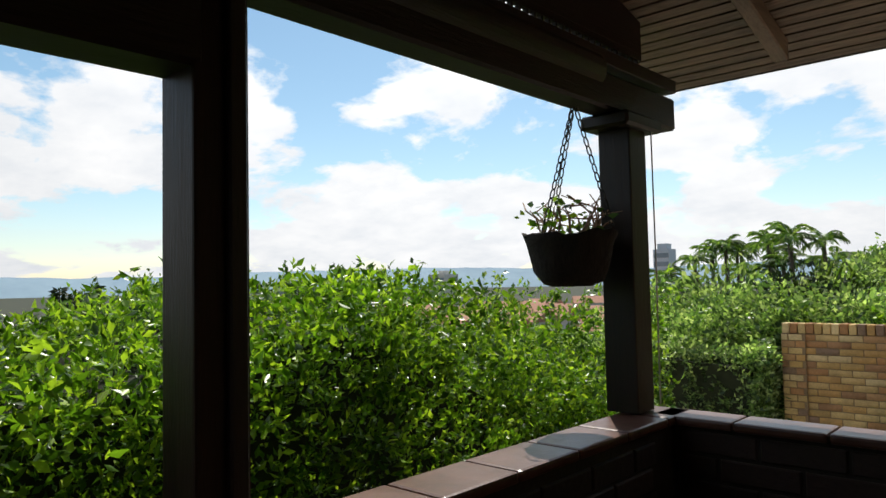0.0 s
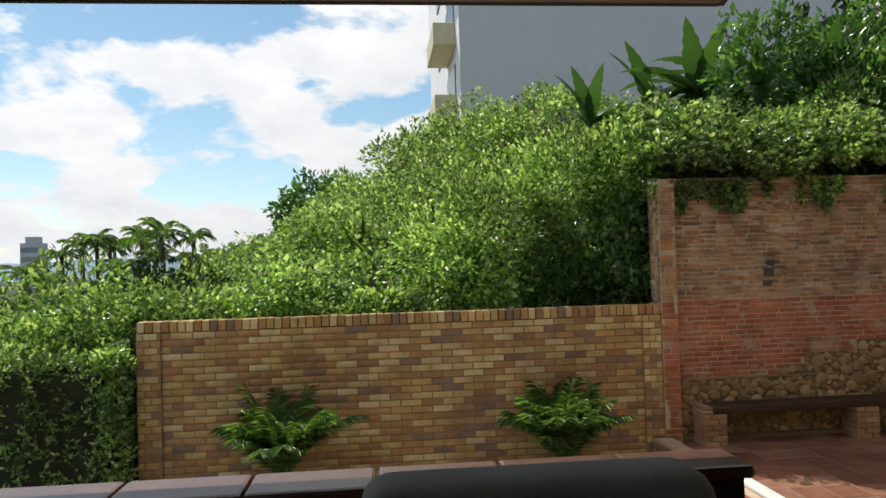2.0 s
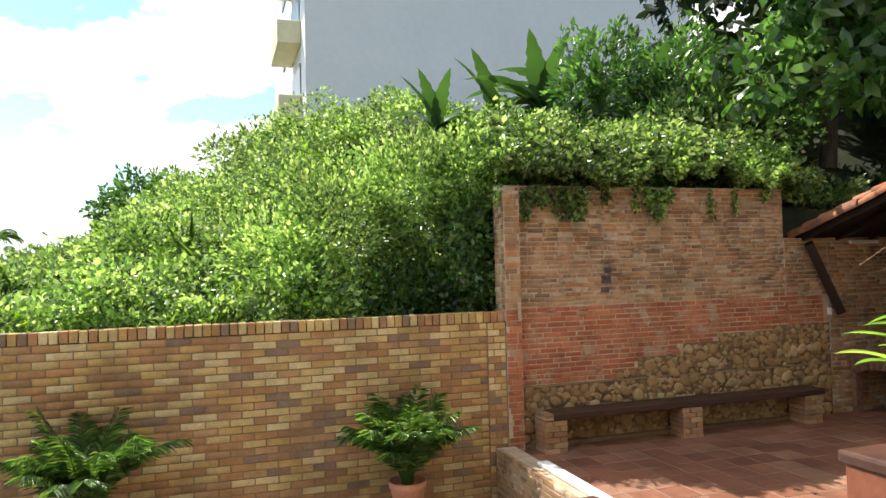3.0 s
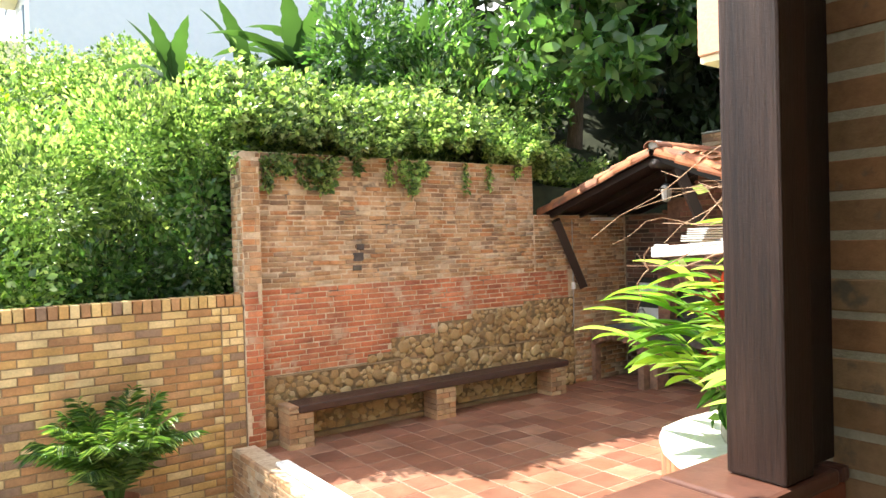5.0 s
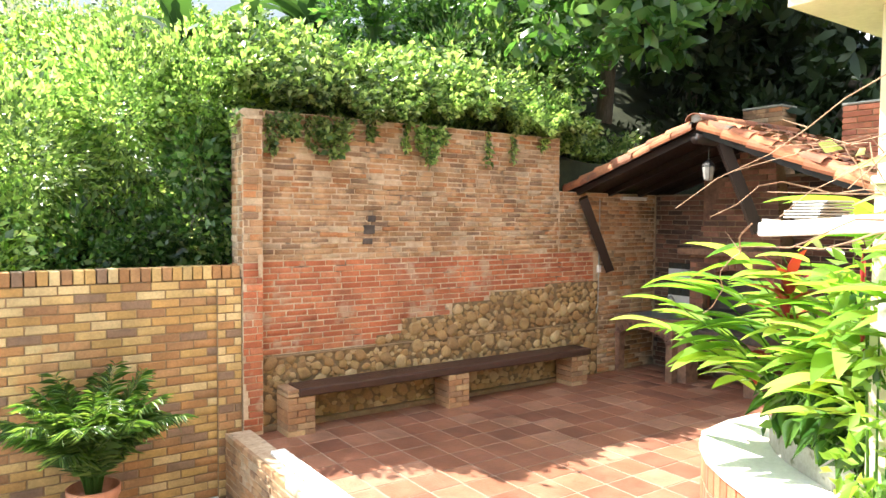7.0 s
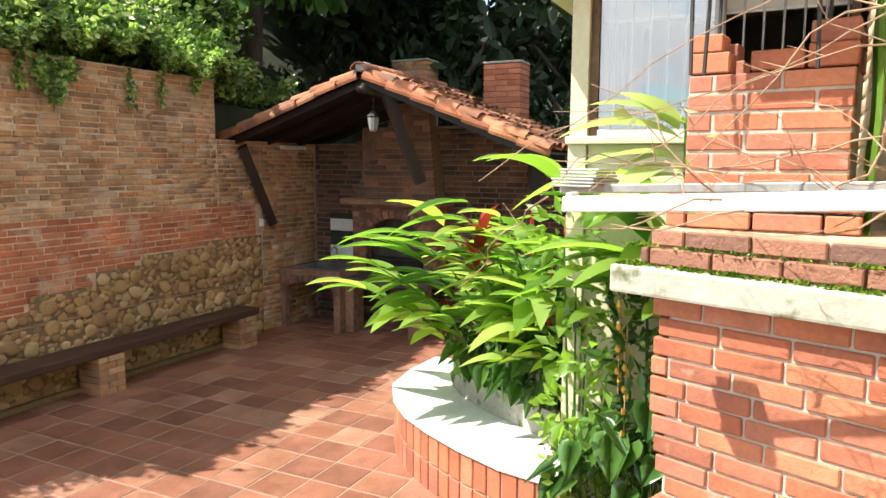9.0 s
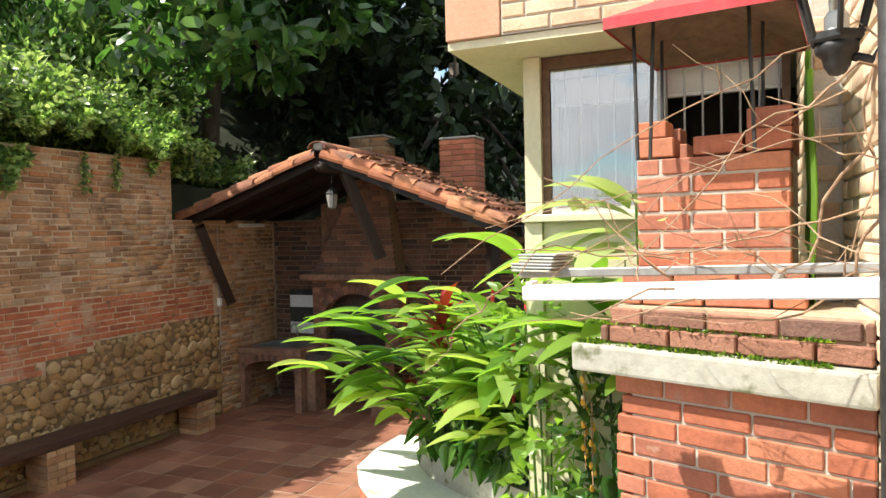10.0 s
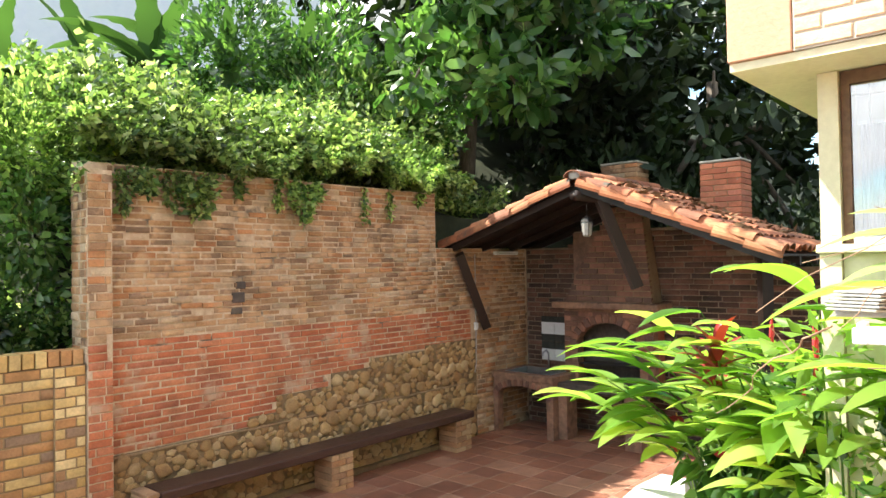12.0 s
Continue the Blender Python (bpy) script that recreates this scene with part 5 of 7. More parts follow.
hx = np.concatenate([np.linspace(-30, -10, 12, endpoint=False), np.linspace(-10, 14, 97), np.linspace(15, 40, 12)])
hy = np.concatenate([[9.126], np.linspace(9.13, 21, 60), np.linspace(22, 60, 14)])
hv = [(x, y, -1.7 if y < 9.128 else hill(x, y) - 0.08 - max(0.0, y - 21) * 0.02) for y in hy for x in hx]
w = len(hx)
hf = [(j * w + i, j * w + i + 1, (j + 1) * w + i + 1, (j + 1) * w + i) for j in range(len(hy) - 1) for i in range(w - 1)]
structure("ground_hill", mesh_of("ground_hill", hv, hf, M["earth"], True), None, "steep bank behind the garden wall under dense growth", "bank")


def stuff(name, mesh, label, category):
    return tagged(new(name, mesh), label, category, kind="stuff")


def hill_leaves(n, x0, x1, y0, y1, size, bias, mat, name, label, lift=0.35):
    x = rng.uniform(x0, x1, n)
    y = y0 + (y1 - y0) * rng.random(n) ** bias
    z = np.array([hill(a, b) for a, b in zip(x, y)])
    lump = np.array([noise.noise((a * 1.1, b * 1.1, 9.0)) for a, b in zip(x, y)])
    z = z + lift * rng.random(n) * (0.55 + 0.9 * np.clip(lump + 0.3, 0, 1))
    base = np.stack([x, y, z], 1)
    way = np.stack([rng.normal(-0.1, 0.8, n), rng.normal(-0.55, 0.7, n), rng.normal(0.25, 0.6, n)], 1)
    return stuff(name, leaves(name, base, way, size, mat, 0.6), label, "undergrowth")



hill_leaves(70000, -9, 9.5, 9.15, 20.5, 0.085, 1.7, L_VINE, "creepers", "dense sunlit creepers covering the bank")
hill_leaves(9000, -9, 5, 9.15, 15.0, 0.075, 1.5, L_GRASS, "weeds", "bright low weeds and shoots on the bank", 0.5)
hill_leaves(20000, -3.2, 3.2, 9.1, 10.6, 0.07, 1.3, L_VINE, "low_growth", "small-leaved growth along the wall top", 0.45)

# rounded heaps of creeper with hollows between them
hb, hw_ = [], []
for k in range(400):
    hx0 = random.uniform(-7.5, 9.0)
    hy0 = 9.35 + 9.5 * random.random() ** 1.8
    r0 = random.choice((0.25, 0.35, 0.5, 0.7)) * random.uniform(0.85, 1.15) * (1 + 0.03 * (hy0 - 9))
    hz0 = hill(hx0, hy0) + random.uniform(-0.1, 0.25)
    if hy0 - r0 < 9.05 and hx0 > 2.4:
        continue
    m = int(900 * r0 * r0 + 120)
    d = unit(rng.standard_normal((m, 3)))
    d[:, 2] = np.abs(d[:, 2]) * 0.9 - 0.25
    wob = 1 + 0.3 * np.sin(d[:, 0] * 6 + k) * np.sin(d[:, 1] * 5 + 2 * k) * np.cos(d[:, 2] * 6)
    hp = np.array([hx0, hy0, hz0])[None] + d * (r0 * wob * rng.uniform(0.8, 1.12, m))[:, None]
    ok = hp[:, 1] > 9.08
    hp, d, m = hp[ok], d[ok], int(ok.sum())
    hb.append(hp)
    hw_.append(d + np.array([0, -0.25, 0.15])[None] + 0.6 * rng.standard_normal((m, 3)))
stuff("creeper_heaps", leaves("creeper_heaps", np.concatenate(hb), np.concatenate(hw_), 0.076, L_VINE, 0.62), "rounded heaps of small-leaved creeper on the bank", "creeper")
# long runners trailing over the heaps
rb, rw = [], []
for k in range(46):
    sx, sy = random.uniform(-5, 7.5), 9.3 + 6 * random.random() ** 1.4
    dx = random.uniform(-0.5, 0.5)
    m = 90
    s = np.linspace(0, 1, m) * random.uniform(0.9, 2.2)
    px, py = sx + dx * s + 0.1 * np.sin(s * 4 + k), sy - 0.55 * s
    py = np.maximum(py, 9.15)
    pz = np.array([hill(a, b) for a, b in zip(px, py)]) + 0.42 + 0.08 * np.sin(s * 5 + k)
    rb.append(np.stack([px, py, pz], 1) + 0.03 * rng.standard_normal((m, 3)))
    rw.append(np.stack([rng.normal(0, 0.7, m), rng.normal(-0.5, 0.5, m), rng.normal(0.2, 0.6, m)], 1))
stuff("creeper_runners", leaves("creeper_runners", np.concatenate(rb), np.concatenate(rw), 0.075, L_HEDGE, 0.55), "long pale creeper runners trailing over the bank", "creeper")

n = 2200
x = rng.uniform(-6, 3.0, n)
y = 9.2 + 7 * rng.random(n) ** 1.4
tuft = np.array([noise.noise((a * 0.9, b * 0.9, 21.0)) for a, b in zip(x, y)]) > 0.12
x, y = x[tuft], y[tuft]
z = np.array([hill(a, b) for a, b in zip(x, y)])
blades = leaves("grass", np.stack([x, y, z], 1), np.stack([rng.normal(0, 0.45, len(x)), rng.normal(-0.3, 0.4, len(x)), rng.uniform(0.6, 1.2, len(x))], 1), 0.42, L_GRASS, 0.045)
stuff("grass", blades, "tall grass tufts among the creepers", "grass")


def clump(n, centre, radius, squash=1.0, shell=0.55):
    d = unit(rng.standard_normal((n, 3)))
    r = radius * (shell + (1 - shell) * rng.random(n) ** 0.6)
    wob = 1 + 0.25 * np.sin(d[:, 0] * 5 + centre[0]) * np.sin(d[:, 1] * 4 + centre[1]) + 0.18 * np.sin(d[:, 2] * 7 + centre[2])
    p = d * (r * wob)[:, None]
    p[:, 2] *= squash
    return p + np.array(centre)[None], d


# creeper hanging over the old wall
n = 46000
x = rng.uniform(3.2, 8.1, n)
crest = 0.42 + 0.22 * np.sin(x * 2.3) + 0.14 * np.sin(x * 5.9 + 1)
y = rng.uniform(8.66, 9.95, n)
top = 2.53 + 0.62 * (y - 8.60) + 0.38 * crest + 0.10 * np.sin(x * 11 + y * 7) * np.sin(y * 13) + 0.09 * np.sin(x * 17 + 1) * np.sin(y * 9 + x * 5)
z = np.where(rng.random(n) < 0.5, top - 0.10 * rng.random(n), top - 0.45 * rng.random(n) * np.clip((y - 8.6) / 0.6, 0.12, 1))
hang = (rng.random(n) < 0.12) & (np.sin(x * 3.1 + 0.4) * np.sin(x * 7.7) > 0.15) & (x < 5.8)
drop = 0.10 + 0.30 * np.clip(np.sin(x * 3.1 + 0.4) * np.sin(x * 7.7), 0, 1) * (x < 5.6) + 0.05
z[hang] = 2.47 - drop[hang] * rng.random(hang.sum())
y[hang] = rng.uniform(8.74, 8.92, hang.sum())
way = np.stack([rng.normal(0, 0.8, n), rng.normal(-0.6, 0.6, n), rng.normal(0.0, 0.6, n)], 1)
overhang = thing("wall_creeper", (5.6, 9.1, 2.5), "leafy creeper spilling over the top of the old wall", "creeper")
part("foliage", leaves("foliage", np.stack([x - 5.6, y - 9.1, z - 2.5], 1), way, 0.066, L_VINE, 0.6), None, overhang)
for sx, ln in ((6.38, 0.42), (6.78, 0.34), (4.1, 0.4), (4.02, 0.32), (4.2, 0.3), (3.6, 0.42), (3.66, 0.36), (5.2, 0.3), (4.75, 0.22), (5.7, 0.2), (7.3, 0.15)):
    k = 90
    zz = -ln * rng.random(k)
    b = np.stack([sx - 5.6 + rng.normal(0, 0.025, k), -0.21 + rng.normal(0, 0.02, k), zz], 1)
    part("strand", leaves("strand", b, np.stack([rng.normal(0, 0.7, k), rng.normal(-0.5, 0.4, k), rng.normal(-0.7, 0.4, k)], 1), 0.06, L_VINE, 0.5), None, overhang, "thin hanging strand")

cb, cw = [], []
for k in range(170):
    sx, sy = random.uniform(3.3, 8.0), random.uniform(8.75, 9.6)
    tall = random.uniform(0.15, 0.5)
    z0 = 0.62 * (sy - 8.6) + 0.12 + 0.08 * math.sin(sx * 2.3)
    dx, dy = random.uniform(-0.2, 0.2), random.uniform(-0.25, 0.05)
    for q in range(14):
        s = q / 13
        cb.append((sx - 5.6 + dx * s, sy - 9.1 + dy * s, z0 + tall * s))
        cw.append((random.gauss(0, 0.8), random.gauss(-0.3, 0.7), random.gauss(0.2, 0.5)))
part("shoot_growth", leaves("shoot_growth", np.array(cb), np.array(cw), 0.08, L_VINE, 0.6), None, overhang, "upright leafy shoots")

# foliage filling the hollow beside the wall's end
pb, pw = [], []
for cx, cy, cz, r, k in ((1.5, 10.2, 1.95, 0.85, 5200), (2.55, 10.1, 2.55, 0.72, 5200), (3.2, 9.7, 2.75, 0.6, 2200), (0.8, 10.4, 1.6, 0.85, 2400)):
    p, d = clump(k, (cx, cy, cz), r)
    pb.append(p)
    pw.append(d + np.array([0, -0.5, 0.1]))
p, d = clump(2600, (3.15, 9.75, 2.45), 0.45)
pb.append(p)
pw.append(d + np.array([0, -0.4, -0.2]))
stuff("vine_mass", leaves("vine_mass", np.concatenate(pb), np.concatenate(pw) + 0.4 * rng.standard_normal((sum(map(len, pb)), 3)), 0.08, L_VINE, 0.5), "heaped creeper mass beside the end of the wall", "creeper")


pb, pw = [], []
for cx, cy, cz, r, k in ((3.05, 9.55, 1.3, 0.38, 900), (2.6, 9.75, 1.15, 0.45, 1000), (2.1, 9.8, 1.05, 0.5, 1000), (3.08, 9.5, 1.95, 0.36, 1000), (3.1, 9.6, 0.85, 0.4, 700)):
    p, d = clump(k, (cx, cy, cz), r)
    pb.append(p)
    pw.append(d + 0.5 * rng.standard_normal(d.shape))
stuff("hollow_growth", leaves("hollow_growth", np.concatenate(pb), np.concatenate(pw), 0.085, L_TREE, 0.55), "shaded leaves in the hollow beside the wall's end", "creeper")


def tree(name, x, y, z, height, crown, leaf, mat, label, n, lean=(0, 0), trunk=0.11, wide=0.42):
    t = thing(name, (x, y, z), label, "tree")
    top = Vector((lean[0], lean[1], height * 0.62))
    part("trunk", tube([(0, 0, -0.3), top * 0.35 + Vector((0.06, 0, 0)), top * 0.7, top], [trunk, trunk * 0.85, trunk * 0.7, trunk * 0.5], 9), M["bark"], t, smooth=True)
    pb, pw = [], []
    for (cx, cy, cz, r) in crown:
        c = Vector((cx, cy, cz))
        a = top * random.uniform(0.55, 0.95)
        mid = a.lerp(c, 0.5) + Vector((random.uniform(-0.2, 0.2), random.uniform(-0.2, 0.2), 0.15))
        part("limb", tube([a, mid, c], [trunk * 0.4, trunk * 0.28, trunk * 0.12], 6), M["bark"], t, smooth=True)
        k = int(n * r * r)
        tufts = max(6, k // 9)
        d = unit(rng.standard_normal((tufts, 3)))
        cent = d * (r * rng.uniform(0.45, 1.05, tufts))[:, None] * np.array([1, 1, 0.8])[None] + np.array([cx, cy, cz])[None]
        pb.append(np.repeat(cent, 9, 0) + 0.03 * rng.standard_normal((tufts * 9, 3)))
        pw.append(np.repeat(d * 0.5, 9, 0) + 0.85 * rng.standard_normal((tufts * 9, 3)) + np.array([0, 0, -0.35])[None])
    part("crown", oval_leaves("crown", np.concatenate(pb), np.concatenate(pw), leaf, mat, wide), None, t)
    return t


# highest left crown blobs lie out of view, added to dapple the shelter roof
tree("broadleaf_tree", 10.2, 10.6, 2.6, 7.0, [(-2.2, -1.0, 1.6, 0.9), (-1.5, -1.5, 2.4, 1.0), (-1.0, -1.9, 1.5, 0.75), (-1.2, -1.0, 3.6, 1.3), (0.4, -2.2, 2.7, 0.9), (0.2, -1.0, 4.2, 1.4), (1.5, -1.8, 3.6, 1.1), (-0.2, 0.6, 5.2, 1.6), (-0.6, -2.4, 3.3, 0.8), (-1.9, -1.6, 4.4, 0.8), (-3.4, -2.2, 4.3, 0.85), (-2.4, -1.5, 4.5, 0.9), (-2.6, -2.6, 4.6, 0.8), (-1.6, -2.8, 4.7, 0.8)], 0.26, L_TREE, "large-leaved dark green tree overhanging the shelter", 560, (0.1, -0.2), 0.16)
# background trees added for darkness, with shade painted into their leaves
tree("shade_tree", 14.0, 13.5, 3.0, 10.0, [(-2.0, -1.5, 3.2, 2.0), (0, -2.6, 3.4, 2.0), (-3.2, 0.4, 5.2, 2.2), (0.2, 0, 6.4, 2.6), (2.4, -2.0, 4.8, 2.2), (-1.2, -2.8, 5.6, 2.0), (2.0, -4.0, 3.0, 1.9), (1.0, -3.0, 7.2, 2.2)], 0.30, L_DARK, "tall dense tree on the slope behind, leaves painted dark for shade", 260, (0.3, -0.4), 0.2)
tree("shade_tree", 13.5, 7.5, -0.8, 9.0, [(-1.0, 0.8, 3.2, 1.9), (0.5, -1.2, 3.6, 1.9), (-0.6, -0.2, 5.6, 2.2), (1.8, 1.2, 5.0, 2.0), (-0.4, 2.4, 5.2, 1.9), (0.4, -2.8, 5.0, 1.9), (0.0, 0.6, 1.6, 1.4), (0.2, -2.0, 1.4, 1.5), (-0.4, 2.2, 1.5, 1.4)], 0.28, L_DARK, "tree behind the barbecue shelter, shade painted into its leaves", 260, (0.1, 0.1), 0.2)
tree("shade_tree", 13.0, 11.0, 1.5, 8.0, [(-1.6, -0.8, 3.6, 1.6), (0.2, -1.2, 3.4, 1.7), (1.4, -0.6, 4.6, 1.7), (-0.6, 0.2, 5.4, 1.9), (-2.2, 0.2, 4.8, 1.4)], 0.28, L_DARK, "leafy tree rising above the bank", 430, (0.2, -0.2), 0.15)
tree("shade_tree", 16.5, 10.0, 0.0, 10.0, [(0, 0, 2, 2.2), (-0.6, 2.4, 3, 2.2), (0, -2.6, 2.6, 2.2), (0, 0, 5, 2.6), (-0.4, 2.6, 6, 2.4), (0, -2.8, 6, 2.4), (0, 0.6, 8, 2.6), (0.5, 5.2, 4.0, 2.4)], 0.32, L_DARK, "far tree closing the wood behind, leaves painted dark for shade", 200, (0, 0), 0.22)


def bush(name, x, y, z, blobs, leaf, mat, label, n=900, wide=0.45):
    t = thing(name, (x, y, z), label, "bush")
    pb, pw = [], []
    for cx, cy, cz, r in blobs:
        p, d = clump(int(n * r * r * 3), (cx, cy, cz), r, 0.9)
        pb.append(p)
        pw.append(d * 0.8 + np.array([0, -0.1, 0.25])[None] + 0.6 * rng.standard_normal(d.shape))
        part("stem", tube([(cx * 0.2, cy * 0.2, -0.2), (cx * 0.6, cy * 0.6, cz * 0.5), (cx, cy, cz)], [0.035, 0.02, 0.008] if leaf > 0.105 else [0.012, 0.008, 0.004], 5), M["bark"] if leaf > 0.105 else L_HEART, t)
    part("foliage", leaves("foliage", np.concatenate(pb), np.concatenate(pw), leaf, mat, wide), None, t)
    return t


bush("slope_bush", 8.4, 10.6, 3.0, [(0, 0, 0.6, 0.9), (-1.2, 0.2, 0.8, 0.9), (0.9, 0.3, 1.2, 0.9), (-0.5, 0.8, 1.6, 1.0), (-2.0, 1.0, 1.6, 0.9)], 0.13, L_TREE, "dark glossy bush above the old wall")
bush("slope_bush", 6.6, 9.9, 2.5, [(0, 0, 0.5, 0.5), (0.7, 0.1, 0.7, 0.55), (-0.6, 0.2, 0.6, 0.5), (1.3, 0.0, 0.9, 0.55), (0.3, 0.5, 1.2, 0.5), (1.0, 0.5, 1.5, 0.5)], 0.12, L_VINE, "sunlit broad-leaved bush above the old wall", 700)
bush("slope_bush", 0.9, 18.0, hill(0.9, 18.0) - 0.35, [(0, 0, 0.4, 0.7), (0.8, 0.4, 0.6, 0.75), (-0.7, 0.2, 0.2, 0.6)], 0.13, L_VINE, "leafy bush on the crest of the bank", 500)
bush("slope_bush", -1.8, 19.0, hill(-1.8, 19.0) + 0.35, [(0, 0, 0.7, 0.75), (0.7, 0, 0.85, 0.6), (-0.5, 0, 0.4, 0.6), (1.3, 0.2, 0.9, 0.4)], 0.13, L_TREE, "dark rounded bush on the skyline of the bank", 900)
bush("slope_bush", -4.6, 11.5, 0.1, [(0, 0, 0.8, 0.9), (-0.9, 0.2, 0.6, 0.8), (0.7, -0.2, 0.5, 0.7), (-1.7, 0.2, 0.6, 0.8)], 0.12, L_VINE, "green bush beyond the end of the garden wall", 600)
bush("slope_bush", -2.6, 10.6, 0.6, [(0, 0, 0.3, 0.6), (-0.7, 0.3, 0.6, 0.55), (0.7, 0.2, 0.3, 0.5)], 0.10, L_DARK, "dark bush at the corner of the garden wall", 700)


# filler bush, its leaf colour standing in for deep shade
bush("shade_bush", 11.4, 9.6, 0.8, [(0, 0, 0.6, 1.0), (0.2, -1.2, 0.4, 1.0), (-0.6, 1.0, 1.3, 1.0), (0.4, 0.6, 1.8, 1.1), (0.5, -1.0, 1.9, 1.0), (0.6, -2.4, 0.9, 1.1), (0.6, -3.8, 0.6, 1.1), (0.8, -4.8, 1.2, 1.0)], 0.17, L_DARK, "bush behind the shelter, shade painted into near-black leaves", 230)


# ---- hedges ----
def hedge(name, x0, x1, y0, y1, top, n, leaf, mat, label, foot=-1.286, sprigs=200, lean=0.1, swell=0.30):
    t = thing(name, ((x0 + x1) / 2, (y0 + y1) / 2, foot), label, "hedge")
    cx, cy = (x0 + x1) / 2, (y0 + y1) / 2

    def height(x, y):
        return top(x, y) + 0.16 * noise.noise((x * 1.2, y * 1.2, 3.0)) + 0.06 * noise.noise((x * 5, y * 5, 8.0)) - foot

    def inset(z, h):
        return lean * ((z / h) * 0.55 + 0.45 * (z / h) ** 4)

    # plain body behind the leaves, coloured dark in place of inner shade
    bm = bmesh.new()
    nx, ny = max(4, int((x1 - x0) / 0.25)), max(4, int((y1 - y0) / 0.25))
    grid = [[bm.verts.new((x0 + 0.2 + (x1 - x0 - 0.4 - lean) * i / nx - cx, y0 + 0.18 + (y1 - y0 - 0.36) * j / ny - cy, height(x0 + (x1 - x0) * i / nx, y0 + (y1 - y0) * j / ny) - 0.22)) for i in range(nx + 1)] for j in range(ny + 1)]
    for j in range(ny):
        for i in range(nx):
            bm.faces.new((grid[j][i], grid[j][i + 1], grid[j + 1][i + 1], grid[j + 1][i]))
    edge = [grid[0][i] for i in range(nx + 1)] + [grid[j][nx] for j in range(1, ny + 1)] + [grid[ny][i] for i in range(nx - 1, -1, -1)] + [grid[j][0] for j in range(ny - 1, 0, -1)]
    low_e = [bm.verts.new((v.co.x + (lean if v.co.x > (x1 - x0) / 2 - 0.25 - lean else 0), v.co.y, 0.0)) for v in edge]
    for i in range(len(edge)):
        j = (i + 1) % len(edge)
        bm.faces.new((edge[i], edge[j], low_e[j], low_e[i]))
    part("inner_growth", bm, M["earth"], t, "plain dark core painted as the hedge's inner shade")
    u = rng.random(n)
    x = rng.uniform(x0, x1, n)
    y = rng.uniform(y0, y1, n)
    face = rng.integers(0, 6, n)
    h = np.array([height(a, b) for a, b in zip(x, y)])
    z = h * (1 - 0.10 * rng.random(n))
    out = np.stack([rng.normal(0, 0.5, n), rng.normal(0, 0.5, n), np.full(n, 0.9)], 1)
    for f, (ax, edge_at, sgn) in {1: (0, x1, 1), 2: (1, y1, 1), 3: (1, y0, -1), 4: (0, x1, 1), 5: (0, x0, -1)}.items():
        m = face == f
        deep = 0.22 * rng.random(m.sum())
        if ax == 0:
            x[m] = edge_at - sgn * deep
        else:
            y[m] = edge_at - sgn * deep
        z[m] = h[m] * rng.random(m.sum()) ** 0.75
        bulge = swell * np.array([noise.noise((a * 1.3, b * 1.5, c * 1.6)) + 0.6 * noise.noise((a * 3, b * 3.6, c * 3.6 + 5)) for a, b, c in zip(x[m], y[m], z[m])])
        if ax == 0 and sgn > 0:
            bulge = bulge - inset(z[m], h[m])
        o = np.zeros((m.sum(), 3))
        o[:, ax] = sgn
        o[:, 2] = 0.7
        out[m] = o
        if ax == 0:
            x[m] += sgn * bulge
        else:
            y[m] += sgn * bulge
    way = unit(out + 0.55 * rng.standard_normal((n, 3)))
    per = 8
    twig = rng.uniform(2.2, 4.5, n)[:, None] * leaf
    stem = np.stack([x - cx, y - cy, z], 1)
    tb, tw = [], []
    for q in range(per):
        tb.append(stem + way * twig * (q / per - 0.4))
        tw.append(way * 0.75 + 0.75 * rng.standard_normal((n, 3)))
    part("foliage", leaves("foliage", np.concatenate(tb), np.concatenate(tw), leaf, mat, 0.5), None, t)
    sb, sw = [], []
    for k in range(sprigs):
        a, b = random.uniform(x0 + 0.1, x1 - 0.05), random.uniform(y0 + 0.1, y1 - 0.1)
        hh = height(a, b)
        tall = random.uniform(0.02, 0.10) * (1.8 if random.random() < 0.06 else 1)
        dx, dy = random.uniform(-0.05, 0.05), random.uniform(-0.05, 0.05)
        for q in range(9):
            s = q / 8
            sb.append((a - cx + dx * s, b - cy + dy * s, hh - 0.05 + tall * s))
            sw.append((random.gauss(0, 0.7), random.gauss(0, 0.7), 0.7))
    if sb:
        part("new_growth", leaves("new_growth", np.array(sb), np.array(sw), leaf * 0.9, mat, 0.42), None, t, "pale upright new shoots")
    return t


def near_top(x, y):
    return 1.36 + 0.19 * math.exp(-((y - 1.7) / 0.75) ** 2) - 0.34 * max(0, y - 2.1) + 0.04 * math.sin(y * 6) * math.sin(x * 5)


hedge("hedge", -3.9, -1.95, -1.6, 3.75, near_top, 23000, 0.037, L_HEDGE, "tall bright green hedge beside the veranda", sprigs=420, lean=0.6, swell=0.36)
hedge("hedge", -7.4, -2.95, 8.55, 9.7, lambda x, y: 0.62 + 0.03 * math.sin(x * 2), 7000, 0.06, L_VINE, "shaded clipped hedge across the end of the yard", sprigs=60, swell=0.12)


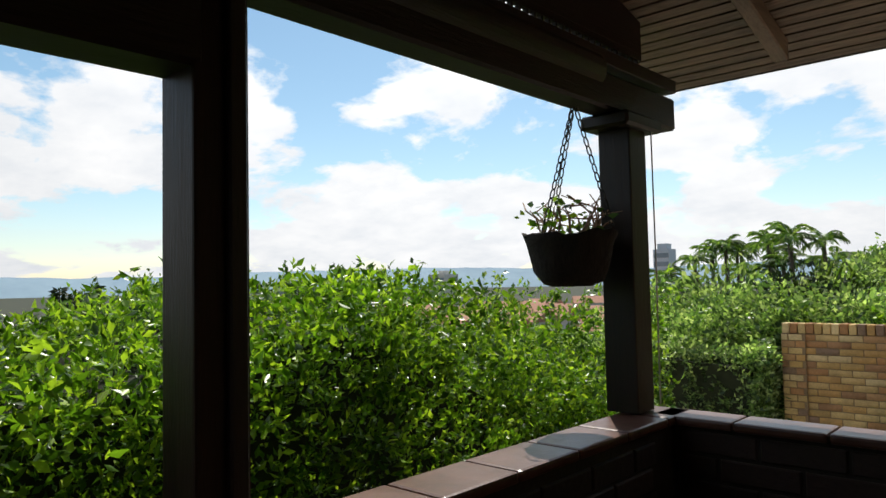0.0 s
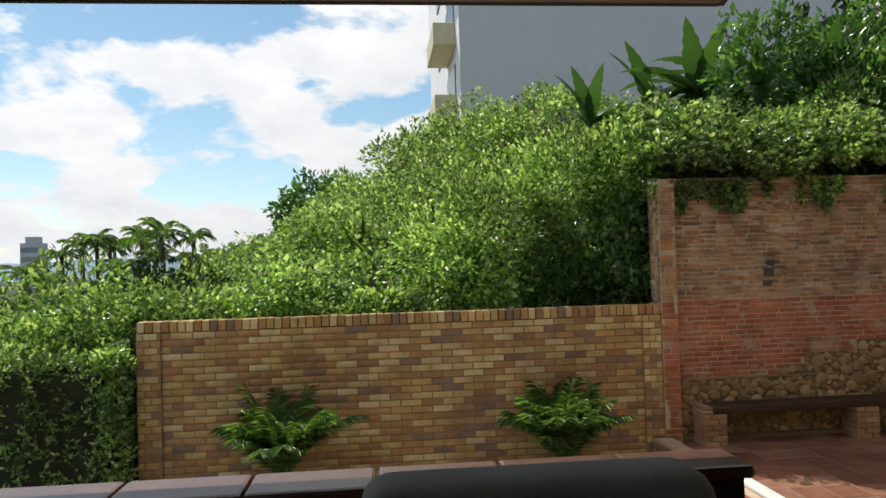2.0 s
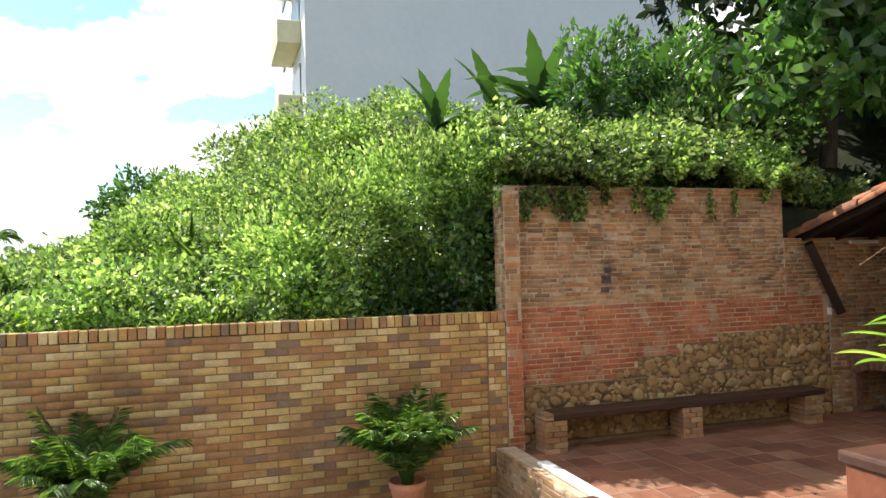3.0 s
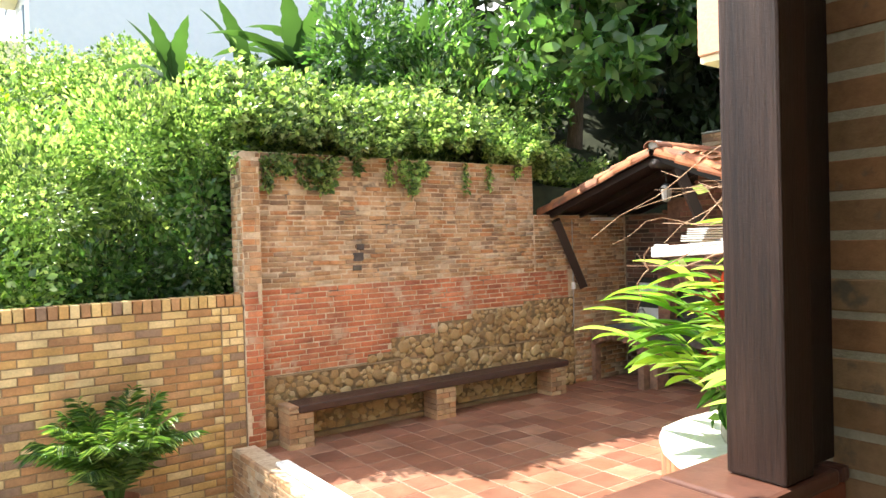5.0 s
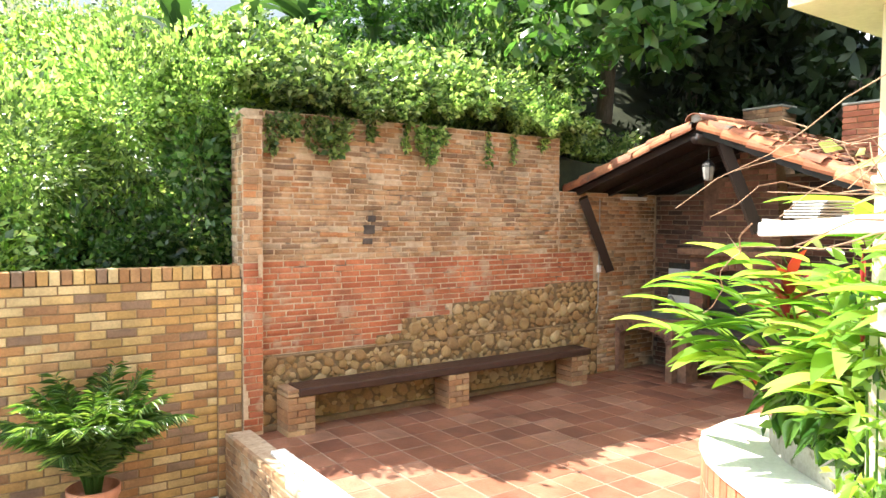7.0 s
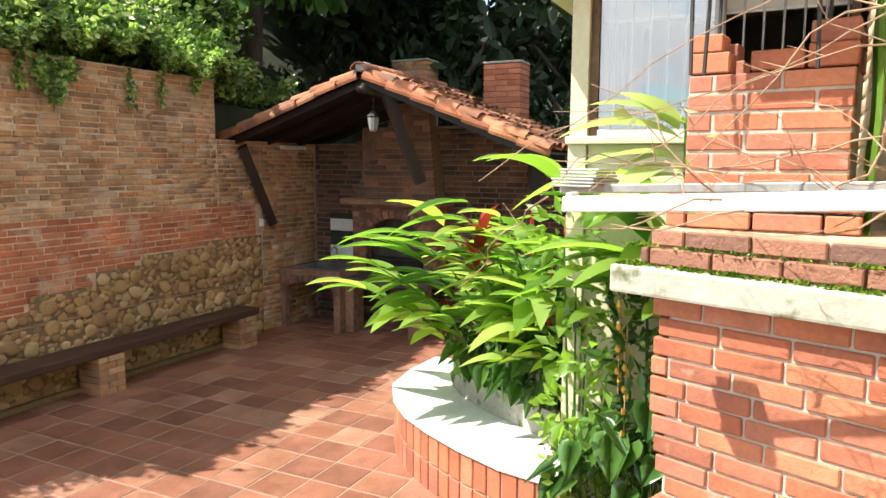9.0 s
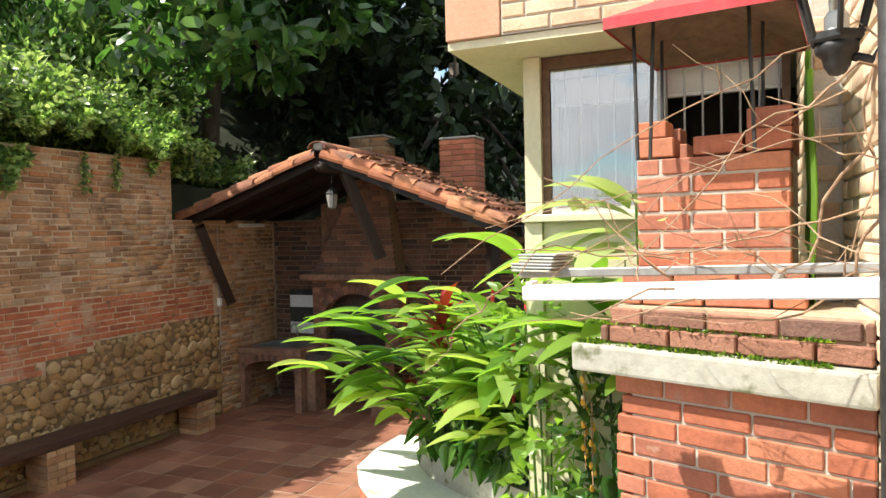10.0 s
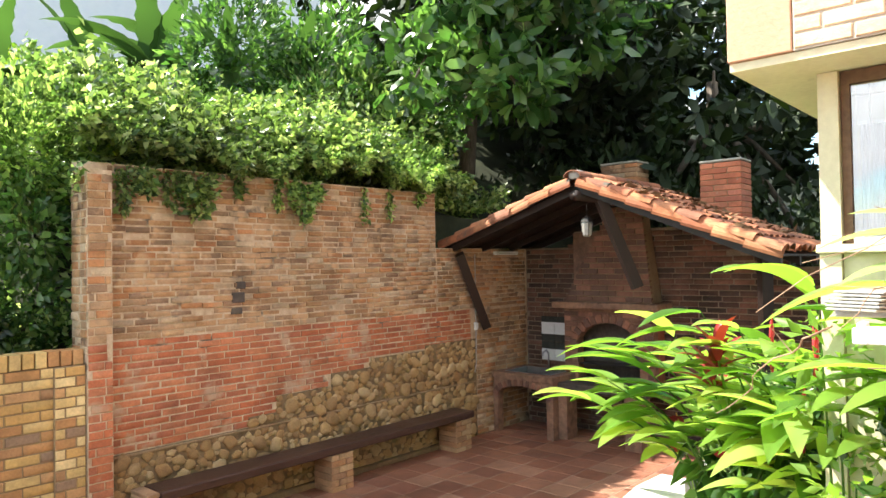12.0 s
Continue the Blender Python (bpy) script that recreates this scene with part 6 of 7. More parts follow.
# ---- banana plants ----
def blade(length, width, droop, rise, mat, tear=0.0):
    v, f = [], []
    n = 14
    h, z, ang = 0.0, 0.0, rise
    for k in range(n + 1):
        s = k / n
        wd = width * (math.sin(math.pi * min(1, 0.06 + s * 0.94) ** 0.75) ** 0.8) * (1 - 0.15 * (k % 2) * tear)
        v += [(h, wd, z - 0.22 * wd), (h, 0, z), (h, -wd, z - 0.22 * wd)]
        h += length / n * math.cos(ang)
        z += length / n * math.sin(ang)
        ang -= droop / n
    for k in range(n):
        a, b = 3 * k, 3 * k + 3
        f += [(a, a + 1, b + 1, b), (a + 1, a + 2, b + 2, b + 1)]
    return mesh_of("leaf_blade", v, f, mat, True)


BLADES = [blade(1.5, 0.21, 1.5, 0.95, L_BANANA, 1.6), blade(1.3, 0.18, 0.8, 1.35, L_BANANA, 1.3), blade(1.4, 0.22, 1.5, 0.65, L_BANANA, 1.9)]


def banana(x, y, z, scale, count, turn, stem=0.9):
    t = thing("banana_plant", (x, y, z), "banana plant with long arching torn leaves", "banana plant", "banana plants on the bank", turn)
    part("stem", tube([(0, 0, -0.4), (0.01, 0, stem * 0.5), (0, 0.01, stem)], [0.10, 0.08, 0.05], 9), L_BANANA, t, smooth=True)
    for k in range(count):
        o = new("leaf_blade", BLADES[k % 3])
        o.parent = t
        o.matrix_local = pose(0, 0, stem - 0.05, 0, 0, 360 * k * 0.382 + 15 * (k % 3)) @ Matrix.Diagonal((scale, scale, scale, 1))
    return t


for q in ((3.55, 12.2, 3.0, 0.85, 8, 20), (5.9, 13.0, 3.6, 1.25, 7, 80), (6.7, 13.6, 3.9, 1.3, 6, 140), (5.2, 13.6, 3.6, 1.1, 5, 10), (7.6, 12.6, 3.5, 1.1, 6, 60), (6.2, 11.4, 3.2, 0.9, 6, 30), (7.2, 11.2, 3.3, 0.95, 6, 100), (8.9, 11.8, 3.6, 1.1, 7, 15)):
    banana(*q)


# ---- plants of the curved bed ----
def lance(length, width, droop, rise):
    v, f = [], []
    n = 10
    h, z, ang = 0.0, 0.0, rise
    for k in range(n + 1):
        s = k / n
        wd = 0.5 * width * (math.sin(math.pi * s ** 0.8) ** 0.85 if 0 < s < 1 else 0.02)
        v += [(h, wd, z + 0.35 * wd), (h, 0, z), (h, -wd, z + 0.35 * wd)]
        h += length / n * math.cos(ang)
        z += length / n * math.sin(ang)
        ang -= droop / n
    for k in range(n):
        a, b = 3 * k, 3 * k + 3
        f += [(a, a + 1, b + 1, b), (a + 1, a + 2, b + 2, b + 1)]
    return mesh_of("leaf", v, f, L_BROAD, True)


LANCES = [lance(0.55, 0.15, 0.6, 0.35), lance(0.62, 0.165, 0.95, 0.5), lance(0.45, 0.135, 0.5, 0.2), lance(0.68, 0.17, 0.8, 0.3)]


def heliconia(x, y, lean_az, lean, tall, pairs, flower, foot=-0.14, first=0.38):
    t = thing("heliconia", (x, y, foot), "leafy heliconia clump with long lance-shaped leaves" if not flower else "heliconia with red and orange flower bracts", "plant", "heliconias in the bed")
    ca, sa = math.cos(lean_az), math.sin(lean_az)
    pts = [Vector((ca * lean * s * s, sa * lean * s * s, tall * s * (1 - 0.12 * s))) for s in (0, 0.25, 0.5, 0.75, 1.0)]
    part("stem", tube(pts, [0.010, 0.009, 0.008, 0.006, 0.004], 6), L_HEART, t)
    for k in range(pairs):
        s = first + (1 - first) * k / max(1, pairs - 1)
        i = min(3, int(s * 4))
        p = pts[i].lerp(pts[i + 1], s * 4 - i)
        o = new("leaf", random.choice(LANCES))
        o.parent = t
        az = math.degrees(lean_az) + (65 if k % 2 else -65) * random.uniform(0.25, 1.2) * (1.2 - s * 0.7)
        sc = random.uniform(0.85, 1.2)
        o.matrix_local = pose(*p, 0, random.uniform(-18, 12), az) @ Matrix.Diagonal((sc, sc, sc, 1))
    if flower:
        c = pts[-1]
        for q in range(6):
            bm = tube([(0, 0, 0), (0.05, 0, 0.05), (0.12, 0, 0.10 + 0.02 * q)], [0.006, 0.016, 0.002], 6)
            o = part("bract", bm, M["crimson"], t, "red pointed bract")
            o.matrix_local = pose(c.x, c.y, c.z - 0.1 + 0.045 * q, 0, 0, 180 * q + 20)
    return t


random.seed(11)
for k in range(21):
    s = random.random()
    i = min(len(C_IN) - 2, int(s * (len(C_IN) - 1)))
    a = Vector(C_IN[i]).lerp(Vector(C_IN[i + 1]), s * (len(C_IN) - 1) - i)
    x, y = a.x + random.uniform(0.2, 0.75), a.y - random.uniform(0.15, 0.5)
    if y < 3.55 or x > 6.6 or (x > 4.75 and y < 3.95):
        y = max(y, 4.0)
    out = math.atan2(0.75, -0.85) + random.uniform(-0.8, 0.8)
    heliconia(x, y, out, random.uniform(0.1, 0.4), random.uniform(0.8, 1.45), random.randint(4, 6), k % 9 == 0)
for x, y, tall, lean, az, n in ((5.95, 4.72, 1.15, 0.55, 2.3, 7), (6.0, 4.8, 0.95, 0.6, 2.1, 7), (5.85, 4.5, 1.4, 0.5, 2.4, 6), (5.7, 4.3, 1.6, 0.45, 2.4, 6), (5.6, 4.15, 1.5, 0.35, 2.5, 6), (6.1, 4.95, 0.85, 0.5, 1.9, 6), (5.9, 4.6, 1.3, 0.6, 2.2, 7), (5.9, 4.85, 0.85, 0.75, 2.25, 6), (5.82, 4.72, 1.05, 0.72, 2.35, 6)):
    heliconia(x, y, az, lean, tall, n, False)


for x, y, tall, lean, az, n in ((5.5, 3.95, 1.35, 0.3, 2.7, 6), (5.48, 3.88, 1.7, 0.3, 3.1, 5), (5.5, 4.0, 1.0, 0.25, 3.0, 6), (5.46, 3.86, 1.2, 0.4, 3.3, 6), (5.55, 4.1, 0.8, 0.25, 2.8, 5), (5.6, 3.95, 1.8, 0.3, 3.2, 5), (5.46, 3.84, 0.9, 0.3, 3.4, 5)):
    heliconia(x, y, az, lean, tall, n, False)
for x, y, tall, lean, az, n in ((4.74, 3.4, 2.0, 0.15, 2.3, 5), (4.74, 3.2, 2.45, 0.05, 2.2, 5), (4.74, 3.14, 2.1, 0.1, 2.2, 6), (4.72, 3.3, 2.5, 0.08, 2.5, 5)):
    heliconia(x, y, az, lean, tall, n, False, -0.735, 0.78)


def heart(size):
    """A heart-shaped leaf blade along +x, folded a little on its midrib."""
    v, f = [(0.0, 0.0, 0.0)], []
    half = [(-0.22, 0.20), (-0.12, 0.42), (0.12, 0.48), (0.42, 0.38), (0.72, 0.18)]
    mids = [(0.10, 0.0), (0.42, 0.0), (0.72, 0.0), (1.0, 0.0)]
    v += [(x * size, 0, -0.10 * x * x * size) for x, _ in mids]
    for sg in (1, -1):
        v += [(x * size, sg * y * size, (0.16 * y - 0.14 * x * x) * size) for x, y in half]
    for o in (5, 10):
        f += [(0, o, o + 1), (0, o + 1, o + 2, 1), (1, o + 2, o + 3, 2), (2, o + 3, o + 4, 3), (3, o + 4, 4)]
    return mesh_of("leaf", v, f, L_HEART, True)


HEARTS = [heart(0.17), heart(0.21), heart(0.14)]


def anthurium(x, y, z, count, tall):
    t = thing("anthurium", (x, y, z), "anthurium with broad heart-shaped green leaves", "plant", "anthuriums in the bed")
    for k in range(count):
        az = 2.4 + random.uniform(-1.5, 1.5)
        h = tall * random.uniform(0.35, 1.0)
        r = random.uniform(0.06, 0.22)
        tip = Vector((r * math.cos(az), r * math.sin(az), h))
        st = part("stalk", tube([(0, 0, 0), tip * 0.5 + Vector((0, 0, 0.08)), tip], [0.005, 0.004, 0.003], 5), L_HEART, t)
        o = new("leaf", random.choice(HEARTS))
        o.parent = t
        o.matrix_local = pose(*tip, random.uniform(-25, 25), random.uniform(25, 65), math.degrees(az) + random.uniform(-40, 40))
    return t


for x, y, z, c, h in ((4.62, 3.5, -0.735, 9, 1.1), (4.6, 3.32, -0.735, 10, 0.95), (4.66, 3.6, -0.735, 9, 0.8), (4.62, 3.22, -0.735, 9, 1.25), (5.5, 3.9, -0.14, 10, 0.6), (5.52, 4.12, -0.14, 10, 0.55), (5.66, 4.32, -0.14, 9, 0.5), (5.8, 4.55, -0.14, 9, 0.45), (5.92, 4.74, -0.14, 9, 0.5)):
    anthurium(x, y, z, c, h)
bush("kerb_shrub", 4.70, 3.66, -0.735, [(0, 0, 0.62, 0.16), (0.0, 0.03, 0.95, 0.18), (0.0, -0.03, 1.3, 0.18), (0.0, 0.03, 1.62, 0.18), (0, 0.1, 1.9, 0.16)], 0.09, L_BROAD, "bright leafy shrub rising before the cream column", 800)
bush("kerb_shrub", 4.66, 3.36, -0.735, [(0, 0.05, 0.3, 0.2), (0.02, -0.12, 0.65, 0.2), (0, 0.1, 0.8, 0.22), (-0.02, -0.1, 1.1, 0.22), (0.02, 0.08, 1.4, 0.2), (0, -0.15, 1.6, 0.2), (0, -0.25, 1.25, 0.18)], 0.085, L_TREE, "dense leafy shrub growing between oven and seat", 900)
bush("bed_shrub", 5.5, 3.95, -0.14, [(0, 0, 0.2, 0.25), (-0.1, 0.02, 0.5, 0.24), (0.1, 0.2, 0.45, 0.25), (0.0, -0.05, 0.8, 0.2), (-0.15, -0.1, 1.05, 0.2), (0.25, 0.4, 0.3, 0.25), (0.4, 0.75, 0.25, 0.22)], 0.10, L_TREE, "leafy green shrub between the oven and the bed", 620)
for x, y, tall in ((5.60, 4.42, 1.12), (5.72, 4.5, 0.98)):
    t = thing("red_heliconia", (x, y, -0.14), "upright heliconia with a fan of dark red bracts", "flower")
    part("stem", tube([(0, 0, 0), (-0.12, 0.04, tall * 0.6), (-0.24, 0.08, tall)], 0.009, 6), L_BROAD, t)
    for q in range(9):
        src_m = LANCES[q % 3]
        me = bpy.data.meshes.get("red_blade_%d" % (q % 3))
        if me is None:
            me = src_m.copy()
            me.name = "red_blade_%d" % (q % 3)
            me.materials.clear()
            me.materials.append(L_RED)
        o = new("bract", me)
        o.parent = t
        o.matrix_local = pose(-0.24, 0.08, tall - 0.1 + 0.02 * q, 0, -16 - 5 * q, 137 * q) @ Matrix.Diagonal((0.50, 0.46, 0.50, 1))


def flower(x, y, z, label, mat):
    t = thing("flower", (x, y, -0.14), label, "flower")
    part("stalk", tube([(0.1, -0.08, 0), (0.04, -0.03, (z + 0.14) * 0.6), (0, 0, z + 0.14)], 0.005, 5), L_BROAD, t)
    v = [(0, 0, 0)] + [(0.055 * (1 + 0.35 * math.cos(a)) * math.cos(a), 0.045 * math.sin(a), 0.02 * math.cos(a)) for a in (2 * math.pi * k / 12 for k in range(12))]
    o = part("spathe", mesh_of("spathe", v, [(0, k + 1, (k + 1) % 12 + 1) for k in range(12)], M[mat], False), None, t, "glossy heart-shaped flower")
    o.matrix_local = pose(0, 0, z + 0.14, 50, 10, 120)
    part("spike", tube([(0, 0, z + 0.14), (-0.02, 0.01, z + 0.19)], [0.006, 0.003], 5), M["gold"], t)


for p in ((5.87, 5.0, 0.25), (5.62, 4.35, 0.55), (5.72, 4.6, 0.30), (5.45, 4.0, 0.60), (5.9, 5.0, 0.45)):
    flower(*p, "red anthurium flower on a thin stalk", "crimson")
for x, y, z in ((4.52, 3.42, 0.85), (4.5, 3.38, 0.55)):
    t = thing("hanging_heliconia", (x, y, z), "hanging chain of yellow and orange flower bracts", "flower")
    part("stalk", tube([(0, 0, 0.2), (0, 0, -0.12), (0.01, 0, -0.45)], 0.004, 5), M["twig"], t)
    for q in range(9):
        o = part("bract", tube([(0, 0, 0), (0.03, 0, 0.0), (0.055, 0, 0.03)], [0.005, 0.014, 0.002], 5), M["gold"], t)
        o.matrix_local = pose(0, 0, 0.05 - 0.055 * q, 0, 0, 180 * q)
n = 9000
u = rng.random(n)
ci = np.array(C_IN)
idx = np.minimum((u * (len(ci) - 1)).astype(int), len(ci) - 2)
fr = (u * (len(ci) - 1) - idx)[:, None]
pp = ci[idx] * (1 - fr) + ci[idx + 1] * fr
bx, by = pp[:, 0] + rng.uniform(0.10, 0.9, n), pp[:, 1] - rng.uniform(0.10, 0.6, n)
bz = -0.12 + 0.75 * rng.random(n) ** 1.6
stuff("bed_undergrowth", leaves("bed_undergrowth", np.stack([bx, by, bz], 1), np.stack([rng.normal(-0.3, 0.7, n), rng.normal(0.3, 0.7, n), rng.normal(0.2, 0.6, n)], 1), 0.085, L_VINE, 0.5), "low mixed greenery filling the planting bed", "plants")
bush("bed_fern", 4.72, 3.62, -0.735, [(0, 0, 0.2, 0.2), (0.02, -0.1, 0.5, 0.18), (0.0, 0.02, 0.75, 0.16)], 0.05, L_VINE, "ferny growth between the oven and the bed", 2600)

vari = thing("variegated_plant", (4.30, 3.10, -0.735), "tall plant with broad pale variegated leaves beside the oven", "plant")
part("stem", tube([(0, 0, 0), (0.02, 0.0, 1.2), (0.0, 0.03, 2.45)], [0.018, 0.014, 0.008], 7), L_BROAD, vari)
for k, (dy, z, az, tilt, sc) in enumerate(((0.02, 2.42, 92, -8, 0.95), (0.04, 2.36, 104, 4, 1.05), (0.02, 2.30, 80, 12, 0.9), (0.05, 2.27, 125, 2, 0.85), (0.06, 2.40, 140, -18, 0.8), (0.0, 2.20, 100, 22, 0.9), (0.05, 2.44, 65, -20, 0.7), (0.03, 2.24, 150, 14, 0.8))):
    me = bpy.data.meshes.get("pale_blade_%d" % (k % 4))
    if me is None:
        me = LANCES[k % 4].copy()
        me.name = "pale_blade_%d" % (k % 4)
        me.materials.clear()
        me.materials.append(L_PALE)
    o = new("leaf", me)
    o.parent = vari
    o.matrix_local = pose(0.0, dy, z, 0, tilt, az) @ Matrix.Diagonal((sc * 0.85, sc * 1.3, sc * 0.85, 1))

# ---- bare vine over the rails ----
vine = thing("bare_vine", (3.0, 2.42, 1.5), "tangle of bare brown vine stems over the rails", "vine")
random.seed(5)
tips = []
for k in range(22):
    p = Vector((random.uniform(-0.25, 0.45), random.uniform(-0.05, 0.5), random.uniform(-0.10, 0.02)))
    d = Vector((random.uniform(-0.5, 0.4), random.uniform(0.3, 1.0), random.uniform(-0.1, 0.22))).normalized()
    pts = [p]
    steps = random.randint(6, 11)
    sag = random.uniform(0.03, 0.10)
    for s in range(steps):
        d = (d + Vector((random.gauss(0, 0.30), random.gauss(0, 0.22), random.gauss(-sag, 0.22)))).normalized()
        p = p + d * random.uniform(0.04, 0.10)
        p.z = min(max(p.z, -0.13), 0.16)
        pts.append(p.copy())
    r = random.choice((0.0015, 0.002, 0.0025, 0.003))
    tips.append(pts[-1])
    tips.append(pts[len(pts) // 2])
    part("stem", tube(pts, [r * (1 - 0.6 * i / steps) for i in range(len(pts))], 5), M["twig"], vine)
# long arching stems from the house wall
for a, b, bow, r in (((0.3, 0.0, 0.62), (-0.2, 1.0, -0.02), 0.05, 0.0042), ((0.35, 0.02, 0.45), (0.0, 0.95, 0.10), -0.06, 0.004), ((0.1, 0.0, 0.3), (-0.1, 0.75, -0.05), 0.10, 0.004), ((0.0, 0.9, -0.08), (0.45, 1.35, -0.45), 0.05, 0.004), ((-0.05, 0.0, 0.10), (-0.05, 0.28, 0.02), -0.14, 0.006), ((-0.10, -0.02, 0.55), (-0.08, 0.22, -0.04), -0.10, 0.007), ((-0.1, 0.0, 0.42), (-0.25, 0.5, 0.02), 0.08, 0.005), ((0.05, -0.02, 0.7), (-0.02, 0.05, 0.0), 0.05, 0.006), ((-0.2, 0.02, 0.2), (-0.22, 0.42, 0.5), -0.06, 0.003), ((0.15, 0.0, 0.12), (0.1, 0.9, 0.02), -0.05, 0.005)):
    a, b = Vector(a), Vector(b)
    pts = [a.lerp(b, s / 11) + Vector((random.gauss(0, 0.010), 0.02 * math.sin(s * 1.3), bow * math.sin(math.pi * s / 11) + random.gauss(0, 0.008))) for s in range(12)]
    st = part("stem", tube(pts, [r * (0.75 - 0.04 * s) for s in range(12)], 6), M["twig"], vine)
    for s in (4, 8):
        d = Vector((random.uniform(-0.06, 0.06), random.uniform(-0.02, 0.09), random.uniform(0.02, 0.09)))
        part("side_twig", tube([pts[s], pts[s] + d * 0.5, pts[s] + d], [r * 0.5, r * 0.35, r * 0.15], 4), M["twig"], st)
n = 8
vb = np.array([tuple(tips[3 * q]) for q in range(n)])
part("leaves", leaves("leaves", vb, rng.standard_normal((n, 3)), 0.045, L_PALE, 0.6), None, vine, "few remaining green leaves")

pad = thing("climbing_cactus", (3.3, 2.46, 1.5), "flat green climbing cactus stems against the house wall", "plant")
for k, (dx, z0, z1, wv) in enumerate(((0.55, -0.3, 0.62, 0.05), (0.63, -0.2, 0.45, -0.06), (0.70, 0.0, 0.70, 0.05))):
    v, f = [], []
    for s in range(15):
        z = z0 + (z1 - z0) * s / 14
        wd = 0.024 * (1 + 1.1 * abs(math.sin(s * 0.75 + k))) * (1 if s < 13 else 0.4)
        off = wv * math.sin(s * 0.62 + k)
        v += [(dx + off - wd, 0.02, z), (dx + off, 0.032, z), (dx + off + wd, 0.02, z), (dx + off, 0.012, z)]
    for s in range(14):
        a, b = 4 * s, 4 * s + 4
        f += [(a + i, a + (i + 1) % 4, b + (i + 1) % 4, b + i) for i in range(4)]
    part("flat_stem", mesh_of("flat_stem", v, f, L_BROAD, False), None, pad)


# ---- far things ----
bld = thing("apartment_building", (3.2, 27.0, 3.0), "tall white apartment block on the hill, blank side wall", "building")
part("side_wall", box(0, 17.0, 0, 0.4, 0, 18), M["whitewall"], bld)
part("front_wall", box(0, 0.4, 0.404, 14, 0, 18), M["whitewall"], bld, "sunlit front wall")
part("roof", box(-0.2, 17.2, -0.2, 14.2, 18.004, 18.3), M["concrete"], bld)
part("back", box(16.6, 17.0, 0.404, 14, 0, 18), M["whitewall"], bld)
for fl in range(5):
    z = 4.4 + 2.9 * fl
    b = part("balcony", box(-0.9, -0.004, 1.2, 4.6, z, z + 0.9, 0.02), M["cream"], bld)
    part("window", box(-0.06, -0.004, 1.4, 4.4, z + 1.0, z + 2.2), M["tower_glass"], bld)
    part("window", box(-0.06, -0.004, 6.5, 8.5, z + 0.9, z + 2.2), M["tower_glass"], bld)

tower = thing("far_tower", (-109.5, 235, -16), "distant grey office tower beyond the palms", "building")
part("shaft", box(-2.9, 2.9, -2.9, 2.9, 0, 28), M["tower"], tower)
part("crown", box(-1.8, 1.8, -1.8, 1.8, 28.01, 30), M["tower"], tower)
for k in range(9):
    part("window_band", box(-2.8, 2.8, -2.95, -2.904, 1 + 3.0 * k, 2.6 + 3.0 * k), M["tower_glass"], tower)


def far_house(x, y, z, sx, sy, h, turn):
    t = thing("far_house", (x, y, z), "small white house with a red tiled roof in the valley", "house", "houses in the valley", turn)
    part("wall", box(-sx, sx, -sy, sy, 0, h), M["city_wall"], t)
    bm = bmesh.new()
    v = [bm.verts.new(p) for p in ((-sx - 0.4, -sy - 0.4, h), (sx + 0.4, -sy - 0.4, h), (sx + 0.4, sy + 0.4, h), (-sx - 0.4, sy + 0.4, h), (-sx - 0.4, 0, h + sy * 0.6), (sx + 0.4, 0, h + sy * 0.6))]
    for f in ((0, 1, 5, 4), (2, 3, 4, 5), (0, 4, 3), (1, 2, 5), (3, 2, 1, 0)):
        bm.faces.new([v[i] for i in f])
    part("roof", bm, M["city_roof"], t)
    for k in range(3):
        part("window", box(-sx + sx * 0.3 + k * sx * 0.6, -sx + sx * 0.6 + k * sx * 0.6, -sy - 0.06, -sy - 0.004, h * 0.35, h * 0.7), M["tower_glass"], t)


random.seed(3)
for k in range(70):
    a = radians(random.uniform(4, 50))
    r = random.uniform(110, 330)
    x, y = -r * math.sin(a), r * math.cos(a)
    far_house(x, y, ground_height(x, y) - 0.2, random.uniform(4, 8), random.uniform(3, 5), random.uniform(4, 8), random.uniform(-40, 40))
for x, y, h, s in ((-330, 360, 24, 7), (-300, 210, 20, 5)):
    t = thing("far_tower", (x, y, -16), "distant pale apartment tower in the valley", "building")
    part("shaft", box(-s, s, -s, s, 0, h), M["city_wall"], t)
    part("roof_room", box(-s * 0.4, s * 0.4, -s * 0.4, s * 0.4, h + 0.01, h + 2.5), M["city_wall"], t)
    for k in range(int(h / 3.2)):
        part("window_band", box(-s * 0.9, s * 0.9, -s - 0.05, -s - 0.004, 1.5 + 3.1 * k, 3.0 + 3.1 * k), M["tower_glass"], t)


def feather_palm(x, y, z, tall, reach):
    t = thing("palm_tree", (x, y, z), "tall feathery palm on the slope", "palm", "palms beyond the wall")
    part("trunk", tube([(0, 0, -0.5), (0.1, 0, tall * 0.5), (0, 0, tall)], [0.13, 0.11, 0.08], 8), M["bark"], t)
    for k in range(15):
        az = 2 * math.pi * k * 0.382
        pts, base, way, ll = frond(reach * random.uniform(0.8, 1.1), random.uniform(0.4, 1.4), random.uniform(1.0, 2.0), az, 26, t, 0.3, L_PALM)
        off = Vector((0, 0, tall))
        f = part("frond", tube([p + off for p in pts], 0.02, 4), L_PALM, t)
        part("leaflet_fan", palm_mesh_leaf(base + np.array(off)[None], way, 0.55 * np.ones(len(base)) * reach / 1.8, L_PALM, "leaflet_fan"), None, f)


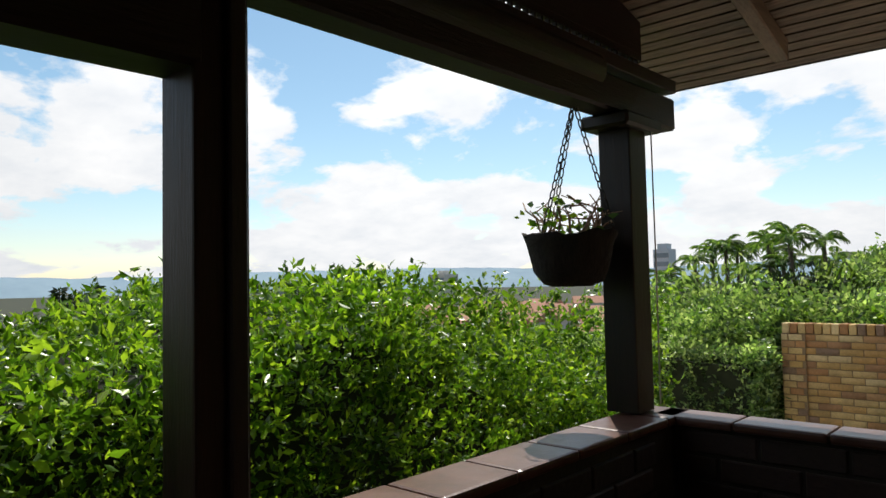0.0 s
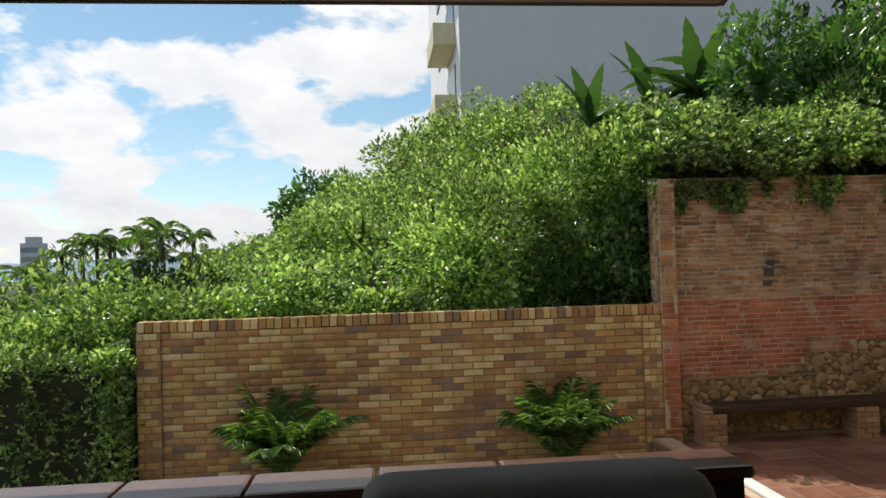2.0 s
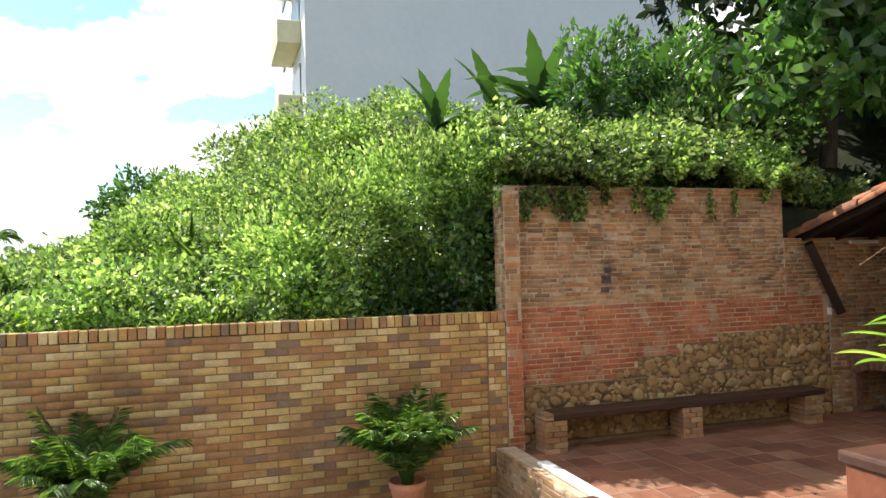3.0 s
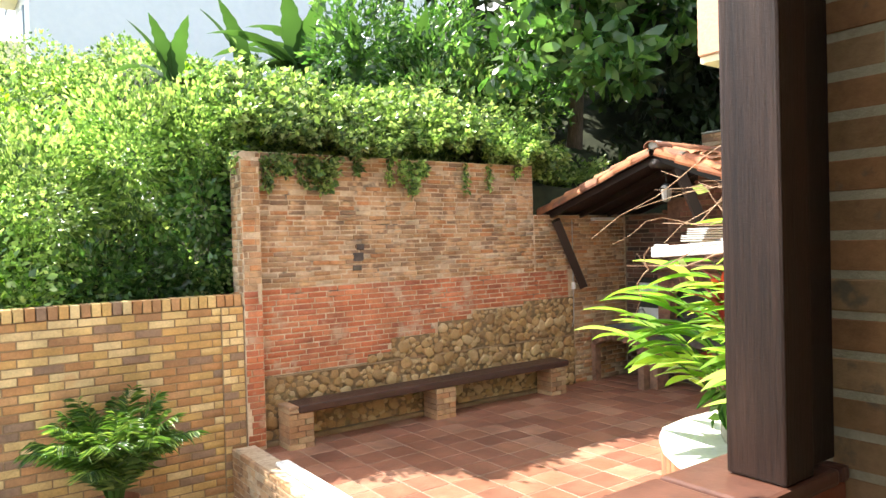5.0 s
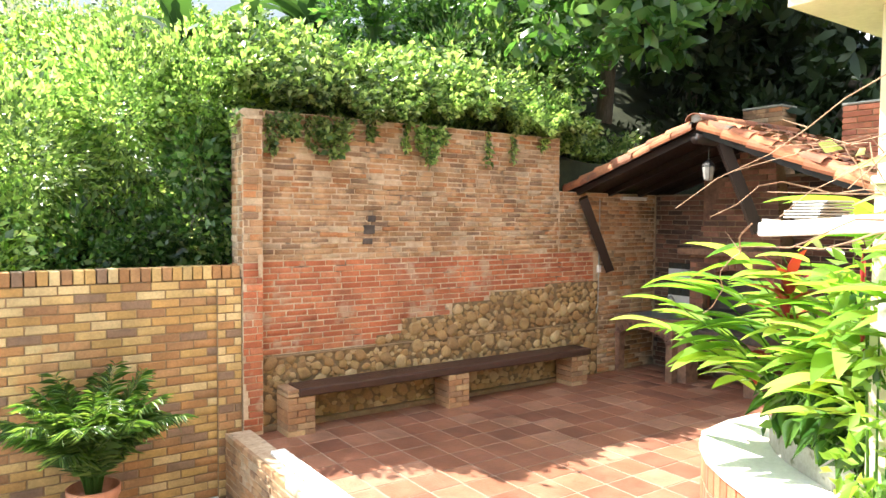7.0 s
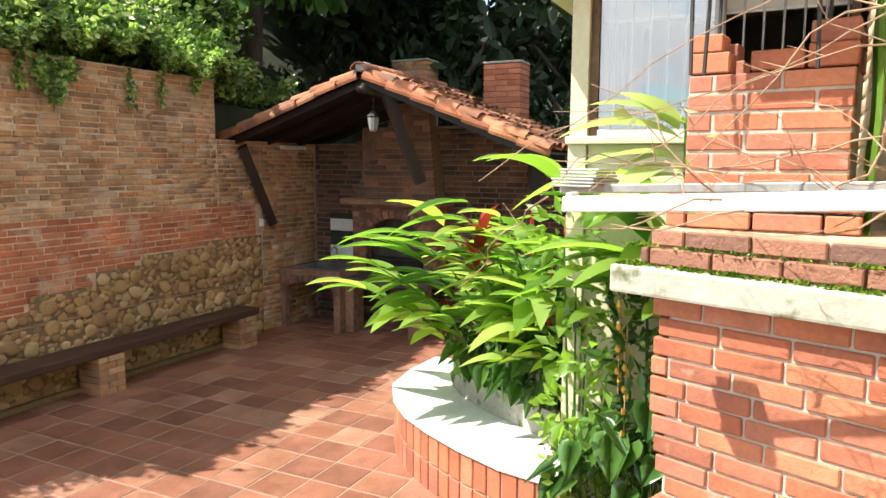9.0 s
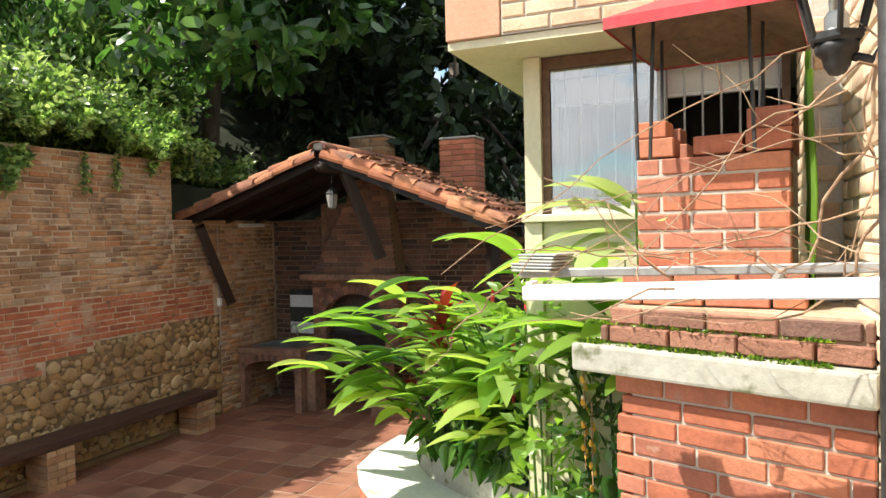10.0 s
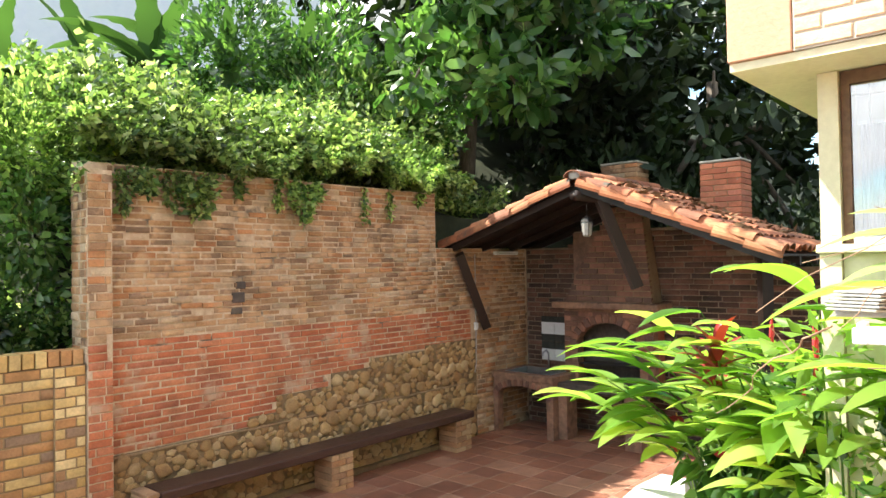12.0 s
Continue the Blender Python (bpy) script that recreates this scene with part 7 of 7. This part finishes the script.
for k in range(15):
    feather_palm(-14.4 + 0.5 * k + random.uniform(-0.3, 0.3), 30 + random.uniform(-4, 5), -2.7 + 0.05 * k, random.uniform(3.9, 5.3), random.uniform(0.9, 1.15))
for k in range(9):
    bush("slope_bush", -14.0 + 0.85 * k, 31 + random.uniform(-2, 2), -1.5 + 0.12 * k, [(0, 0, 0.9, 1.0), (0.8, 0.2, 1.3, 0.8), (-0.8, 0, 0.8, 0.9)], 0.20, L_TREE if k % 2 else L_DARK, "dark green growth around the palms on the slope", 200)
for k in range(16):
    x = random.uniform(-11.5, -1)
    bush("slope_bush", x, random.uniform(22, 30), -2.3 + 0.17 * (x + 17), [(0, 0, 0.8, 1.3), (1.1, 0.2, 0.6, 1.1), (-1.0, 0, 0.5, 1.1)], 0.22, L_DARK if k % 2 else L_VINE, "mixed green bush on the slope beyond the wall", 160)
for k in range(26):
    a = radians(random.uniform(54, 74))
    r = random.uniform(55, 90)
    x, y = -r * math.sin(a), r * math.cos(a)
    t = thing("cypress", (x, y, ground_height(x, y)), "slim dark conifer in the valley", "conifer", "conifers in the valley")
    tall = random.uniform(10.5, 13.0)
    part("trunk", tube([(0, 0, -0.5), (0, 0, tall * 0.5), (0, 0, tall)], [0.2, 0.12, 0.03], 6), M["bark"], t)
    m = 700
    zz = tall * (0.12 + 0.88 * rng.random(m))
    rr = 1.1 * (1 - zz / tall * 0.92) * np.sqrt(rng.random(m))
    aa = rng.uniform(0, 6.28, m)
    b = np.stack([rr * np.cos(aa), rr * np.sin(aa), zz], 1)
    part("foliage", leaves("foliage", b, np.stack([np.cos(aa), np.sin(aa), rng.normal(0.1, 0.4, m)], 1), 0.5, L_DARK, 0.4), None, t)


# ---- bricks, stones and tiles ----
def brick_template(length, high, deep=0.03, proud=0.009, edge=0.005):
    """A brick facing -y, from its lower left front corner."""
    back, mid, front = deep, -proud + edge, -proud
    v = []
    for yy, e in ((back, 0), (mid, 0), (front, edge)):
        v += [(e, yy, e), (length - e, yy, e), (length - e, yy, high - e), (e, yy, high - e)]
    f = []
    for s in (0, 4):
        for k in range(4):
            f.append((s + k, s + (k + 1) % 4, s + 4 + (k + 1) % 4, s + 4 + k))
    f.append((8, 9, 10, 11))
    return np.array(v), f


def lay(owner, key, origin, turn, length, high, bl=0.255, bh=0.0665, joint=0.010, parts=0, focus=None, allow=None, rough=0.0, name="brick", proud=0.009, course=None):
    """Bricks in running bond on a face that looks along -y when turn is 0; some as parts, the rest joined."""
    specs = []
    rows = int(high / bh + 0.3)
    for r in range(rows):
        u = -bl * (0.5 if r % 2 else 0.0) + (random.uniform(-0.06, 0.06) if rough else 0)
        while u < length - 0.02:
            a, b = max(0.0, u), min(length, u + bl)
            if b - a > 0.05 and (allow is None or allow((a + b) / 2, r * bh + bh / 2)):
                specs.append((a + joint / 2, r * bh + joint / 2, b - a - joint, bh - joint))
            u += bl
    place = pose(*origin, 0, 0, turn)
    if focus is not None:
        specs.sort(key=lambda s: abs(s[0] - focus))
    cache = {}
    for s in specs[:parts]:
        k = round(s[2], 2)
        if k not in cache:
            v, f = brick_template(s[2], s[3], proud=proud)
            cache[k] = mesh_of(name, v, f, M[key])
        o = new(name, cache[k])
        o.parent = owner
        o.matrix_world = place @ pose(s[0] + rough * random.uniform(-0.5, 0.5), random.uniform(-1, 1) * (0.0015 + rough * 0.5), s[1] + rough * random.uniform(-0.3, 0.3), 0, random.uniform(-1, 1) * rough * 90, 0)
    rest = specs[parts:]
    if rest:
        vs = []
        for s in rest:
            v, f = brick_template(s[2], s[3], proud=proud)
            v = v + np.array([s[0] + rough * random.uniform(-0.5, 0.5), random.uniform(-1, 1) * (0.0015 + rough * 0.5), s[1] + rough * random.uniform(-0.3, 0.3)])
            vs.append(v)
        me = quick(np.array(vs), f, name + "s", M[key + "_many"])
        me.transform(place)
        o = new(name + "work", me)
        o.parent = owner
        o["kind"] = "stuff"


lay(yellow_wall, "yellow", (-2.905, 8.868, -1.286), 0, 6.2, 2.12, bl=0.25, bh=0.0813, joint=0.012, parts=300, focus=4.2)
for k in range(68):
    v, f = brick_template(0.080, 0.122, deep=0.16, proud=0.012)
    if k == 0:
        soldier = mesh_of("cap_brick", v, f, M["yellow"])
    o = new("cap_brick", soldier)
    o.parent = yellow_wall
    o.matrix_world = pose(-2.90 + 0.0912 * k, 8.866, 0.834 + random.uniform(-0.003, 0.003))
for x0, wd in ((-2.905, 0.27), (3.06, 0.235)):
    pil = structure("wall_pilaster_yellow", box(x0, x0 + wd, 8.83, 8.852, -1.5, 0.828), M["mortar"], "slim brick pilaster on the garden wall", "pilaster")
    lay(pil, "yellow", (x0, 8.83, -1.286), 0, wd, 2.12, bl=0.16, bh=0.0813, joint=0.012, parts=80)

lay(old_wall, "old", (3.51, 8.938, 0.985), 0, 4.12, 1.50, bl=0.215, bh=0.058, joint=0.012, parts=300, focus=2.0, rough=0.014, proud=0.008)


def stone_top(u):
    x = 3.51 + u
    return 0.0 if x < 4.86 else 0.10 if x < 5.2 else 0.26 if x < 5.9 else 0.40 if x < 6.5 else 0.50 if x < 7.4 else 0.56


lay(old_wall, "red", (3.51, 8.938, 0.02), 0, 4.8, 0.96, bl=0.235, bh=0.064, joint=0.011, parts=180, focus=3.4, rough=0.006, allow=lambda u, z: z + 0.02 > stone_top(u), proud=0.006)
pil = bpy.data.objects["wall_pilaster"]
lay(pil, "red", (3.30, 8.80, -0.70), 0, 0.2, 1.66, bl=0.2, bh=0.07, parts=30, rough=0.005)
lay(pil, "old", (3.30, 8.80, 0.985), 0, 0.2, 1.42, bl=0.2, bh=0.07, parts=30, rough=0.008)
lay(pil, "old", (3.30, 8.93, 0.90), -90, 0.13, 1.5, bl=0.13, bh=0.07, parts=30, rough=0.01)
lay(old_wall, "old", (3.30, 9.12, 0.90), -90, 0.18, 1.57, bl=0.18, bh=0.07, rough=0.01)
inner = bpy.data.objects["wall_old_low"]
lay(inner, "old", (7.64, 8.938, 0.985), 0, 1.95, 0.80, bl=0.215, bh=0.058, joint=0.013, rough=0.010)
lay(inner, "old", (8.42, 8.938, -0.74), 0, 1.18, 1.70, bl=0.245, bh=0.068, joint=0.013, rough=0.012)


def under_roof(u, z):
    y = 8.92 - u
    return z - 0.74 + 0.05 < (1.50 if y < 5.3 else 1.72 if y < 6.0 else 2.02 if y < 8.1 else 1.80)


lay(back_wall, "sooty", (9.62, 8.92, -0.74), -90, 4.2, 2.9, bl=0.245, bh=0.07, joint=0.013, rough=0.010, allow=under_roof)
lay(low_wall, "old", (3.12, 8.78, -1.28), -90, 6.1, 0.62, bl=0.25, bh=0.07, joint=0.012, rough=0.006, parts=60, focus=0.0)
lay(house, "brown", (2.108, 2.215, -0.3), -90, 1.6, 4.2, bl=0.25, bh=0.077, joint=0.011, parts=160, focus=0.0, proud=0.0022)
lay(house_side, "pale", (4.25, 2.334, -0.74), 180, 1.75, 3.36, bl=0.25, bh=0.073, joint=0.012, parts=200, focus=1.0)
side_pier = bpy.data.objects["wall_pier_side"]
lay(side_pier, "pale", (4.83, 2.444, -0.74), 180, 0.58, 3.24, bl=0.25, bh=0.073, joint=0.012, parts=60)
lay(side_pier, "pale", (4.25, 2.444, -0.74), -90, 0.10, 3.24, bl=0.10, bh=0.073, joint=0.012, parts=40)
lay(upper, "pale", (4.508, 3.80, 2.566), -90, 3.6, 0.38, bl=0.25, bh=0.075, joint=0.012, parts=80, focus=0)
v, f = brick_template(0.063, 0.24)
upright = mesh_of("upright_brick", v, f, M["pale"])
for k in range(48):
    for r in range(3):
        o = new("upright_brick", upright)
        o.parent = upper
        o.matrix_world = pose(4.508, 3.795 - 0.0745 * k, 2.955 + 0.252 * r, 0, 0, -90)
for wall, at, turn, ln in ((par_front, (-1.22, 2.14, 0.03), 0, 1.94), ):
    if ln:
        lay(wall, "shade_dark", at, turn, ln, 0.96, bl=0.27, bh=0.0873, joint=0.012, parts=90)
def mouth(u, z):
    yy = 0.68 - u
    return not (-0.47 < yy < 0.53 and z + 0.75 < 1.22 + 0.32 * math.sqrt(max(0.0, 1 - ((yy - 0.03) / 0.47) ** 2)) + 0.03)


lay(bpy.data.objects["fireplace"], "smoky", (9.298, 8.08, 0.02), -90, 1.3, 0.94, bl=0.22, bh=0.07, parts=70, allow=mouth)
lay(par_left, "shade_dark", (-1.255, -1.4, 0.03), 90, 3.4, 0.94, bl=0.27, bh=0.085, joint=0.012, parts=120, focus=3.0)

# rounded river stones set in the old wall
stones = []
for q in range(5):
    bm = bmesh.new()
    bmesh.ops.create_icosphere(bm, subdivisions=2, radius=1.0)
    for vert in bm.verts:
        c = vert.co.copy()
        vert.co = c * (1 + 0.34 * noise.noise(c * 1.6 + Vector((q * 7, 0, 0))))
        vert.co.y = max(-0.62, min(0.62, vert.co.y))
    stones.append(finish(bm, "stone", M["stone"], True))
random.seed(21)
# dark patch of three thin slabs on the old wall's face
hole = thing("wall_patch", (4.76, 8.928, 1.3), "dark patch on the face of the old wall", "patch")
for dx, dz, sx, sz in ((0, 0, 0.07, 0.05), (0.03, 0.12, 0.05, 0.035), (-0.02, -0.13, 0.06, 0.03)):
    part("recess", box(dx - sx, dx + sx, -0.006, 0.012, dz - sz, dz + sz, 0.004), M["soot"], hole)
for x0, x1 in ((3.505, 4.86), (4.862, 5.2), (5.202, 5.9), (5.902, 6.5), (6.502, 7.4), (7.402, 8.4)):
    part("stone_bed", box(x0, x1, 8.922, 8.936, -0.74, stone_top((x0 + x1) / 2 - 3.51) + 0.015), M["stone_bed"], old_wall, "dark rough mortar between river stones")
made = []
tries = 0
while len(made) < 700 and tries < 40000:
    tries += 1
    x, z = random.uniform(3.55, 8.36), random.uniform(-0.72, 0.56)
    r = random.choice((0.028, 0.036, 0.045, 0.055, 0.068, 0.08))
    if z + r * 0.8 > stone_top(x - 3.51) + 0.02 or abs(z) < 0.03:
        continue
    if all((x - a) ** 2 + ((z - b) * 1.15) ** 2 > (0.86 * (r + c)) ** 2 for a, b, c in made):
        made.append((x, z, r))
for x, z, r in made:
    o = new("stone", random.choice(stones))
    o.parent = old_wall
    o.matrix_world = pose(x, 8.922, z, 0, random.uniform(-40, 40), 0) @ Matrix.Diagonal((r * random.uniform(1.0, 1.3), r * 0.56, r * random.uniform(0.8, 1.0), 1))

# bricks of the curved seat
for (x0, y0), (x1, y1) in zip(C_OUT[1:], C_OUT[2:]):
    run = math.hypot(x1 - x0, y1 - y0)
    ang = math.degrees(math.atan2(y1 - y0, x1 - x0))
    count = max(1, round(run / 0.125))
    for q in range(count):
        s = (q + 0.5) / count
        wd = run / count - 0.012
        for r in range(2):
            v, f = brick_template(wd, 0.205 if r else 0.20)
            o = new("seat_brick", mesh_of("seat_brick", v, f, M["kiln"]))
            o.parent = planter
            o.matrix_world = pose(x0 + (x1 - x0) * s + 0.02, y0 + (y1 - y0) * s - 0.02, -0.74 + 0.212 * r, 0, 0, ang) @ pose(-wd / 2, -0.004, 0)

# terrace tiles
STEP = 0.325
tv, tf = [], []
for e, z in ((0.007, -0.012), (0.007, -0.002), (0.010, 0.0)):
    tv += [(e, e, z), (STEP - e, e, z), (STEP - e, STEP - e, z), (e, STEP - e, z)]
for s in (0, 4):
    tf += [(s + k, s + (k + 1) % 4, s + 4 + (k + 1) % 4, s + 4 + k) for k in range(4)]
tf.append((8, 9, 10, 11))
tile_m = mesh_of("floor_tile", tv, tf, M["tile"])
spots = []
for i in range(21):
    for j in range(22):
        x, y = 3.42 + STEP * i, 8.93 - STEP * (j + 1)
        if x < 9.55 and y > 1.9:
            spots.append((x, y))
spots.sort(key=lambda p: abs(p[0] - 5.0) + abs(p[1] - 6.3))
for x, y in spots[:300]:
    o = new("floor_tile", tile_m)
    o.parent = floor_t
    o.matrix_world = pose(x, y, -0.735 + random.uniform(-0.0012, 0.0012), random.uniform(-0.15, 0.15), random.uniform(-0.15, 0.15), 0)
rest = np.array([np.array(tv) + np.array([x, y, -0.735]) for x, y in spots[300:]])
o = new("tilework", quick(rest, tf, "floor_tiles", M["tile_many"]))
o.parent = floor_t
o["kind"] = "stuff"
